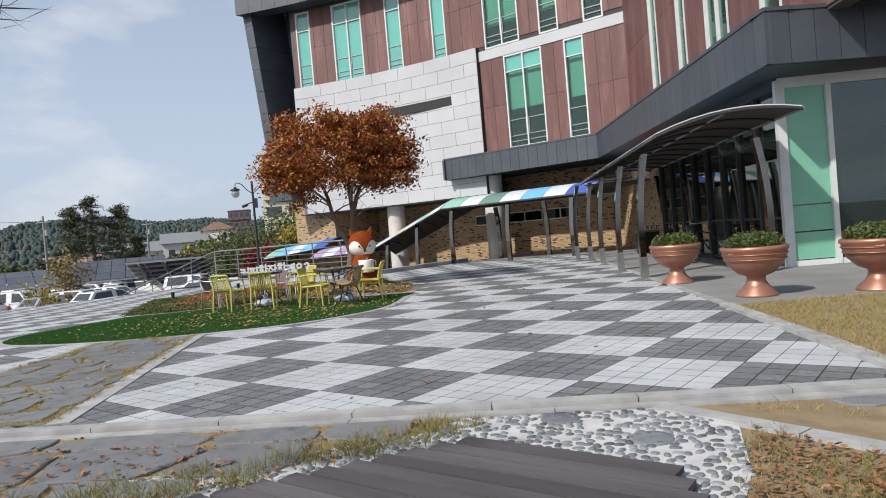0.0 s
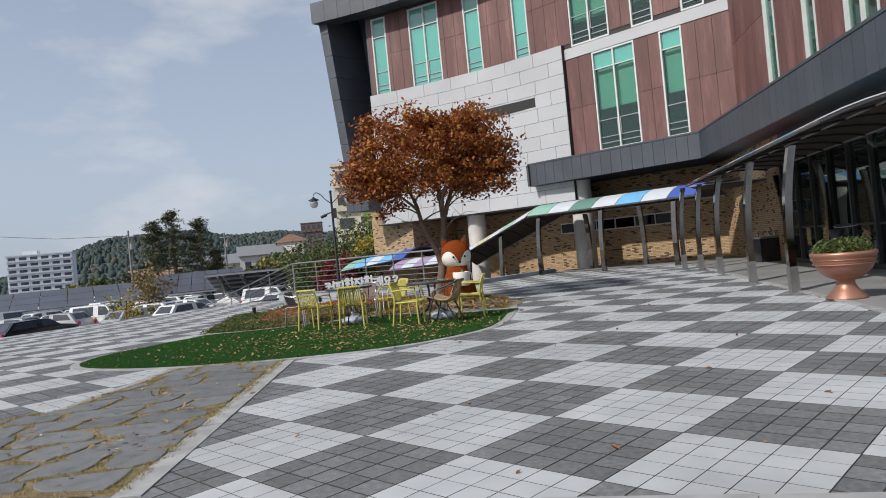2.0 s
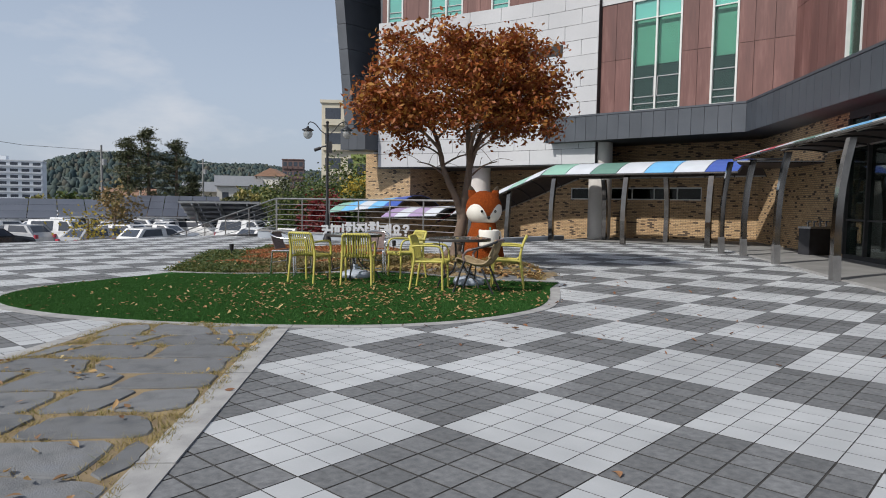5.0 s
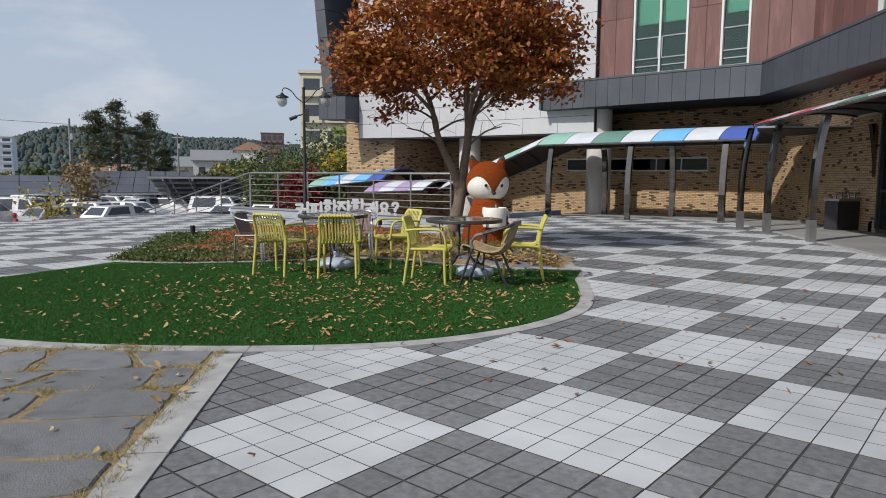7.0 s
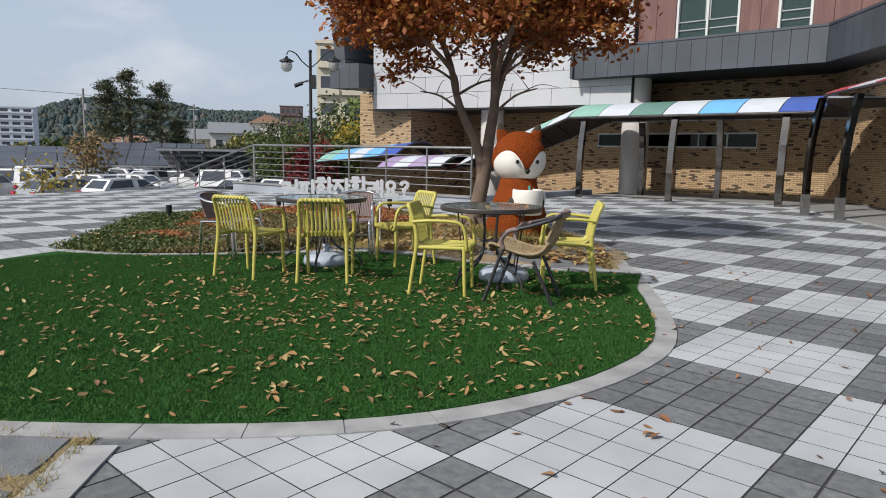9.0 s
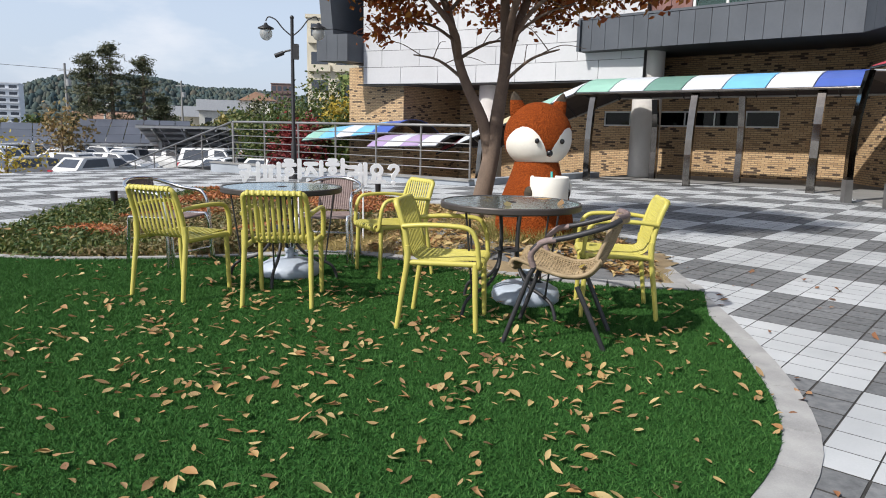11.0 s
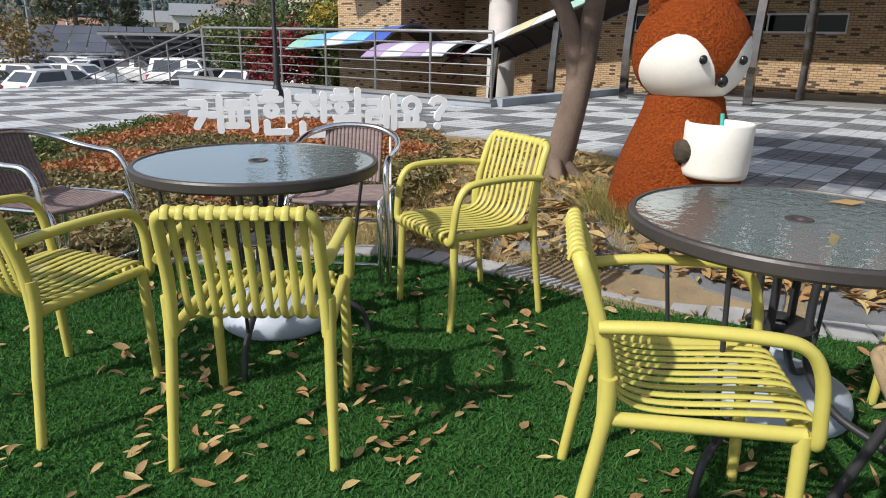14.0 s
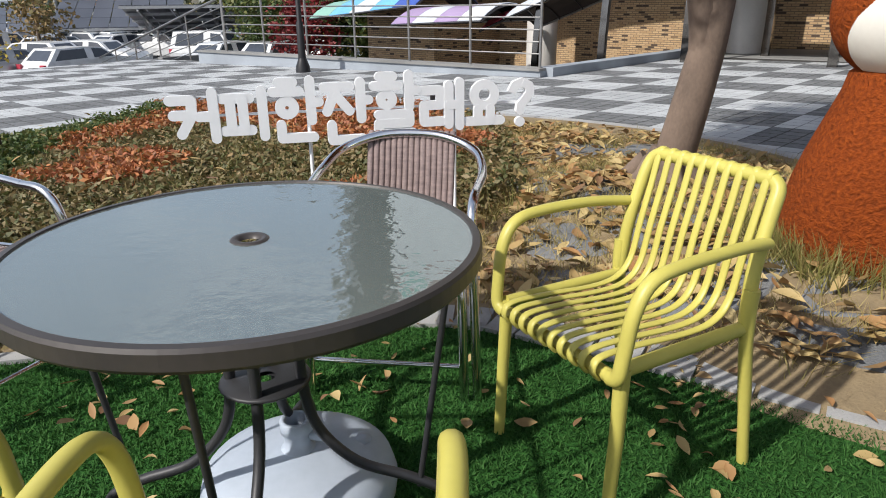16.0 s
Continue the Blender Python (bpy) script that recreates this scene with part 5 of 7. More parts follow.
    c = np.stack([rr * np.cos(a), rr * np.sin(a), z], 1)
    soup("shrub", leaf_quads(c, 0.055, r2, aspect=0.45), M_SHRUB, p, "clipped green shrub", kind="", per=4)
    return p


planter(-4.75, 12.42, 20, 1, 1), planter(-2.93, 10.43, 60, 1, 2), planter(-1.5, 11.0, 100, 1, 3)

# ---- garden chairs ----
def yellow_chair():
    c = empty("garden_chair", label="yellow slatted plastic garden armchair on the lawn", category="chair", group="yellow chairs")
    hw = 0.222
    for s in (-1, 1):
        x = s * hw
        part("leg", Geo().tube([(x, 0.215, 0.0), (x, 0.205, 0.25), (x * 0.98, 0.20, 0.425)], [0.0155, 0.0175, 0.019], 10), M_YELLOW, c)
        part("leg", Geo().tube(curve3([(x * 1.05, -0.275, 0.0), (x * 1.02, -0.245, 0.22), (x, -0.215, 0.42), (x, -0.215, 0.52)], 4), [0.0155] * 4 + [0.0175] * 4 + [0.0195] * 5, 10), M_YELLOW, c)
        part("back_upright", Geo().tube(curve3([(x * 0.98, -0.215, 0.40), (x * 0.95, -0.225, 0.56), (x * 0.93, -0.266, 0.705), (x * 0.90, -0.288, 0.758), (x * 0.80, -0.295, 0.776)], 5), 0.018, 10), M_YELLOW, c)
        part("arm", Geo().tube(curve3([(x, -0.245, 0.635), (x * 1.07, -0.1, 0.650), (x * 1.10, 0.08, 0.650), (x * 1.09, 0.165, 0.632), (x * 1.08, 0.205, 0.57), (x * 1.06, 0.22, 0.47),
                                       (x * 1.03, 0.225, 0.415), (x * 0.9, 0.222, 0.40)], 5), 0.0185, 10, flat=0.8), M_YELLOW, c)
        part("seat_rail", Geo().tube([(x * 0.97, -0.215, 0.415), (x * 0.97, 0.205, 0.42)], 0.018, 8), M_YELLOW, c)
    part("top_rail", Geo().tube([(-hw * 0.82, -0.295, 0.776), (0, -0.299, 0.778), (hw * 0.82, -0.295, 0.776)], 0.019, 10), M_YELLOW, c)
    part("front_rail", Geo().tube([(-hw * 0.9, 0.215, 0.40), (hw * 0.9, 0.215, 0.40)], 0.017, 8), M_YELLOW, c)
    for i in range(10):
        x = -0.170 + 0.340 * i / 9
        prof = curve3([(x, 0.228, 0.385), (x, 0.245, 0.41), (x, 0.225, 0.438), (x, 0.12, 0.437), (x, -0.06, 0.422), (x, -0.155, 0.432), (x, -0.205, 0.48), (x, -0.232, 0.59),
                       (x, -0.262, 0.70), (x, -0.278, 0.766), (x, -0.291, 0.793), (x, -0.310, 0.789), (x, -0.318, 0.766)], 4)
        part("slat", Geo().tube(prof, 0.0116, 8, flat=0.42), M_YELLOW, c)
    return c


ZL = 0.014


def facing(fx, fyy):
    return math.degrees(math.atan2(-fx, fyy))


ych = yellow_chair()
spots = [(-13.09, 8.633, -0.33, 0.945), (-12.40, 9.022, -0.675, 0.738), (-11.22, 9.42, 0.85, 0.52), (-10.62, 10.45, -0.82, -0.57), (-12.565, 10.215, -0.29, -0.957)]
ych.matrix_basis = pose(spots[0][0], spots[0][1], ZL, 0, 0, facing(*spots[0][2:]))
for x, y, fx, fyy in spots[1:]:
    copy_thing(ych, pose(x, y, ZL + gz(x), 0, 0, facing(fx, fyy)))


def metal_chair():
    c = empty("aluminium_chair", label="polished aluminium tube armchair with mauve woven seat and back", category="chair", group="aluminium chairs")
    for s in (-1, 1):
        part("leg", Geo().tube(curve3([(s * 0.29, 0.25, 0), (s * 0.275, 0.235, 0.35), (s * 0.265, 0.21, 0.56), (s * 0.265, 0.15, 0.635), (s * 0.27, 0.05, 0.645)], 5), 0.0155, 10), M_ALU, c)
        part("leg", Geo().tube(curve3([(s * 0.25, 0.265, 0), (s * 0.24, 0.25, 0.35), (s * 0.235, 0.21, 0.44)], 5), 0.0155, 10), M_ALU, c)
        part("leg", Geo().tube([(s * 0.24, -0.25, 0), (s * 0.235, -0.215, 0.42)], 0.0155, 10), M_ALU, c)
        part("seat_rail", Geo().tube([(s * 0.23, -0.22, 0.42), (s * 0.23, 0.22, 0.435)], 0.0125, 8), M_ALU, c)
    loop = curve3([(-0.27, 0.05, 0.645), (-0.275, -0.1, 0.66), (-0.24, -0.24, 0.70), (-0.13, -0.31, 0.735), (0, -0.325, 0.745), (0.13, -0.31, 0.735), (0.24, -0.24, 0.70), (0.275, -0.1, 0.66), (0.27, 0.05, 0.645)], 5)
    part("arm_loop", Geo().tube(loop, 0.016, 10), M_ALU, c, "polished tube of arms and back")
    for z in (0.22, 0.12):
        part("stretcher", Geo().tube([(-0.26, -0.235 if z > .2 else 0.25, z), (0.26, -0.235 if z > .2 else 0.25, z)], 0.009, 8), M_ALU, c)
    g = Geo()
    for i in range(16):
        y0 = -0.21 + 0.43 * i / 16
        g.tube([(-0.225, y0 + 0.012, 0.43 - 0.012 * math.sin(math.pi * i / 16)), (0, y0 + 0.012, 0.418 - 0.012 * math.sin(math.pi * i / 16)), (0.225, y0 + 0.012, 0.43 - 0.012 * math.sin(math.pi * i / 16))], 0.0145, 6, flat=0.5)
    part("seat", g, M_WEAVE, c, "mauve brown woven seat")
    g = Geo()
    for i in range(15):
        t = -0.15 + 0.30 * i / 14
        yb = -0.322 + 0.55 * t * t
        g.tube([(t, yb + 0.10, 0.45), (t, yb + 0.035, 0.6), (t, yb - 0.005, 0.735), (t, yb - 0.028, 0.748)], 0.0115, 6, flat=0.6)
    part("backrest", g, M_WEAVE, c, "mauve brown woven backrest")
    return c


mch = metal_chair()
mch.matrix_basis = pose(-13.38, 10.20, ZL + gz(-13.38), 0, 0, facing(0.58, -0.81))
copy_thing(mch, pose(-14.32, 9.13, ZL + gz(-14.36), 0, 0, facing(0.93, 0.36)))

wch = empty("wicker_chair", (-10.547, 9.67, ZL), facing(-0.912, -0.41), "tan wicker armchair on dark steel tube legs", "chair")
for s in (-1, 1):
    part("leg", Geo().tube([(s * 0.25, 0.285, 0), (s * 0.25, 0.15, 0.40), (s * 0.25, 0.12, 0.46)], 0.0145, 10), M_DARKMETAL, wch)
    part("leg", Geo().tube([(s * 0.205, -0.285, 0), (s * 0.225, -0.12, 0.36)], 0.0145, 10), M_DARKMETAL, wch)
    part("arm", Geo().tube(curve3([(s * 0.25, 0.12, 0.45), (s * 0.265, 0.14, 0.53), (s * 0.285, 0.08, 0.605), (s * 0.29, -0.08, 0.65), (s * 0.26, -0.26, 0.71), (s * 0.20, -0.33, 0.745)], 5), 0.0165, 10), M_DARKMETAL, wch)
    part("arm_wrap", Geo().tube(curve3([(s * 0.252, 0.125, 0.46), (s * 0.265, 0.14, 0.53), (s * 0.285, 0.08, 0.605), (s * 0.289, 0.0, 0.628)], 5), 0.0185, 10), M_WEAVE, wch, "cord wrapping on the arm")
g = Geo()
prof = curve3([(0.245, 0.405), (0.255, 0.43), (0.22, 0.45), (0.08, 0.405), (-0.06, 0.375), (-0.18, 0.40), (-0.255, 0.50), (-0.315, 0.64), (-0.345, 0.745), (-0.365, 0.75), (-0.37, 0.72)], 5)


def wick(t, k):
    y, z = prof[k]
    hw2 = 0.245 - 0.06 * max(0.0, (z - 0.5) / 0.25)
    up = 0.045 * abs(t) ** 2.5 if z < 0.5 else 0.0
    return Vector((t * hw2, y + (0.05 * abs(t) ** 2 if z > 0.5 else 0), z + up))


for i in range(25):
    t = -1 + 2 * i / 24
    g.tube([wick(t, k) for k in range(len(prof))], 0.0055, 5)
for k in range(1, len(prof) - 1):
    for dk in ((0.0, 0.5) if k % 3 else (0.25,)):
        g.tube([wick(t, k).lerp(wick(t, k + 1), dk) + Vector((0, 0, 0.0035 * (-1) ** (j + k))) for j, t in enumerate(np.linspace(-1, 1, 15))], 0.0048, 5)
part("wicker_shell", g, M_WICKER, wch, "woven tan wicker seat and back")
part("shell_edge", Geo().tube([wick(-1, k) for k in range(len(prof))], 0.013, 8), M_WICKER, wch)
part("shell_edge", Geo().tube([wick(1, k) for k in range(len(prof))], 0.013, 8), M_WICKER, wch)
part("shell_edge", Geo().tube([wick(t, 4) for t in np.linspace(-1, 1, 9)], 0.017, 8), M_WICKER, wch)
part("shell_edge", Geo().tube([wick(t, len(prof) - 8) for t in np.linspace(-1, 1, 9)], 0.018, 8), M_WEAVE, wch)


# ---- glass tables with umbrella bases ----
def table(x, y, rz, R, label, bx=0.0, by=0.0):
    t = empty("garden_table", (x, y, ZL + gz(x)), rz, label, "table", "garden tables")
    top = part("tabletop", Geo().lathe([(0.028, 0.732), (R - 0.02, 0.732), (R - 0.02, 0.739), (0.028, 0.739), (0.028, 0.732)], 64, smooth=False, caps=False), M_TGLASS, t, "rippled grey glass top")
    top.visible_shadow = False
    part("rim", Geo().lathe([(R - 0.022, 0.735), (R - 0.018, 0.743), (R - 0.004, 0.742), (R, 0.735), (R, 0.708), (R - 0.006, 0.70), (R - 0.03, 0.702), (R - 0.03, 0.73), (R - 0.022, 0.735)], 96, smooth=False, caps=False), M_RIM, t, "grey brown metal rim")
    part("umbrella_hole", Geo().lathe([(0.02, 0.733), (0.026, 0.742), (0.036, 0.7425), (0.04, 0.739)], 18, caps=False), M_RIM, t)
    for k in range(4):
        a = math.pi / 2 * k + 0.4
        ca, sa = math.cos(a), math.sin(a)
        def pp(r, z):
            return (r * ca, r * sa, z)
        part("leg", Geo().tube(curve3([pp(0.10, 0.71), pp(0.08, 0.56), pp(0.08, 0.41), pp(0.105, 0.29), pp(0.19, 0.195), pp(0.31, 0.15), pp(0.39, 0.105), pp(0.425, 0.03), pp(0.425, 0.0)], 5), 0.0125, 8), M_DARKMETAL, t)
        part("strut", Geo().tube([pp(R - 0.06, 0.71), pp(R - 0.14, 0.125)], 0.0075, 6), M_DARKMETAL, t)
        part("top_bar", Geo().tube([pp(0.08, 0.712), pp(R - 0.025, 0.712)], 0.010, 6), M_DARKMETAL, t)
    part("ring_plate", Geo().lathe([(0.022, 0.41), (0.095, 0.41), (0.10, 0.415), (0.095, 0.42), (0.022, 0.42)], 24, caps=False), M_DARKMETAL, t)
    part("ring_plate", Geo().lathe([(0.022, 0.645), (0.085, 0.645), (0.085, 0.655), (0.022, 0.655)], 24, caps=False), M_DARKMETAL, t)
    b = empty("umbrella_base", (x + bx, y + by, ZL + gz(x)), rz + 25, "pale plastic parasol base filled with water under the table", "umbrella base", "parasol bases")
    part("base_body", Geo().lathe([(0.225, 0.0), (0.243, 0.015), (0.247, 0.05), (0.235, 0.09), (0.18, 0.122), (0.09, 0.138), (0.05, 0.142)], 40), M_PLASTIC, b)
    part("socket", Geo().lathe([(0.045, 0.14), (0.034, 0.15), (0.032, 0.19), (0.04, 0.192), (0.04, 0.222), (0.034, 0.226), (0.026, 0.222), (0.026, 0.17)], 20, caps=False), M_PLASTIC, b)
    part("clamp_knob", Geo().tube([(0.03, 0, 0.175), (0.07, 0, 0.175)], [0.012, 0.018], 8), M_PLASTIC, b)
    part("filler_cap", Geo().lathe([(0.03, 0.10), (0.03, 0.125), (0.012, 0.128)], 12, (0.15, 0.05, 0)), M_PLASTIC, b)
    return t


table(-12.985, 9.42, 20, 0.472, "round glass garden table with grey brown rim on dark curved legs", -0.07, 0.11)
table(-11.15, 9.97, 60, 0.475, "round glass garden table with fallen leaves on its top", -0.04, 0.28)
for tx, ty, pts in ((-11.14, 9.98, ((-0.25, 0.05), (0.12, -0.22), (0.3, 0.12), (0.05, 0.3))),):
    c = np.array([(tx + a, ty + b, ZL + 0.748) for a, b in pts])
    soup("table_leaves", leaf_quads(c, 0.085, np.random.default_rng(3), flat=1, lift=0.1), M_FALLEN, None, "dry fallen leaves lying on the glass table", "leaves", per=4)
c = np.array([(-10.50, 9.83, ZL + 0.415), (-10.47, 9.76, ZL + 0.42)])
soup("chair_leaf", leaf_quads(c, 0.10, np.random.default_rng(5), flat=1, lift=0.1), M_YELLEAF, None, "yellow leaf lying on the wicker seat", "leaves", per=4)

# ---- fox statue: one plain mesh ----
g = Geo()
body = [(0.0, 0.06), (0.375, 0.06), (0.395, 0.14), (0.40, 0.24), (0.392, 0.35), (0.370, 0.47), (0.338, 0.58), (0.302, 0.68), (0.268, 0.77), (0.240, 0.85), (0.225, 0.92), (0.16, 0.98), (0.0, 1.0)]
g.lathe([(r, z) for r, z in body], 32, (0, 0, 0), 0, True, False)


def head_w(p):
    q = Vector(p)
    q.y *= 1.0
    if q.z < 0:
        q.x *= 1 + 0.12 * (-q.z)
        q.y *= 1 + 0.10 * (-q.z)
    return q


seg, rings = 480, 320
hc, hr = Vector((0, 0.0, 1.197)), Vector((0.335, 0.32, 0.322))
vs, ms, fs = [], [], []
for i in range(rings + 1):
    th = math.pi * i / rings
    for k in range(seg):
        ph = 2 * math.pi * k / seg
        p = head_w(Vector((math.sin(th) * math.cos(ph), math.sin(th) * math.sin(ph), math.cos(th))))
        vs.append((hc.x + p.x * hr.x, hc.y + p.y * hr.y, hc.z + p.z * hr.z))
for i in range(rings):
    for k in range(seg):
        l = (k + 1) % seg
        f = (i * seg + k, (i + 1) * seg + k, (i + 1) * seg + l, i * seg + l)
        m = sum((Vector(vs[j]) for j in f), Vector()) / 4 - hc
        # two white cheeks that meet under the nose, parted above it by an orange wedge
        az, fz = abs(math.degrees(math.atan2(m.x, m.y))), m.z / hr.z
        brow = np.interp(az, (0, 3.5, 10, 20, 30, 40, 50, 62, 75, 86, 94, 99, 103), (-0.62, -0.52, -0.27, 0.0, 0.16, 0.235, 0.24, 0.16, 0.0, -0.2, -0.42, -0.66, -1.1))
        cheek = fz < brow
        fs.append(f), ms.append(1 if cheek else 0)
n0 = len(g.v)
g.v += vs
g.f += [tuple(q + n0 for q in f) for f in fs]
g.m += ms
g.sm += [True] * len(fs)
for s in (-1, 1):
    g.ball((s * 0.128, 0.314, 1.143), (0.024, 0.018, 0.026), 12, 8, 2)
    # ears with dark tips
    for lo, hi, mi in ((0.0, 0.66, 0), (0.66, 1.0, 4)):
        def ear(t, a):
            r = 0.098 * (1 - t ** 2.2) ** 0.7 * (1 - 0.22 * t) + 0.003
            return (s * (0.185 + 0.075 * t) + r * math.cos(a), -0.02 + 0.5 * r * math.sin(a), 1.37 + 0.245 * t)
        m = 14
        st = [lo + (hi - lo) * q / 4 for q in range(5)]
        vs = [ear(t, 2 * math.pi * q / m) for t in st for q in range(m)]
        g.add(vs, [(i * m + q, i * m + (q + 1) % m, (i + 1) * m + (q + 1) % m, (i + 1) * m + q) for i in range(4) for q in range(m)], mi, True)
    # paws at the cup
    g.ball((s * 0.188, 0.315, 0.645), (0.04, 0.075, 0.068), 14, 9, 4)
g.ball((0, 0.328, 1.030), (0.031, 0.03, 0.034), 12, 8, 2)
g.lathe([(0.0, 0.505), (0.158, 0.505), (0.174, 0.515), (0.18, 0.54), (0.185, 0.69), (0.185, 0.80), (0.178, 0.812), (0.166, 0.80), (0.162, 0.77), (0.0, 0.77)], 36, (0, 0.36, 0), 1, True, False)
g.tube(curve3([(-0.172, 0.34, 0.77), (-0.225, 0.31, 0.76), (-0.24, 0.30, 0.69), (-0.215, 0.31, 0.61), (-0.165, 0.34, 0.60)], 5), 0.018, 8, 1)
g.tube([(-0.03, 0.34, 0.77), (-0.03, 0.33, 0.855)], 0.012, 8, 3)
M_PAW = mat("dark_brown_fur", (0.075, 0.055, 0.035), (0.03, 0.024, 0.018), 0.95, scale=30, fine=110, bump=0.8, dist=0.02)
M_TEAL = mat("teal_plastic", (0.05, 0.40, 0.36), rough=0.5, bump=0)
fox = part("fox_statue", g, [M_FOX_O, M_FOX_W, M_FOX_B, M_TEAL, M_PAW])
fox.matrix_basis = pose(-12.30, 11.98, 0.0, 0, 0, facing(0.82, -0.572))
tagged(fox, "orange fox statue with white cheeks holding a white cup", "statue")

# ---- lettered sign on stakes ----
sign = empty("letter_sign", (-14.70, 10.09, 0.638), math.degrees(math.atan2(1.452, 0.942)), "white cut-out letters of a cafe greeting on thin stakes", "sign")
SW = 0.050


def flat_ring(g, cx, cz, r0, r1, th, seg=20):
    """A flat ring (or a disc, r0 = 0) cut from a board that stands in the sign's plane."""
    ang = [2 * math.pi * k / seg for k in range(seg)]
    vs = [(cx + r * math.cos(t), y, cz + r * math.sin(t)) for y in (-th / 2, th / 2) for r in (max(r0, 0.0005), r1) for t in ang]
    fs = []
    for k in range(seg):
        l = (k + 1) % seg
        i0, o0, i1, o1 = 0, seg, 2 * seg, 3 * seg
        fs += [(i0 + k, o0 + k, o0 + l, i0 + l), (i1 + l, o1 + l, o1 + k, i1 + k), (o0 + k, o1 + k, o1 + l, o0 + l), (i0 + l, i1 + l, i1 + k, i0 + k)]
    g.add(vs, fs)


def strokes(name, x0, lines, rings=(), tall=1.0):
    """One cut-out character from flat bars and rings, in a box 0.22 wide and 0.24 high."""
    g = Geo()
    for i, (a, b, c, d) in enumerate(lines):
        b, d = (b - 0.1) * tall + 0.1, (d - 0.1) * tall + 0.1
        p, q = Vector((x0 + a, 0, b)), Vector((x0 + c, 0, d))
        e = (q - p).normalized()
        th = 0.022 + 0.0011 * i
        g.bar(p, q, th, SW, 0, (-e.z, 0, e.x))
        flat_ring(g, p.x, p.z, 0, SW * 0.5, th - 0.0004, 14)
        flat_ring(g, q.x, q.z, 0, SW * 0.5, th - 0.0007, 14)
    for a, b, r in rings:
        flat_ring(g, x0 + a, (b - 0.1) * tall + 0.1, max(0.006, r - SW * 0.5), r + SW * 0.5, 0.0205)
    return part(name, g, M_SIGN, sign)


strokes("letter", 0.02, [(0.0, .20, .10, .20), (.10, .20, .095, .12), (.095, .12, .04, .03), (0.01, .125, .095, .125), (.20, .235, .20, 0.0), (.13, .115, .20, .115)])
strokes("letter", 0.265, [(0.0, .20, .13, .20), (0.0, .035, .13, .035), (.035, .20, .035, .035), (.095, .20, .095, .035), (.19, .235, .19, 0.0)])
strokes("letter", 0.51, [(.03, .245, .10, .245), (0.0, .205, .13, .205), (.185, .25, .185, .075), (.185, .155, .225, .155), (.03, .06, .03, .0), (.03, .0, .19, .0)], [(.065, .135, .035)], 1.18)
strokes("letter", 0.765, [(0.0, .225, .13, .225), (.065, .225, .01, .11), (.065, .18, .125, .11), (.185, .245, .185, .07), (.185, .16, .225, .16), (.03, .045, .03, -.03), (.03, -.03, .19, -.03)], (), 1.1)
strokes("letter", 1.02, [(.03, .25, .10, .25), (0.0, .21, .13, .21), (.185, .255, .185, .115), (.185, .19, .225, .19), (.02, .085, .185, .085), (.185, .085, .185, .045), (.185, .045, .02, .045), (.02, .045, .02, .0), (.02, .0, .20, .0)], [(.065, .15, .03)], 1.22)
strokes("letter", 1.275, [(0.0, .20, .10, .20), (.10, .20, .10, .12), (.10, .12, .01, .12), (.01, .12, .01, .03), (.01, .03, .11, .03), (.145, .225, .145, .01), (.205, .24, .205, 0.0), (.145, .12, .205, .12)])
strokes("letter", 1.525, [(.0, .02, .19, .02), (.06, .09, .06, .02), (.13, .09, .13, .02)], [(.095, .165, .058)])
g = Geo()
q = [(0.0, .17), (.02, .21), (.06, .225), (.10, .205), (.105, .165), (.08, .13), (.055, .10), (.052, .07)]
for i, (m, n_) in enumerate(zip(q[:-1], q[1:])):
    p0, p1 = Vector((1.775 + m[0], 0, m[1])), Vector((1.775 + n_[0], 0, n_[1]))
    e = (p1 - p0).normalized()
    g.bar(p0, p1, 0.022 + 0.0011 * i, SW, 0, (-e.z, 0, e.x))
    flat_ring(g, p1.x, p1.z, 0, SW * 0.5, 0.0214 + 0.0011 * i, 14)
flat_ring(g, 1.827, 0.005, 0, SW * 0.56, 0.022)
part("letter", g, M_SIGN, sign)
part("back_bar", Geo().bar((0.02, 0.02, 0.115), (1.90, 0.02, 0.115), 0.01, 0.012), M_SIGN, sign, "thin clear bar behind the letters")
for x in (0.68, 1.46):
    part("stake", Geo().tube([(x, 0.02, 0.12), (x, 0.02, -0.78)], 0.010, 8), M_SIGN, sign)

sign.scale = (0.89, 1.0, 0.86)

# ---- autumn tree ----
tree = empty("maple_tree", (-13.45, 12.65, gz(-13.45)), 0, "small autumn tree with rust-red crown and forked brown trunk", "tree")
tr = random.Random(12)
RT, UP = Vector((0.74, 0.67, 0)), Vector((0, 0, 1))


def P3(r, z, d=0.0):
    p = RT * r + Vector((-0.67, 0.74, 0)) * d
    return Vector((p.x, p.y, z))


lim = [curve3([P3(-0.13, 0.1), P3(-0.06, 0.4), P3(0.01, 0.75), P3(0.055, 1.0), P3(0.07, 1.14)], 5)]
g = Geo().tube(lim[0], list(np.linspace(0.124, 0.088, len(lim[0]))), 14)
g.tube([P3(-0.15, 0.12), P3(-0.13, 0.22), P3(-0.09, 0.36)], [0.22, 0.155, 0.122], 14)
for a in range(6):
    t = a * 1.047 + 0.3
    g.tube([(-0.10 + 0.09 * math.cos(t), -0.09 + 0.09 * math.sin(t), 0.30), (-0.10 + 0.2 * math.cos(t), -0.09 + 0.2 * math.sin(t), 0.20), (-0.10 + 0.33 * math.cos(t), -0.09 + 0.33 * math.sin(t), 0.13)], [0.075, 0.055, 0.02], 8)
part("trunk", g, M_BARK, tree, "grey brown forked trunk")
tips = []


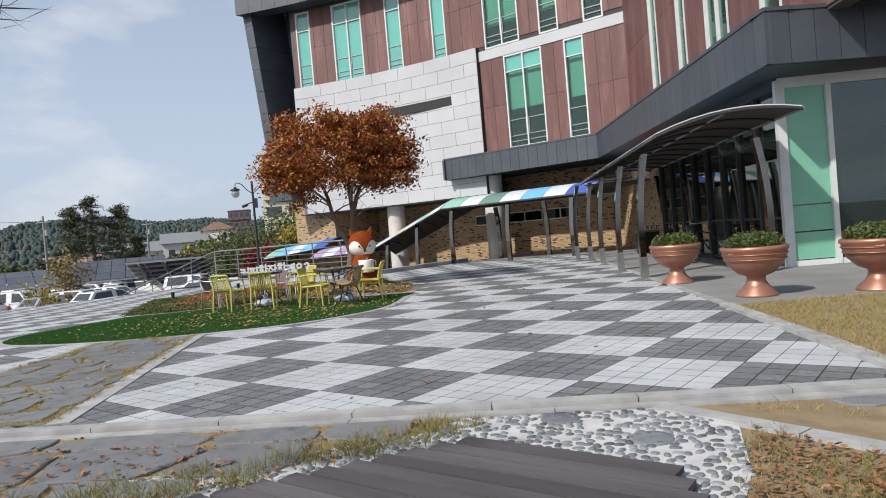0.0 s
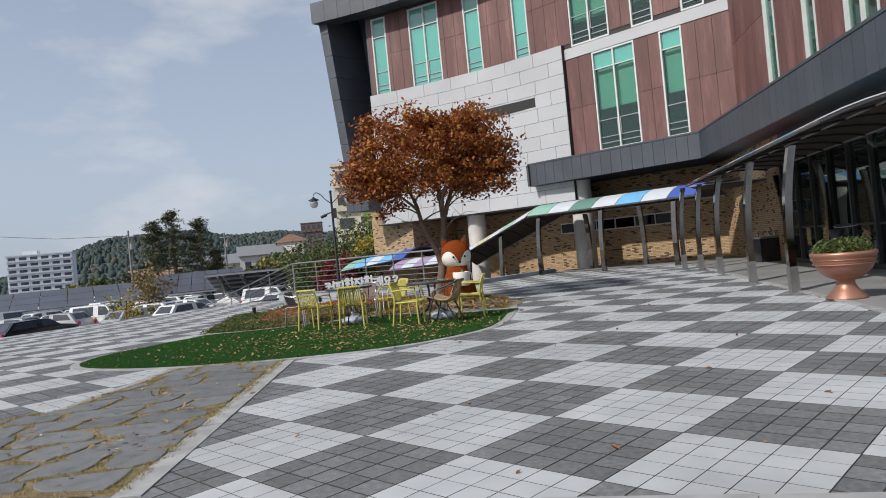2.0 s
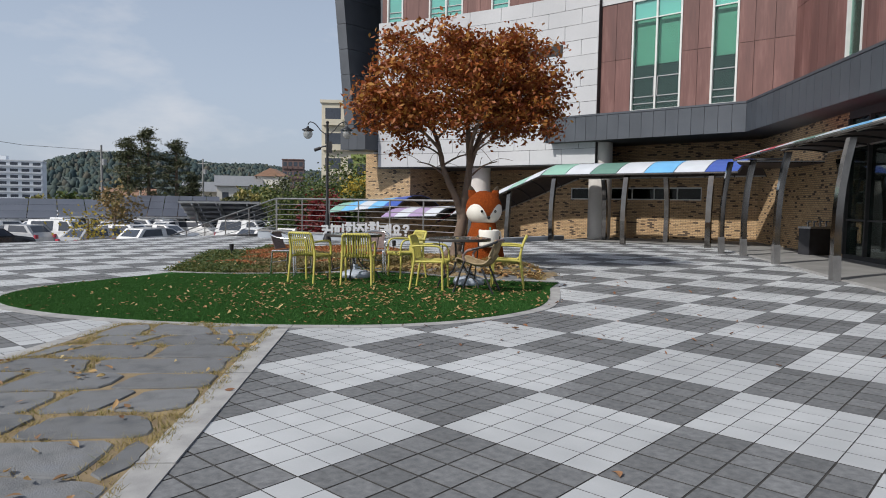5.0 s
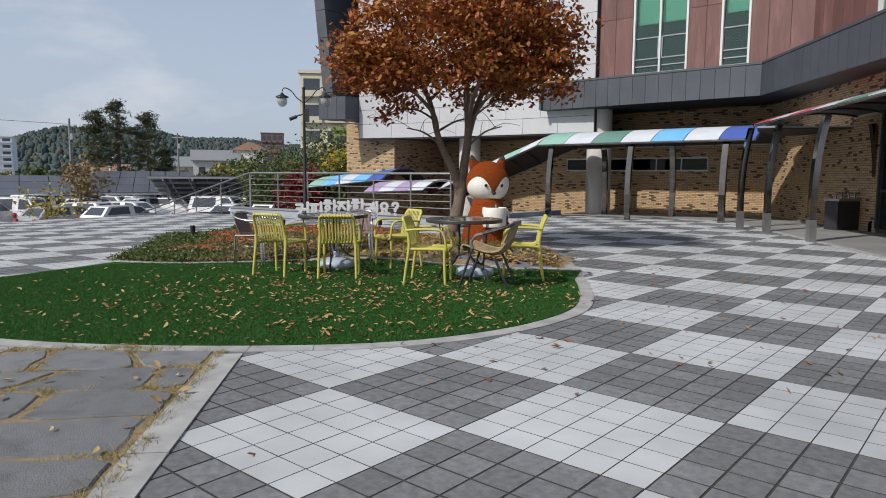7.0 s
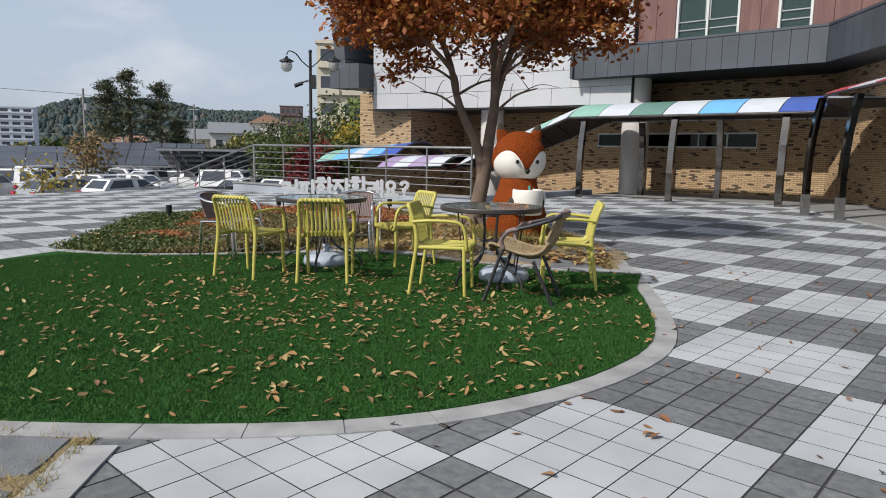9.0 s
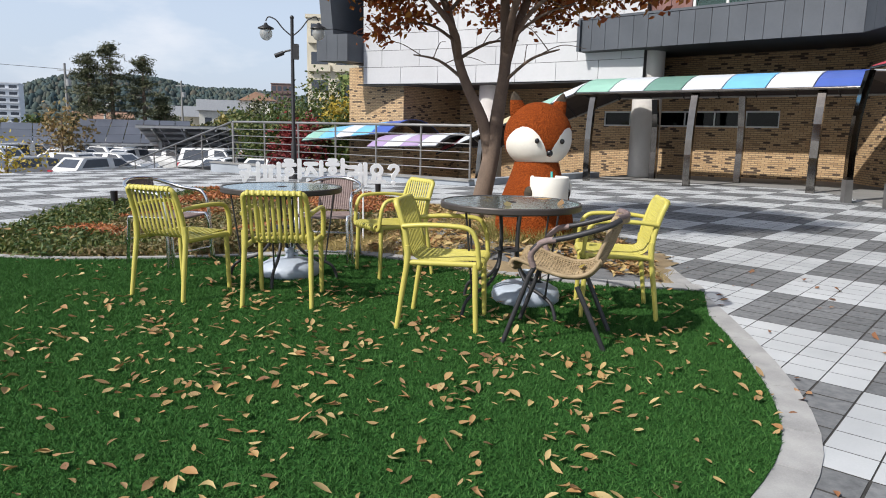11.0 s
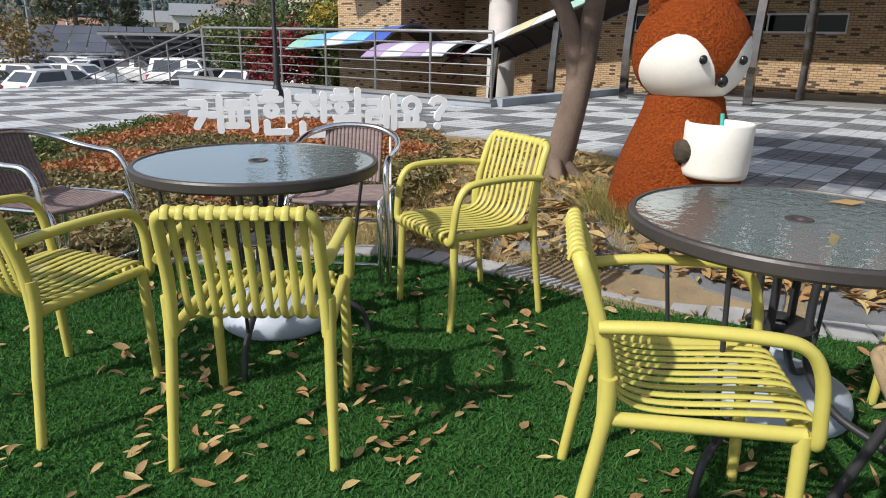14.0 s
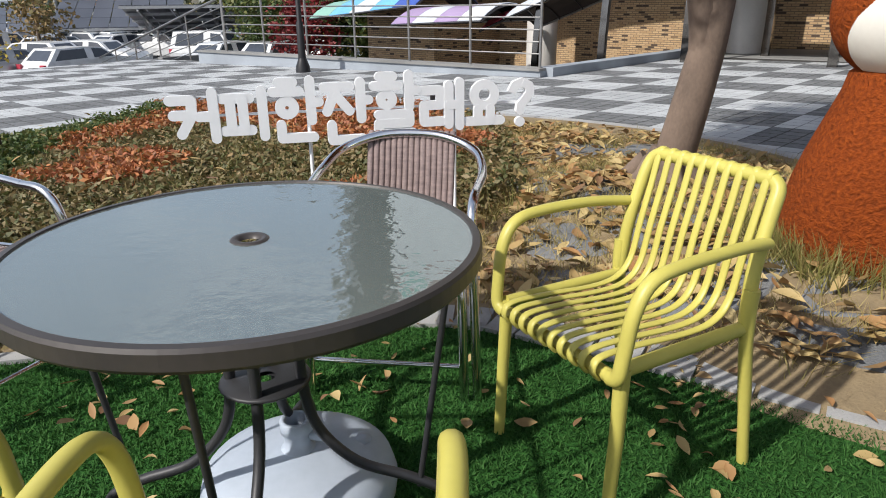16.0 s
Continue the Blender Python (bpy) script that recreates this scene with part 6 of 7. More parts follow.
def limb(pts, r0, r1, depth):
    pts = curve3(pts, 5)
    g = Geo().tube(pts, list(np.linspace(r0, r1, len(pts))), 9 if depth < 2 else 6)
    part("limb", g, M_BARK, tree)
    tips.extend([Vector(p) for p in pts[len(pts) // 2:]])
    if depth >= 3:
        return
    n = 4 if depth == 1 else 3
    for k in range(n):
        i = int(len(pts) * (0.45 + 0.5 * k / n))
        o = Vector(pts[min(i, len(pts) - 1)])
        a = tr.uniform(0, 6.283)
        out = Vector((math.cos(a), math.sin(a), tr.uniform(0.05, 0.6))).normalized()
        c = o - Vector((0, 0, 3.0))
        out = (out + Vector((c.x, c.y, 0)) * 0.35).normalized()
        L = (0.95 if depth == 1 else 0.6) * tr.uniform(0.75, 1.2)
        e = o + out * L
        limb([o, o.lerp(e, 0.5) + Vector((0, 0, 0.08)), e], r1 * 0.85, r1 * 0.3, depth + 1)


limb([P3(0.03, 0.85), P3(0.0, 1.1), P3(-0.08, 1.38), P3(-0.26, 1.75, 0.05), P3(-0.37, 2.06, 0.1), P3(-0.50, 2.6, 0.2), P3(-0.78, 3.2, 0.3), P3(-1.08, 3.8, 0.3)], 0.086, 0.028, 1)
limb([P3(0.005, 0.72), P3(0.06, 1.05), P3(0.115, 1.5), P3(0.17, 2.0, -0.05), P3(0.14, 2.6, -0.1), P3(0.10, 3.3, -0.15), P3(0.02, 4.2, -0.2)], 0.106, 0.028, 1)
limb([P3(0.16, 1.95, -0.05), P3(0.29, 2.4, 0.05), P3(0.45, 2.8, 0.15), P3(0.72, 3.3, 0.35), P3(1.15, 3.9, 0.5)], 0.065, 0.024, 1)
limb([P3(-0.37, 2.06, 0.1), P3(-0.44, 2.35, -0.2), P3(-0.85, 2.75, -0.6), P3(-1.3, 3.2, -0.9)], 0.045, 0.018, 1)
limb([P3(0.17, 2.1, -0.05), P3(0.22, 2.6, -0.5), P3(0.5, 3.2, -0.9), P3(0.8, 3.8, -1.3)], 0.05, 0.018, 1)
limb([P3(0.18, 2.1, -0.05), P3(0.42, 2.55, -0.3), P3(0.95, 2.95, -0.4), P3(1.5, 3.3, -0.3)], 0.035, 0.014, 2)
limb([P3(-0.40, 2.25, 0.1), P3(-0.7, 2.42, 0.0), P3(-1.05, 2.4, -0.2), P3(-1.3, 2.27, -0.3)], 0.02, 0.008, 3)
# crown: clusters round the twigs inside an uneven dome
r3 = np.random.default_rng(31)
cl = []
for _ in range(270):
    a, b = r3.uniform(0, 6.283), r3.uniform(-1, 1)
    rad = r3.uniform(0.55, 1.0) ** 0.5
    bump = 1 + 0.13 * math.sin(3 * a + 1.0) + 0.09 * math.sin(5 * a + 2 * b)
    hx = 1.93 * rad * bump * math.sqrt(max(0.02, 1 - (0.72 * b) ** 2))
    z = 3.62 + 1.2 * b * rad - 0.18 * (hx / 2.0) ** 2 + 0.1 * math.sin(4 * a)
    if z < 2.75 or (b < -0.4 and hx < 1.1):
        continue
    cl.append((0.95 * hx * math.cos(a) - 0.04, 0.95 * hx * math.sin(a) - 0.04, z - 0.06))
for _ in range(70):
    a = r3.uniform(0, 6.283)
    q = r3.uniform(0, 1.0)
    cl.append((q * math.cos(a), q * math.sin(a), 4.28 - 0.25 * q * q + r3.normal(0, 0.15)))
for t in tips[::2]:
    if t.z > 2.8:
        cl.append((t.x, t.y, t.z))
cl = np.array(cl)
k = 66
c = np.repeat(cl, k, 0) + r3.normal(0, 1, (len(cl) * k, 3)) * (0.15, 0.15, 0.085)
low = np.array([tuple(P3(-1.15, 2.36, -0.25)), tuple(P3(-1.0, 2.44, -0.2)), tuple(P3(-0.82, 2.48, -0.1)), tuple(P3(-1.3, 2.27, -0.3))])
c = np.concatenate([c, np.repeat(low, 60, 0) + r3.normal(0, 1, (240, 3)) * (0.13, 0.13, 0.07)])
soup("crown", leaf_quads(c, 0.10, r3, aspect=0.55), M_CROWN, tree, "rust-red autumn leaves", kind="", per=4)


# ---- distance: car park, houses, woods, hill ----
def far_pt(dx, dy, d):
    v = Vector((dx, dy)).normalized() * d
    return (-7.3 + v.x, 5.0 + v.y)


# wooded hill; distance haze is mixed into the tree and ground colours
r4 = np.random.default_rng(41)
g = Geo()
NA, NR = 60, 8
VD = Vector((-0.86, 0.51))
VT = Vector((0.51, 0.86))


def ridge(u):
    """Height of the ridge u metres to the north of the hill's middle."""
    return (24.6 + 5.2 * math.exp(-((u + 76) / 34) ** 2) + 2.5 * math.exp(-((u + 40) / 25) ** 2) - 4.0 * math.exp(-((u - 80) / 50) ** 2)
            + 0.8 * math.sin(u * 0.11) - 0.26 * min(72, max(0, -88 - u)) - max(0, u - 220) * 0.08)


def hill_pt(u, v):
    """v from 0 at the foot to 1 on the ridge."""
    p = VD * (340 + 140 * v) + VT * u
    return (-7.3 + p.x, 5 + p.y, LOW + ridge(u) * (math.sin(v * math.pi / 2)))


vs, fs = [], []
for i in range(NA + 1):
    for j in range(NR + 1):
        vs.append(hill_pt(-420 + 840 * i / NA, j / NR))
for i in range(NA):
    for j in range(NR):
        a = i * (NR + 1) + j
        fs.append((a, a + NR + 1, a + NR + 2, a + 1))
g.add(vs, fs, 0, True)
# The hill's soil colour carries the same haze.
M_HILLG = mat("haze_tinted_hill_ground", (0.085, 0.11, 0.10), (0.07, 0.092, 0.088), 0.95, scale=0.05, fine=0.6, bump=0)
tagged(part("hill", g, M_HILLG), "distant wooded hill with haze put into its colours", "hill", kind="structure")
n = 11000
uu, vv = r4.uniform(-330, 300, n), r4.uniform(0.03, 1.0, n) ** 0.75
vv[:1200] = r4.uniform(0.97, 1.0, 1200)
cen = np.array([hill_pt(a, b) for a, b in zip(uu, vv)])
# every tree of the wood is a small uneven dome of its own
SEG, dome = 7, [(1.0, 0.0), (1.05, 0.35), (0.72, 0.75), (0.3, 0.97)]
rad, hei = r4.uniform(0.9, 2.3, n), r4.uniform(1.8, 4.4, n)
hv = []
for q, z in dome:
    for k in range(SEG):
        t = 2 * math.pi * k / SEG + 0.4 * z
        jit = r4.uniform(0.75, 1.25, n)
        hv.append(np.stack([cen[:, 0] + rad * q * jit * math.cos(t), cen[:, 1] + rad * q * jit * math.sin(t), cen[:, 2] - 0.6 + hei * z * r4.uniform(0.88, 1.1, n)], 1))
hv = np.stack(hv, 1)
ring_f = np.array([[i * SEG + k, i * SEG + (k + 1) % SEG, (i + 1) * SEG + (k + 1) % SEG, (i + 1) * SEG + k] for i in range(3) for k in range(SEG)])
m_ = len(dome) * SEG
top_f = np.array([[3 * SEG, 3 * SEG + 1, 3 * SEG + 2, 3 * SEG + 3], [3 * SEG, 3 * SEG + 3, 3 * SEG + 4, 3 * SEG + 5]])
hf = (np.arange(n)[:, None, None] * m_ + np.concatenate([ring_f, top_f])[None]).reshape(-1, 4)
me = bpy.data.meshes.new("hill_woods")
me.vertices.add(n * m_)
me.vertices.foreach_set("co", hv.astype(np.float32).reshape(-1))
me.loops.add(hf.size)
me.loops.foreach_set("vertex_index", hf.astype(np.int32).reshape(-1))
me.polygons.add(len(hf))
me.polygons.foreach_set("loop_start", np.arange(0, hf.size, 4, dtype=np.int32))
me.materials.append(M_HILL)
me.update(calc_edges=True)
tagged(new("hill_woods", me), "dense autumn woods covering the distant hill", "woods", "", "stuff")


# pines
def pine(x, y, h, spread, seed, bare=0.35):
    t = empty("pine_tree", (x, y, LOW), 0, "tall dark green pine with layered branches", "tree", "pines by the car park")
    rr = np.random.default_rng(seed)
    part("trunk", Geo().tube([(0, 0, 0), (0.1, 0.05, h * 0.5), (0, 0.1, h)], [0.26, 0.18, 0.04], 8), M_BARK, t)
    pts = []
    for b in range(44):
        f = bare + (1 - bare) * (b / 44) ** 0.9 + rr.uniform(-0.03, 0.03)
        z = h * min(f, 0.98)
        L = spread * max(0.06, 1.05 - f) ** 0.7 * rr.uniform(0.5, 1.25)
        a = b * 2.4 + rr.uniform(-0.5, 0.5)
        e = np.array([math.cos(a) * L, math.sin(a) * L, z + L * rr.uniform(-0.15, 0.2)])
        if b % 3 == 0:
            part("branch", Geo().tube([(0, 0, z), tuple(e * 0.9 + np.array([0, 0, z * 0.1]))], [0.06, 0.015], 5), M_BARK, t)
        for s in np.linspace(0.35, 1.0, 4):
            if rr.uniform() < 0.7:
                pts.append(np.array([0, 0, z]) * (1 - s) + e * s + rr.normal(0, 0.12, 3))
    pts = np.array(pts)
    c = np.repeat(pts, 30, 0) + rr.normal(0, 1, (len(pts) * 30, 3)) * (0.27, 0.27, 0.09)
    soup("needles", leaf_quads(c, 0.42, rr, aspect=0.17), M_PINE, t, "dark green needle clumps", kind="", per=4)
    return t


pine(-73.3, 31.3, 9.4, 2.9, 1, 0.42)
pine(-72.6, 33.0, 10.4, 3.3, 2, 0.38)
pine(-71.5, 35.4, 9.5, 2.9, 3, 0.36)
pine(-70.8, 36.9, 5.9, 0.9, 4, 0.2)


def bush(name, x, y, z0, h, rad, material, label, seed, n=1500, size=0.22, cat="shrub", trunk=True, group=""):
    t = empty(name, (x, y, z0), 0, label, cat, group)
    rr = np.random.default_rng(seed)
    if trunk:
        part("trunk", Geo().tube([(0, 0, 0), (0.05, 0, h * 0.4), (0.0, 0.1, h * 0.75)], [0.05 * rad + 0.03, 0.04 * rad + 0.02, 0.02], 6), M_BARK, t)
    m = 40
    a, b, q = rr.uniform(0, 6.283, m), rr.uniform(-1, 1, m), rr.uniform(0.3, 1.0, m)
    cc = np.stack([rad * q * np.cos(a) * np.sqrt(1 - b * b * 0.8), rad * q * np.sin(a) * np.sqrt(1 - b * b * 0.8), h * (0.58 + 0.40 * b * q)], 1)
    c = np.repeat(cc, n // m, 0) + rr.normal(0, 1, ((n // m) * m, 3)) * (rad * 0.16, rad * 0.16, h * 0.07)
    soup("foliage", leaf_quads(c, size, rr, aspect=0.6), material, t, "", kind="", per=4)
    return t


bush("yellow_tree", *far_pt(-36, 11.1, 33), LOW, 3.3, 1.5, M_YELLEAF, "small tree with thin bright yellow leaves", 51, 400, 0.16, "tree")
bush("brown_tree", *far_pt(-45, 16.5, 48), LOW, 5.0, 1.7, M_BROWNLEAF, "olive brown tree beside the car park", 52, 900, 0.26, "tree")
bush("red_maple", -34.0, 25.1, LOW, 4.3, 1.3, M_REDLEAF, "deep red maple behind the railing", 53, 2000, 0.2, "tree")
for i, (x, y, h, rr_, m) in enumerate(((-37.0, 29.0, 6.4, 2.4, M_SHRUB), (-34.5, 28.6, 5.0, 1.8, M_YELLEAF), (-41, 31, 5.6, 2.6, M_SHRUB), (-45, 31, 5.2, 2.2, M_PINE), (-33.2, 26.6, 4.2, 1.2, M_SHRUB), (-40, 27, 4.3, 1.6, M_SHRUB))):
    bush("garden_tree", x, y, LOW, h, rr_, m, "leafy green and yellow tree beside the building", 60 + i, 4000, 0.2, "tree", True, "trees beside the building")
for i in range(9):
    x, y = far_pt(-0.835 - 0.012 * (i % 3) + 0.0 * i, 0.50 + 0.012 * i, 100 + 7 * (i % 4))
    bush("far_tree", x, y, LOW, 4.2 + 0.9 * (i % 3), 2.8, (M_PINE, M_WEED, M_SHRUB)[i % 3], "far green tree between the houses", 80 + i, 900, 0.7, "tree", True, "far trees")
for i in range(7):
    x, y = far_pt(-0.95 + 0.022 * i, 0.28 + 0.03 * i, 118 + 9 * (i % 3))
    bush("far_tree", x, y, LOW, 3.6 + 0.8 * (i % 3), 3.2, (M_WEED, M_SHRUB, M_PINE)[i % 3], "far olive tree behind the car park", 100 + i, 800, 0.8, "tree", True, "far trees")


# apartment block
def block(name, x, y, w, d, h, rz, floors, cols, wall, label, cat="building", roof=None, group=""):
    b = empty(name, (x, y, LOW), rz, label, cat, group)
    part("wall", Geo().box(-w / 2, w / 2, -d / 2, d / 2, 0, h), wall, b)
    part("roof", Geo().box(-w / 2 - 0.2, w / 2 + 0.2, -d / 2 - 0.2, d / 2 + 0.2, h, h + 0.4), roof or wall, b)
    fh, cw = h / floors, w / cols
    for i in range(floors):
        for j in range(cols):
            x0, z0 = -w / 2 + j * cw, i * fh
            win = part("window", Geo().box(x0 + cw * 0.16, x0 + cw * 0.84, -d / 2 - 0.03, -d / 2 + 0.02, z0 + fh * 0.36, z0 + fh * 0.80), M_WIN, b)
            if floors > 4:
                part("balcony", Geo().box(x0 + cw * 0.06, x0 + cw * 0.94, -d / 2 - 0.5, -d / 2 - 0.04, z0 + fh * 0.10, z0 + fh * 0.34), wall, b)
    return b


px_, py_ = far_pt(-0.966, 0.259, 300)
block("apartment_block", px_, py_, 22, 12, 16.6, 66, 7, 6, M_APT, "pale grey apartment block with rows of balconies")
part("stair_head", Geo().box(-6, -1, -3, 3, 17.0, 18.6), M_APT, bpy.data.objects["apartment_block"])
px_, py_ = far_pt(-0.760, 0.650, 92)
block("cream_building", px_, py_, 9, 9, 16.5, 45, 5, 3, M_CREAM, "cream rendered building with green window bays")
px_, py_ = far_pt(-0.74, 0.672, 70)
block("green_building", px_, py_, 5, 5, 8.0, 45, 3, 2, mat("moss_green_panel", (0.24, 0.30, 0.08), bump=0), "small moss green clad building")


def house(x, y, w, d, h, rz, wall, roof, label):
    b = empty("house", (x, y, LOW), rz, label, "house", "far houses")
    part("wall", Geo().box(-w / 2, w / 2, -d / 2, d / 2, 0, h), wall, b)
    g = Geo()
    rw, rd = w / 2 + 0.5, d / 2 + 0.6
    vs = [(-rw, -rd, h - 0.2), (rw, -rd, h - 0.2), (rw, rd, h - 0.2), (-rw, rd, h - 0.2), (-rw, 0, h + d * 0.26), (rw, 0, h + d * 0.26)]
    g.add(vs, [(0, 1, 5, 4), (2, 3, 4, 5), (0, 4, 3), (1, 2, 5), (0, 3, 2, 1)])
    part("roof", g, roof, b)
    for k in range(3):
        part("window", Geo().box(-w * 0.38 + k * w * 0.28, -w * 0.38 + k * w * 0.28 + 1.3, -d / 2 - 0.03, -d / 2 + 0.02, h * 0.58, h * 0.58 + 1.2), M_WIN, b)
    return b


M_HW = mat("white_house_render", (0.68, 0.66, 0.60), bump=0)
house(*far_pt(-0.8595, 0.511, 150), 9, 8, 6.6, 60, M_HW, M_GALV, "white rendered house with grey gable roof")
house(*far_pt(-0.880, 0.475, 160), 10, 8, 5.4, 60, M_CREAM, M_GALV, "low cream house with grey roof")
house(*far_pt(-0.834, 0.552, 150), 3.6, 6, 8.9, 130, M_HW, M_ROOFO, "white gabled house with orange roof")
px_, py_ = far_pt(-0.8158, 0.5783, 300)
block("brick_block", px_, py_, 9, 8, 21, 50, 5, 4, mat("dull_red_brick", (0.17, 0.11, 0.10), bump=0), "dull red brick building on the slope")
house(*far_pt(-0.925, 0.38, 140), 9, 7, 3.6, 70, M_CREAM, M_ROOFO, "low house behind the trees")


# solar carports
def carport(x, y, rz, w, d, zf, zb, label, cols=8, rows=3):
    """A tilted roof of solar panels on steel legs."""
    c = empty("solar_carport", (x, y, LOW), rz, label, "carport", "solar carports")
    zf, zb = zf - LOW, zb - LOW
    for i in range(cols):
        for j in range(rows):
            x0, x1 = -w / 2 + w * i / cols + 0.03, -w / 2 + w * (i + 1) / cols - 0.03
            y0, y1 = -d / 2 + d * j / rows + 0.03, -d / 2 + d * (j + 1) / rows - 0.03
            z0, z1 = zf + (zb - zf) * (y0 / d + 0.5), zf + (zb - zf) * (y1 / d + 0.5)
            g = Geo()
            g.add([(x0, y0, z0), (x1, y0, z0), (x1, y1, z1), (x0, y1, z1), (x0, y0, z0 + .05), (x1, y0, z0 + .05), (x1, y1, z1 + .05), (x0, y1, z1 + .05)],
                  [(3, 2, 1, 0), (4, 5, 6, 7), (0, 1, 5, 4), (2, 3, 7, 6), (1, 2, 6, 5), (3, 0, 4, 7)])
            part("solar_panel", g, M_SOLAR, c)
    for k in range(rows + 1):
        yy = -d / 2 + d * k / rows
        zz = zf + (zb - zf) * k / rows - 0.08
        part("purlin", Geo().bar((-w / 2, yy, zz), (w / 2, yy, zz), 0.08, 0.14), M_GALV, c)
    for k in range(4):
        xx = -w / 2 + w * (k + 0.5) / 4
        part("leg", Geo().bar((xx, 0, 0), (xx, 0, (zf + zb) / 2), 0.16, 0.16, 0, (0, 1, 0)), M_GALV, c)
        part("brace", Geo().bar((xx, 0, (zf + zb) / 2 - 1.3), (xx, -d * 0.35, zf + (zb - zf) * 0.15), 0.09, 0.09, 0, (1, 0, 0)), M_GALV, c)
        part("rafter", Geo().bar((xx, -d / 2, zf - 0.2), (xx, d / 2, zb - 0.2), 0.1, 0.16), M_GALV, c)
    return c


cx_, cy_ = far_pt(-0.950, 0.272, 56)
cx_, cy_ = cx_ - 0.6, cy_ - 4.4
carport(cx_, cy_, 72, 17, 6.5, -0.25, 1.1, "carport roofed with grey blue solar panels", 9, 3)
cx_, cy_ = far_pt(-0.908, 0.418, 58)
carport(cx_, cy_, 62, 8, 6.5, -0.15, 1.5, "carport roofed with dark solar panels", 7, 3)
cx_, cy_ = far_pt(-0.868, 0.497, 50)
carport(cx_, cy_, 55, 7.5, 6.0, 1.15, -0.35, "solar carport tilted to show its dark underside", 6, 4)


# raised tarmac of the car park
LOT = -1.82
g = Geo().prism([(-37, 2), (-37, 46), (-110, 80), (-110, -30), (-60, -30)], LOW - 0.2, LOT)
tagged(part("car_park", g, M_ASPH), "dark asphalt car park below the plaza", "car park", kind="structure")


# parked cars
def car(name, paint, label, van=False):
    c = empty(name, (0, 0, 0), 0, label, "car", "parked cars")
    L, W = 4.5, 1.78
    prof = [(-L / 2, 0.35), (-L / 2 + 0.05, 0.72), (-L / 2 + 0.3, 1.0), (L / 2 - 1.2, 1.04), (L / 2 - 0.25, 0.90), (L / 2, 0.62), (L / 2, 0.32), (L / 2 - 0.2, 0.24), (-L / 2 + 0.15, 0.26)]
    g = Geo()
    m = len(prof)
    vs = [(x, s * W / 2 * (0.97 if 0.3 < z < 0.9 else 0.9), z) for s in (-1, 1) for x, z in prof]
    g.add(vs, [tuple(range(m)), tuple(range(2 * m - 1, m - 1, -1))] + [(i, m + i, m + (i + 1) % m, (i + 1) % m) for i in range(m)])
    body = part("body", g, paint, c)
    top = 1.75 if van else 1.46
    cab = [(-L / 2 + (0.05 if van else 0.25), 0.93), (-L / 2 + (0.25 if van else 0.75), top - 0.03), (-0.1, top), (0.55, top - 0.06), (L / 2 - 1.15, 0.97)]
    g = Geo()
    m = len(cab)
    vs = [(x, s * W / 2 * (0.94 if z < 1.1 else 0.76), z) for s in (-1, 1) for x, z in cab]
    g.add(vs, [tuple(range(m)), tuple(range(2 * m - 1, m - 1, -1))] + [(i, m + i, m + (i + 1) % m, (i + 1) % m) for i in range(m)])
    part("cabin", g, paint, c)

    def glass(pts, grow):
        """A pane a little proud of the cabin, shrunk towards its middle."""
        mid = sum((Vector(p) for p in pts), Vector()) / len(pts)
        out = Vector(grow)
        g2 = Geo()
        q = [mid + (Vector(p) - mid) * 0.74 for p in pts]
        k2 = len(q)
        g2.add([p + out for p in q] + [p - out for p in q], [tuple(range(k2)), tuple(range(2 * k2 - 1, k2 - 1, -1))] + [(i, k2 + i, k2 + (i + 1) % k2, (i + 1) % k2) for i in range(k2)])
        part("window", g2, M_WIN, c, "dark car glass")
    for s in (-1, 1):
        side = [(x, s * W / 2 * (0.94 if z < 1.1 else 0.76), z) for x, z in cab]
        half_b, half_t = (-0.1, side[0][1], 0.97), (-0.1, side[2][1], top)
        glass([side[0], half_b, half_t, side[1]], (0, s * 0.012, 0.006))
        glass([half_b, side[4], side[3], half_t], (0, s * 0.012, 0.006))
    wb, wt = W / 2 * 0.94, W / 2 * 0.76
    glass([(cab[4][0], -wb, cab[4][1]), (cab[4][0], wb, cab[4][1]), (cab[3][0], wt, cab[3][1]), (cab[3][0], -wt, cab[3][1])], (0.012, 0, 0.012))
    glass([(cab[0][0], -wb, cab[0][1]), (cab[0][0], wb, cab[0][1]), (cab[1][0], wt, cab[1][1]), (cab[1][0], -wt, cab[1][1])], (-0.015, 0, 0.006))
    for sx in (-1, 1):
        for s in (-1, 1):
            w = part("wheel", Geo().tube([(sx * 1.35, s * (W / 2 - 0.22), 0.31), (sx * 1.35, s * (W / 2 - 0.01), 0.31)], 0.31, 16), M_BLACK, c)
            part("rim", Geo().tube([(sx * 1.35, s * (W / 2 - 0.02), 0.31), (sx * 1.35, s * (W / 2 + 0.005), 0.31)], 0.2, 12), M_GALV, w)
    for s in (-1, 1):
        part("headlight", Geo().box(L / 2 - 0.12, L / 2 + 0.01, s * 0.72 - 0.16, s * 0.72 + 0.16, 0.62, 0.76), M_FRAME, c)
        part("tail_light", Geo().box(-L / 2 - 0.01, -L / 2 + 0.1, s * 0.72 - 0.12, s * 0.72 + 0.12, 0.66, 0.88), AWN["red"], c)
    return c


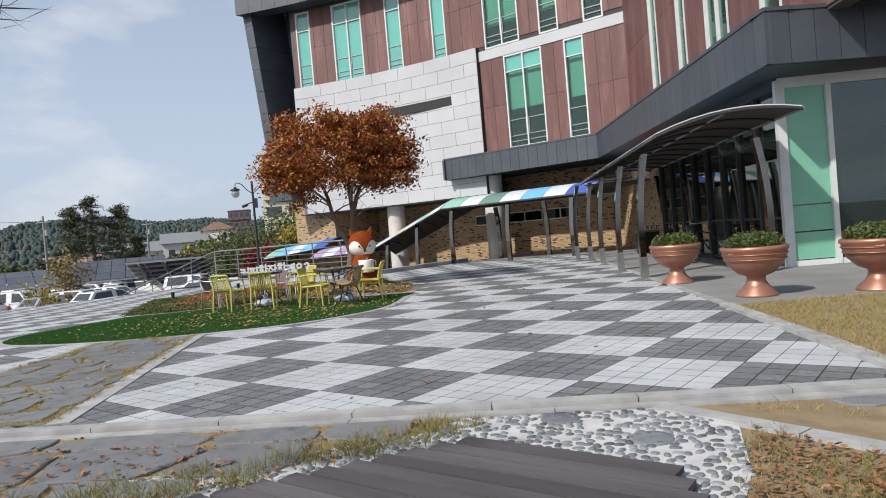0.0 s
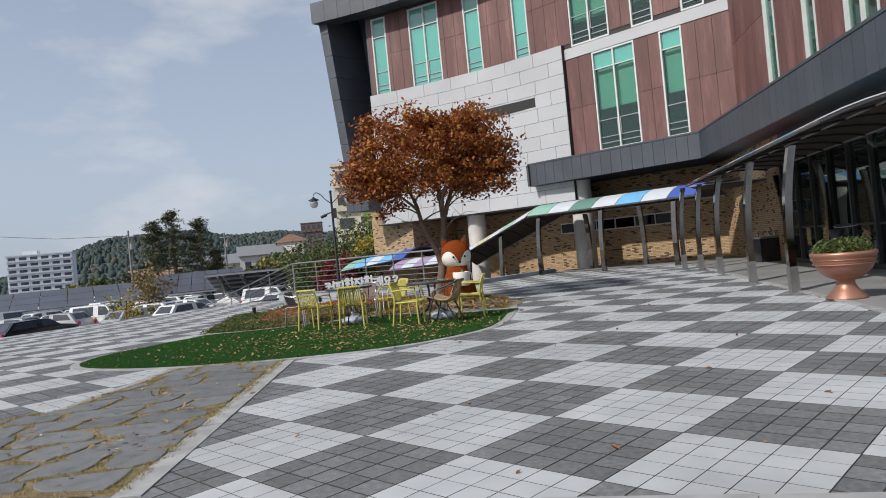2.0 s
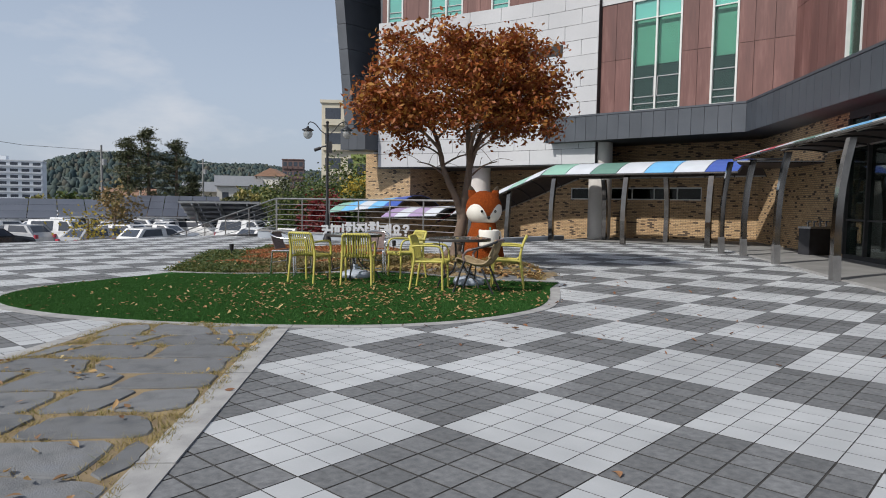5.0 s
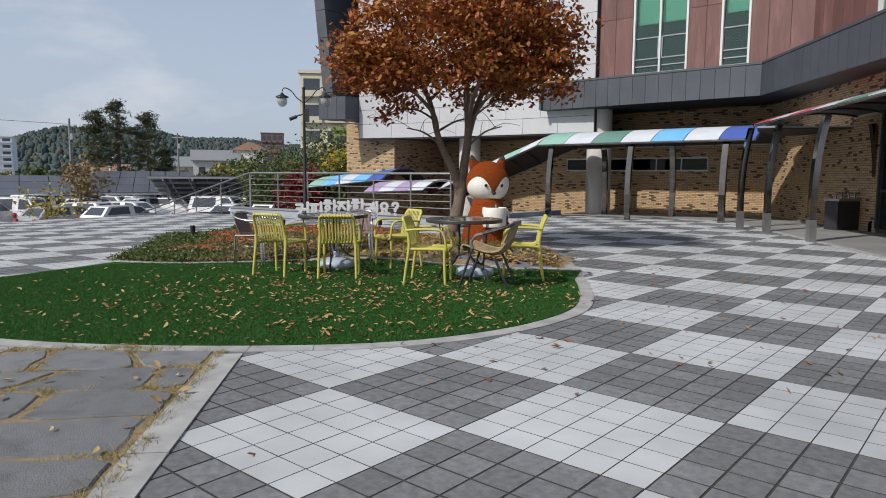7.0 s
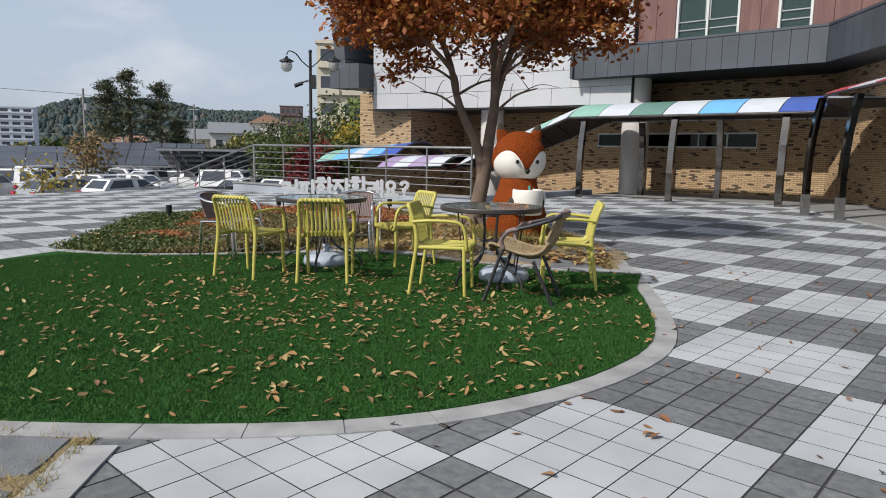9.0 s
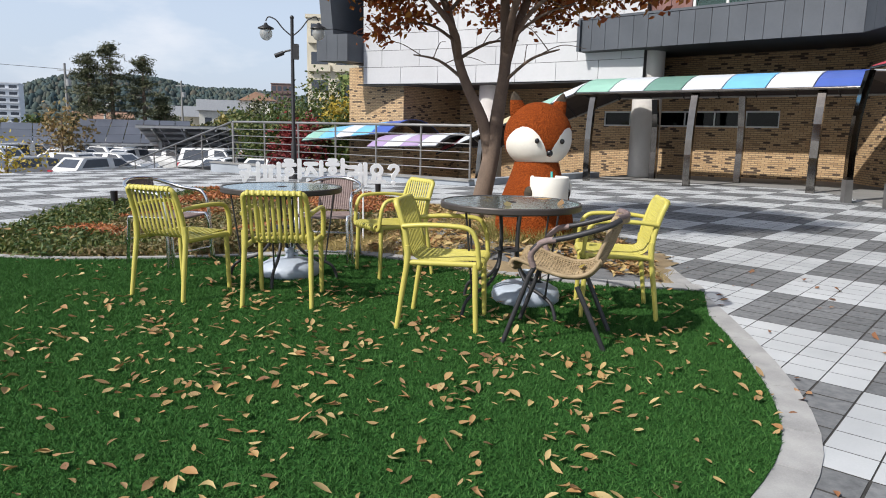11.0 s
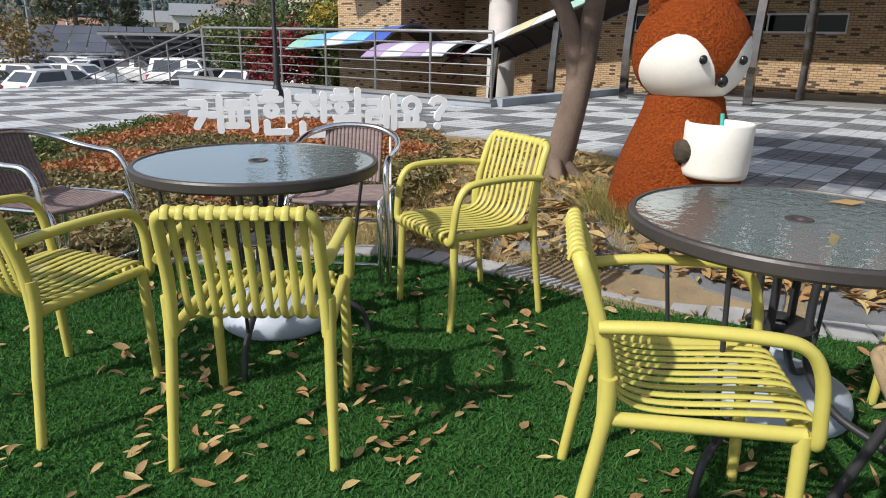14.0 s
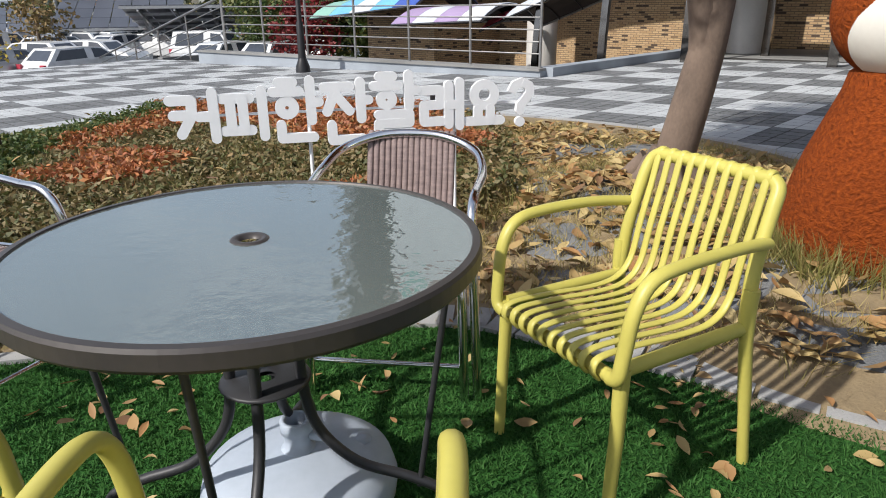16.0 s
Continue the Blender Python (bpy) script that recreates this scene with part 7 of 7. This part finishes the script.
P_WHITE = mat("white_car_paint", (0.82, 0.83, 0.84), rough=0.25, bump=0, coat=0.5)
P_SILVER = mat("silver_car_paint", (0.42, 0.43, 0.45), rough=0.3, metal=0.4, bump=0, coat=0.5)
P_DARK = mat("black_car_paint", (0.02, 0.02, 0.025), rough=0.2, bump=0, coat=0.5)
cars = [car("car", P_WHITE, "white parked hatchback in the lower car park"), car("car", P_WHITE, "white parked van in the lower car park", True),
        car("car", P_SILVER, "silver parked saloon in the lower car park"), car("car", P_DARK, "black parked saloon in the lower car park")]
rc = random.Random(9)
row_dir, row_n = Vector((0.42, 0.91)), Vector((-0.91, 0.42))
slots = []
for r_i, dist in enumerate((38, 43.5, 50, 55.5, 62, 68, 76)):
    for k in range(13):
        p = Vector((-7.3, 5.0)) + row_n * dist + row_dir * (-15 + 2.75 * k + r_i * 0.4)
        if rc.random() < 0.86 and not (r_i == 0 and k > 10):
            slots.append((p.x, p.y))
used = set()
for i, (x, y) in enumerate(slots):
    t = rc.choice((0, 0, 1, 0, 2, 3, 1, 0, 0))
    a = math.degrees(math.atan2(row_n.y, row_n.x)) + (58 if (i // 9) % 2 else -48) + rc.choice((0, 180)) + rc.uniform(-4, 4)
    m = pose(x, y, LOT, 0, 0, a)
    if t not in used:
        cars[t].matrix_basis = m
        used.add(t)
    else:
        copy_thing(cars[t], m)

# poles and wires
for i, (dx, dy, d, h) in enumerate(((-0.8842, 0.4671, 120, 10.4), (-0.9385, 0.3452, 95, 10.3))):
    x, y = far_pt(dx, dy, d)
    p = empty("utility_pole", (x, y, LOW), 30, "grey concrete utility pole with cross arms", "utility pole")
    part("pole", Geo().tube([(0, 0, 0), (0, 0, h)], [0.2, 0.12], 8), M_CONC, p)
    part("cross_arm", Geo().bar((-1, 0, h - 0.8), (1, 0, h - 0.8), 0.1, 0.1), M_GALV, p)
    part("transformer", Geo().tube([(0.4, 0, h - 2.6), (0.4, 0, h - 1.8)], 0.28, 10), M_GALV, p)
x, y = far_pt(-0.9225, 0.386, 74)
p = empty("car_park_lamp", (x, y, LOW), 0, "white bent car park lamp post", "lamp post")
part("pole", Geo().tube(curve3([(0, 0, 0), (0, 0, 4.2), (0.3, 0.4, 5.3), (0.9, 1.1, 5.6)], 6), 0.11, 8), M_FRAME, p)
x0, y0 = far_pt(-0.985, 0.17, 95)
x1, y1 = far_pt(-0.9385, 0.3452, 95)
wire = part("power_line", Geo().tube([(x0, y0, 8.6), ((x0 + x1) / 2, (y0 + y1) / 2, 7.6), (x1, y1, 7.4)], 0.025, 5), M_BLACK)
tagged(wire, "thin black power line strung between poles", "power line")


# ---- turf, grass, shrubs and leaves ----
rt = np.random.default_rng(71)
xs, ys = rt.uniform(-15.9, -8.9, 620000), rt.uniform(4.5, 11.6, 620000)
ok = inside(TURF, xs, ys)
xs, ys = xs[ok], ys[ok]
soup("turf_blades", blades(xs, ys, gza(xs) + 0.012, 0.019, 0.0034, 0.6, rt), M_TURF, turf_base, "short green artificial grass blades")


def clumps(poly, n, per, spread, h, w, material, name, label, cat, seed, lean=0.5, sel=None, z=0.0):
    g_ = np.random.default_rng(seed)
    xs_, ys_ = [p[0] for p in poly], [p[1] for p in poly]
    cx_, cy_ = g_.uniform(min(xs_), max(xs_), n), g_.uniform(min(ys_), max(ys_), n)
    ok_ = inside(poly, cx_, cy_)
    if sel is not None:
        ok_ &= sel(cx_, cy_)
    cx_, cy_ = cx_[ok_], cy_[ok_]
    bx = np.repeat(cx_, per) + g_.normal(0, spread, len(cx_) * per)
    by = np.repeat(cy_, per) + g_.normal(0, spread, len(cy_) * per)
    return soup(name, blades(bx, by, gza(bx) + mound(bx, by) + z, h, w, lean, g_), material, None, label, cat)


def patchy(scale, cut, seed):
    def f(x, y):
        return np.array([noise.noise(Vector((a * scale, b * scale, seed))) > cut for a, b in zip(x, y)])
    return f


BED = DIV + [p for p in LAWN_IN if inside([(-21.5, 7.9), (-9.5, 10.5), (-9.5, 16), (-21.5, 16)], [p[0]], [p[1]])[0] and not inside(TURF, [p[0]], [p[1]])[0]][::1]
# planting bed: low shrubs in the west, dry grass and leaves in the east
WEST = [(-16.5, 8.0), (-15.3, 8.45), (-14.5, 9.35), (-13.75, 10.45), (-13.9, 11.6), (-15.2, 13.2), (-16.6, 14.7), (-18.6, 14.2), (-20.2, 12.8), (-20.1, 11.6), (-19.0, 10.2), (-17.2, 8.85)]
EAST = [(-14.25, 9.75), (-13.55, 10.62), (-12.0, 11.05), (-10.75, 11.6), (-11.2, 12.4), (-12.5, 13.8), (-14.6, 14.9), (-16.4, 14.8), (-15.2, 13.0), (-14.5, 11.4)]
rb = np.random.default_rng(72)
n = 8500
sx, sy = rb.uniform(-20.3, -13.5, n), rb.uniform(8, 14.9, n)
ok = inside(WEST, sx, sy) & (sx < -14.25)
sx, sy = sx[ok], sy[ok]
tone = np.array([noise.noise(Vector((a * 0.75, b * 0.75, 3.3))) for a, b in zip(sx, sy)])
hh = 0.07 + 0.15 * np.clip(tone + 0.45, 0, 1)
rim = ~inside(inset(WEST, 0.85), sx + 0.5 * tone, sy) & (sx < -15.2) & (sy < 12.6)
gold = (tone > -0.02) & (sx < -14.95) & ~rim
for nm, sel, m, lab in (("azalea_shrubs", gold, M_AZALEA, "low azalea shrubs in orange and red autumn leaf"), ("green_shrubs", rim, M_SHRUB, "low dark green shrubs along the rim of the bed"), ("ground_cover", ~gold & ~rim, M_COVER, "low olive and brown ground cover plants")):
    q = np.flatnonzero(sel)
    k = 26
    c = np.stack([np.repeat(sx[q], k), np.repeat(sy[q], k), np.repeat(gza(sx[q]), k)], 1) + rb.normal(0, 1, (len(q) * k, 3)) * (0.06, 0.06, 0)
    c[:, 2] += np.repeat(hh[q], k) * rb.uniform(0.1, 1.0, len(q) * k) + 0.01
    soup(nm, leaf_quads(c, 0.055, rb, aspect=0.45), m, None, lab, "shrubs", per=4)
clumps(WEST, 500, 16, 0.05, 0.16, 0.004, M_WEED, "bed_grass", "tufts of olive dry grass in the planting bed", "grass", 73, 0.5, patchy(1.1, -0.05, 4.4))
clumps(EAST, 3000, 22, 0.06, 0.085, 0.003, M_DRY, "bed_dry_grass", "dry straw grass between flagstones under the tree", "grass", 74, 0.7, patchy(1.5, -0.08, 2.2))
clumps(EAST, 500, 14, 0.05, 0.08, 0.003, M_WEED, "bed_weeds", "green weeds between the flagstones under the tree", "grass", 75, 0.6, patchy(1.3, 0.12, 7.7))
a = rt.uniform(0, 6.283, 240)
fx_, fy_ = -12.30 + 0.45 * np.cos(a) + rt.normal(0, 0.07, 240), 11.98 + 0.45 * np.sin(a) + rt.normal(0, 0.07, 240)
soup("statue_grass", blades(np.repeat(fx_, 14) + rt.normal(0, .03, 3360), np.repeat(fy_, 14) + rt.normal(0, .03, 3360), np.repeat(mound(fx_, fy_), 14) - 0.01, 0.16, 0.0035, 0.5, rt), M_WEED, None, "long olive grass round the foot of the statue", "grass")
# weeds in the joints of the stone paths
def joint(x, y):
    """Only between the stones."""
    r_ = np.ones(len(x), bool)
    for ring in RINGS:
        c_ = np.mean(np.array(ring), 0)
        near_ = np.hypot(x - c_[0], y - c_[1]) < 0.8
        if near_.any():
            r_[near_] &= ~inside(ring, x[near_], y[near_])
    return r_


def sparse_joint(x, y):
    return joint(x, y) & patchy(1.1, -0.3, 9.1)(x, y)


clumps(STONE_PATH, 10500, 12, 0.022, 0.036, 0.0026, M_DRY, "path_grass", "dry yellow grass in the joints of the stone path", "grass", 76, 0.8, sparse_joint)
clumps(STONE_PATH, 6000, 10, 0.022, 0.036, 0.0026, M_WEED, "path_weeds", "olive weeds in the joints of the stone path", "grass", 82, 0.8, sparse_joint)
clumps([on_kerb(-8, -0.22), on_kerb(-0.2, -0.22), on_kerb(-0.8, -0.95), on_kerb(-3, -1.9), on_kerb(-8, -3)], 4000, 12, 0.025, 0.045, 0.0028, M_DRY, "near_grass", "dry grass in the joints of the near flagstones", "grass", 77, 0.9, sparse_joint)
strip = [on_kerb(-0.35, -0.3), on_kerb(0.0, -0.45), on_kerb(-0.5, -0.85), on_kerb(-2.0, -1.75), on_kerb(-4.5, -2.5), on_kerb(-4.5, -1.9), on_kerb(-1.8, -1.15)]
clumps(strip, 900, 26, 0.05, 0.11, 0.003, M_WEED, "verge_grass", "rough olive grass verge along the boardwalk", "grass", 78, 0.5)
clumps(GRASS_R, 16000, 7, 0.05, 0.045, 0.004, M_DRY, "dry_lawn_grass", "short dry yellow lawn grass", "grass", 79, 0.8, z=0.02)
clumps([on_kerb(1.4, -0.25), on_kerb(8, -0.25), on_kerb(8, -1.0), (0.6, 3.95), (-0.9, 4.65)], 800, 14, 0.05, 0.05, 0.003, M_DRY, "side_grass", "dry grass between flagstones by the kerb", "grass", 80, 0.8, joint)


# fallen leaves, each a curled blade of two halves
def fallen(name, pts, size, label, seed, material=M_FALLEN):
    """Pointed oval leaves, folded along the rib and curled up at the tip."""
    g_ = np.random.default_rng(seed)
    pts = np.asarray(pts, float)
    n_ = len(pts)
    a, tilt, roll = g_.uniform(0, 6.283, n_), g_.normal(0, 0.22, n_), g_.normal(0, 0.3, n_)
    L = size * g_.uniform(0.6, 1.25, n_)
    wd = L * g_.uniform(0.13, 0.29, n_)
    fold, curl, bend = g_.uniform(0.05, 0.9, n_), g_.uniform(-0.2, 0.7, n_), g_.normal(0, 0.13, n_)
    st, wp = (-0.5, -0.22, 0.05, 0.3, 0.5), (0.05, 0.85, 1.0, 0.62, 0.0)
    rows_ = []
    for t, w_ in zip(st, wp):
        for side in (-1, 0, 1):
            x = L * t
            y = side * wd * w_ + bend * L * (t * t * 4)
            z = abs(side) * wd * w_ * fold + curl * L * (t + 0.5) ** 2 * 0.5 + np.sin(tilt) * x + np.sin(roll) * side * wd * w_
            rows_.append(np.stack([pts[:, 0] + x * np.cos(a) - y * np.sin(a), pts[:, 1] + x * np.sin(a) + y * np.cos(a), pts[:, 2] + z + 0.2 * np.abs(tilt) * L], 1))
    v = np.stack(rows_, 1).reshape(-1, 3)
    loc = np.array([[3 * i + k, 3 * i + k + 3, 3 * i + k + 4, 3 * i + k + 1] for i in range(4) for k in range(2)])
    f = (np.arange(n_)[:, None, None] * 15 + loc[None]).reshape(-1, 4)
    me = bpy.data.meshes.new(name)
    me.vertices.add(len(v))
    me.vertices.foreach_set("co", v.astype(np.float32).reshape(-1))
    me.loops.add(f.size)
    me.loops.foreach_set("vertex_index", f.astype(np.int32).reshape(-1))
    me.polygons.add(len(f))
    me.polygons.foreach_set("loop_start", np.arange(0, f.size, 4, dtype=np.int32))
    me.materials.append(material)
    me.update(calc_edges=True)
    return tagged(new(name, me), label, "leaves", "", "stuff")


rl = np.random.default_rng(90)


def scatter(n_, box, poly, z, clump=0, bias=None):
    x = rl.uniform(box[0], box[1], n_)
    y = rl.uniform(box[2], box[3], n_)
    if clump:
        m = clump
        ci = rl.integers(0, m, n_ // 2)
        x[: n_ // 2] = x[:m][ci] + rl.normal(0, 0.10, n_ // 2)
        y[: n_ // 2] = y[:m][ci] + rl.normal(0, 0.10, n_ // 2)
    ok_ = inside(poly, x, y)
    if bias is not None:
        ok_ &= rl.uniform(0, 1, n_) < bias(x, y)
    return np.stack([x[ok_], y[ok_], gza(x[ok_]) + mound(x[ok_], y[ok_]) + z + rl.uniform(0, 0.005, ok_.sum())], 1)


def toward_tree(x, y):
    return np.clip(1.3 - np.hypot(x + 10.9, y - 8.9) / 3.5, 0.10, 1)


fallen("lawn_leaves", scatter(4700, (-15.8, -9, 4.6, 11.4), TURF, 0.024, 220, toward_tree), 0.056, "dry brown and tan leaves scattered on the turf", 91)
fallen("bed_leaves", scatter(5200, (-16, -10.6, 10.8, 15), EAST, 0.035, 80), 0.10, "tan leaves piled among the flagstones", 92)
fallen("shrub_leaves", scatter(300, (-20, -13.6, 8, 14.8), WEST, 0.16), 0.08, "orange leaves caught in the low shrubs", 93)
plz = scatter(520, (-12, -3, 2.5, 13), [(-12, 2.5), (-3, 4), (-3, 9), (-8, 13), (-12, 13)], 0.002)
ok = open_paving(plz[:, 0], plz[:, 1])
near_lawn = np.clip(1.3 - np.abs(np.hypot(plz[:, 0] + 11, plz[:, 1] - 10) - 2.3) / 2.2, 0.12, 1)
plz = plz[ok & (rl.uniform(0, 1, len(plz)) < near_lawn)]
fallen("plaza_leaves", plz, 0.062, "a few dry leaves blown over the paving", 94, M_LITTER)
RB = [(-1.5, 4.15), (0.6, 3.5), (0.9, 1.6), (-1.15, 2.2), (-1.35, 3.45)]
fallen("corner_leaves", scatter(5200, (-1.6, 1, 1.5, 4.3), RB, 0.03), 0.042, "thick litter of brown leaves in the corner bed", 95, M_LITTER)
fallen("verge_leaves", scatter(1400, (-7.5, -2.6, 0, 4), [on_kerb(-0.3, -0.55), on_kerb(-0.9, -1.1), on_kerb(-2.2, -1.95), on_kerb(-5, -2.6), on_kerb(-6, -1.0), on_kerb(-3, -0.7)], 0.035, 50), 0.055, "brown leaves caught along the verge and joints", 96, M_LITTER)
NEARFLAG = [on_kerb(-9, -0.22), on_kerb(-0.2, -0.22), on_kerb(-0.7, -0.85), on_kerb(-2.2, -1.8), on_kerb(-9, -3.5)]
jl = scatter(12000, (-11, -2.6, -3, 4), NEARFLAG, 0.02)
jl = jl[joint(jl[:, 0], jl[:, 1])]
fallen("joint_leaves", jl, 0.045, "rust brown leaves packed in the joints of the flagstones", 98, M_LITTER)
fallen("path_leaves", scatter(260, (-11.4, -6.4, 1, 6), STONE_PATH, 0.026, 30), 0.06, "dry leaves on the stone path", 97)
clumps(RB, 260, 18, 0.06, 0.09, 0.003, M_WEED, "corner_grass", "green weeds in the leaf-strewn corner bed", "grass", 81, 0.6)

# garden spotlights on short stakes
for x, y in ((-18.2, 10.27), (-18.6, 12.7), (-16.9, 14.1)):
    p = empty("garden_spotlight", (x, y, gz(x)), 20, "small black garden spotlight on a stake", "spotlight", "garden spotlights")
    part("stake", Geo().tube([(0, 0, 0), (0, 0, 0.26)], 0.012, 6), M_LAMPPOLE, p)
    part("lamp_head", Geo().tube([(0, 0, 0.24), (0, 0, 0.38)], [0.045, 0.05], 10), M_LAMPPOLE, p)
# notice sheets and a water fountain by the brick corner
f = empty("drinking_fountain", (-9.3, 22.9, 0.012), 56, "dark steel drinking fountain against the brick corner", "fountain")
part("cabinet", Geo().box(-0.36, 0.36, -0.2, 0.2, 0, 0.72), M_DARKMETAL, f)
part("basin", Geo().box(-0.4, 0.4, -0.26, 0.2, 0.72, 0.78), M_STEEL, f)
for k in range(4):
    part("tap", Geo().tube([(-0.3 + 0.2 * k, -0.05, 0.78), (-0.3 + 0.2 * k, -0.05, 0.92), (-0.3 + 0.2 * k, -0.17, 0.92)], 0.025, 6), M_CHROME, f)
# bicycle left before the lobby glass
bk = empty("bicycle", (-5.75, 17.6, 0.012), 160, "dark parked bicycle leaning before the lobby glass", "bicycle")
for y in (-0.5, 0.5):
    ring = [(0, y + 0.31 * math.cos(t), 0.325 + 0.31 * math.sin(t)) for t in np.linspace(0, 2 * math.pi, 25)[:-1]]
    w = part("wheel", Geo().tube(ring, 0.014, 6, close=True), M_BLACK, bk)
    sp_ = Geo()
    for k in range(6):
        t = k * math.pi / 6
        sp_.tube([(0, y + 0.3 * math.cos(t), 0.325 + 0.3 * math.sin(t)), (0, y - 0.3 * math.cos(t), 0.325 - 0.3 * math.sin(t))], 0.003, 4)
    part("spokes", sp_, M_STEEL, w)
g = Geo()
for a, b in (((0, -0.5, 0.325), (0, -0.08, 0.3)), ((0, -0.08, 0.3), (0, -0.2, 0.8)), ((0, -0.2, 0.75), (0, -0.5, 0.325)), ((0, -0.08, 0.3), (0, 0.36, 0.76)), ((0, -0.18, 0.7), (0, 0.35, 0.8)), ((0, 0.34, 0.95), (0, 0.5, 0.325))):
    g.tube([a, b], 0.016, 8)
part("frame", g, M_DARKMETAL, bk)
part("handlebar", Geo().tube([(-0.27, 0.22, 1.0), (-0.12, 0.34, 0.98), (0.12, 0.34, 0.98), (0.27, 0.22, 1.0)], 0.012, 6), M_STEEL, bk)
part("saddle", Geo().ball((0, -0.22, 0.84), (0.07, 0.13, 0.035), 12, 8), M_BLACK, bk)
part("basket", Geo().lathe([(0.11, 0.72), (0.15, 0.95), (0.14, 0.95), (0.10, 0.73), (0.0, 0.73)], 14, (0, 0.55, 0), caps=False), M_DARKMETAL, bk)
# pine beside the start of the walk, with one branch that hangs into view
pt = empty("pine_tree", (-4.9, -2.6, 0.0), 0, "pine beside the boardwalk with long hanging needles", "tree")
part("trunk", Geo().tube([(0, 0, 0), (0.05, 0, 1.6), (-0.05, 0.1, 3.1)], [0.16, 0.12, 0.05], 10), M_BARK, pt)
part("branch", Geo().tube(curve3([(0, 0, 2.6), (0.6, 1.4, 2.72), (1.3, 3.0, 2.48), (1.8, 3.65, 2.26)], 5), [0.035] * 6 + [0.02] * 5 + [0.01] * 5, 6), M_BARK, pt)
rp = np.random.default_rng(99)
tip = np.array([(0.6 + 1.2 * q, 2.4 + 1.25 * q, 2.62 - 0.36 * q) for q in np.linspace(0, 1, 26)])
c = np.repeat(tip, 16, 0) + rp.normal(0, 0.05, (416, 3)) + (0.03, 0.03, -0.06)
soup("needles", leaf_quads(c, 0.24, rp, aspect=0.02), M_PINE, pt, "long green needles", kind="", per=4)

# ---- nearest paving tiles as pieces ----
def one_tile(hf, material):
    t = Geo()
    b_ = 0.001
    t.add([(-hf + b_, -hf + b_, 0), (hf - b_, -hf + b_, 0), (hf - b_, hf - b_, 0), (-hf + b_, hf - b_, 0), (-hf, -hf, -.003), (hf, -hf, -.003), (hf, hf, -.003), (-hf, hf, -.003)],
          [(0, 1, 2, 3), (4, 5, 1, 0), (5, 6, 2, 1), (6, 7, 3, 2), (7, 4, 0, 3)])
    me = t.mesh("paving_tile", [material, M_BED])
    for side in list(me.polygons)[1:]:
        side.material_index = 1
    return me


me_w, me_g = one_tile(0.0979, M_TILE_W), one_tile(0.0950, M_TILE_G)
for x, y, p in TILES:
    ob = new("paving_tile", me_w if p else me_g)
    ob.parent = paving
    ob.location = (x, y, random.uniform(-0.0004, 0.0004))
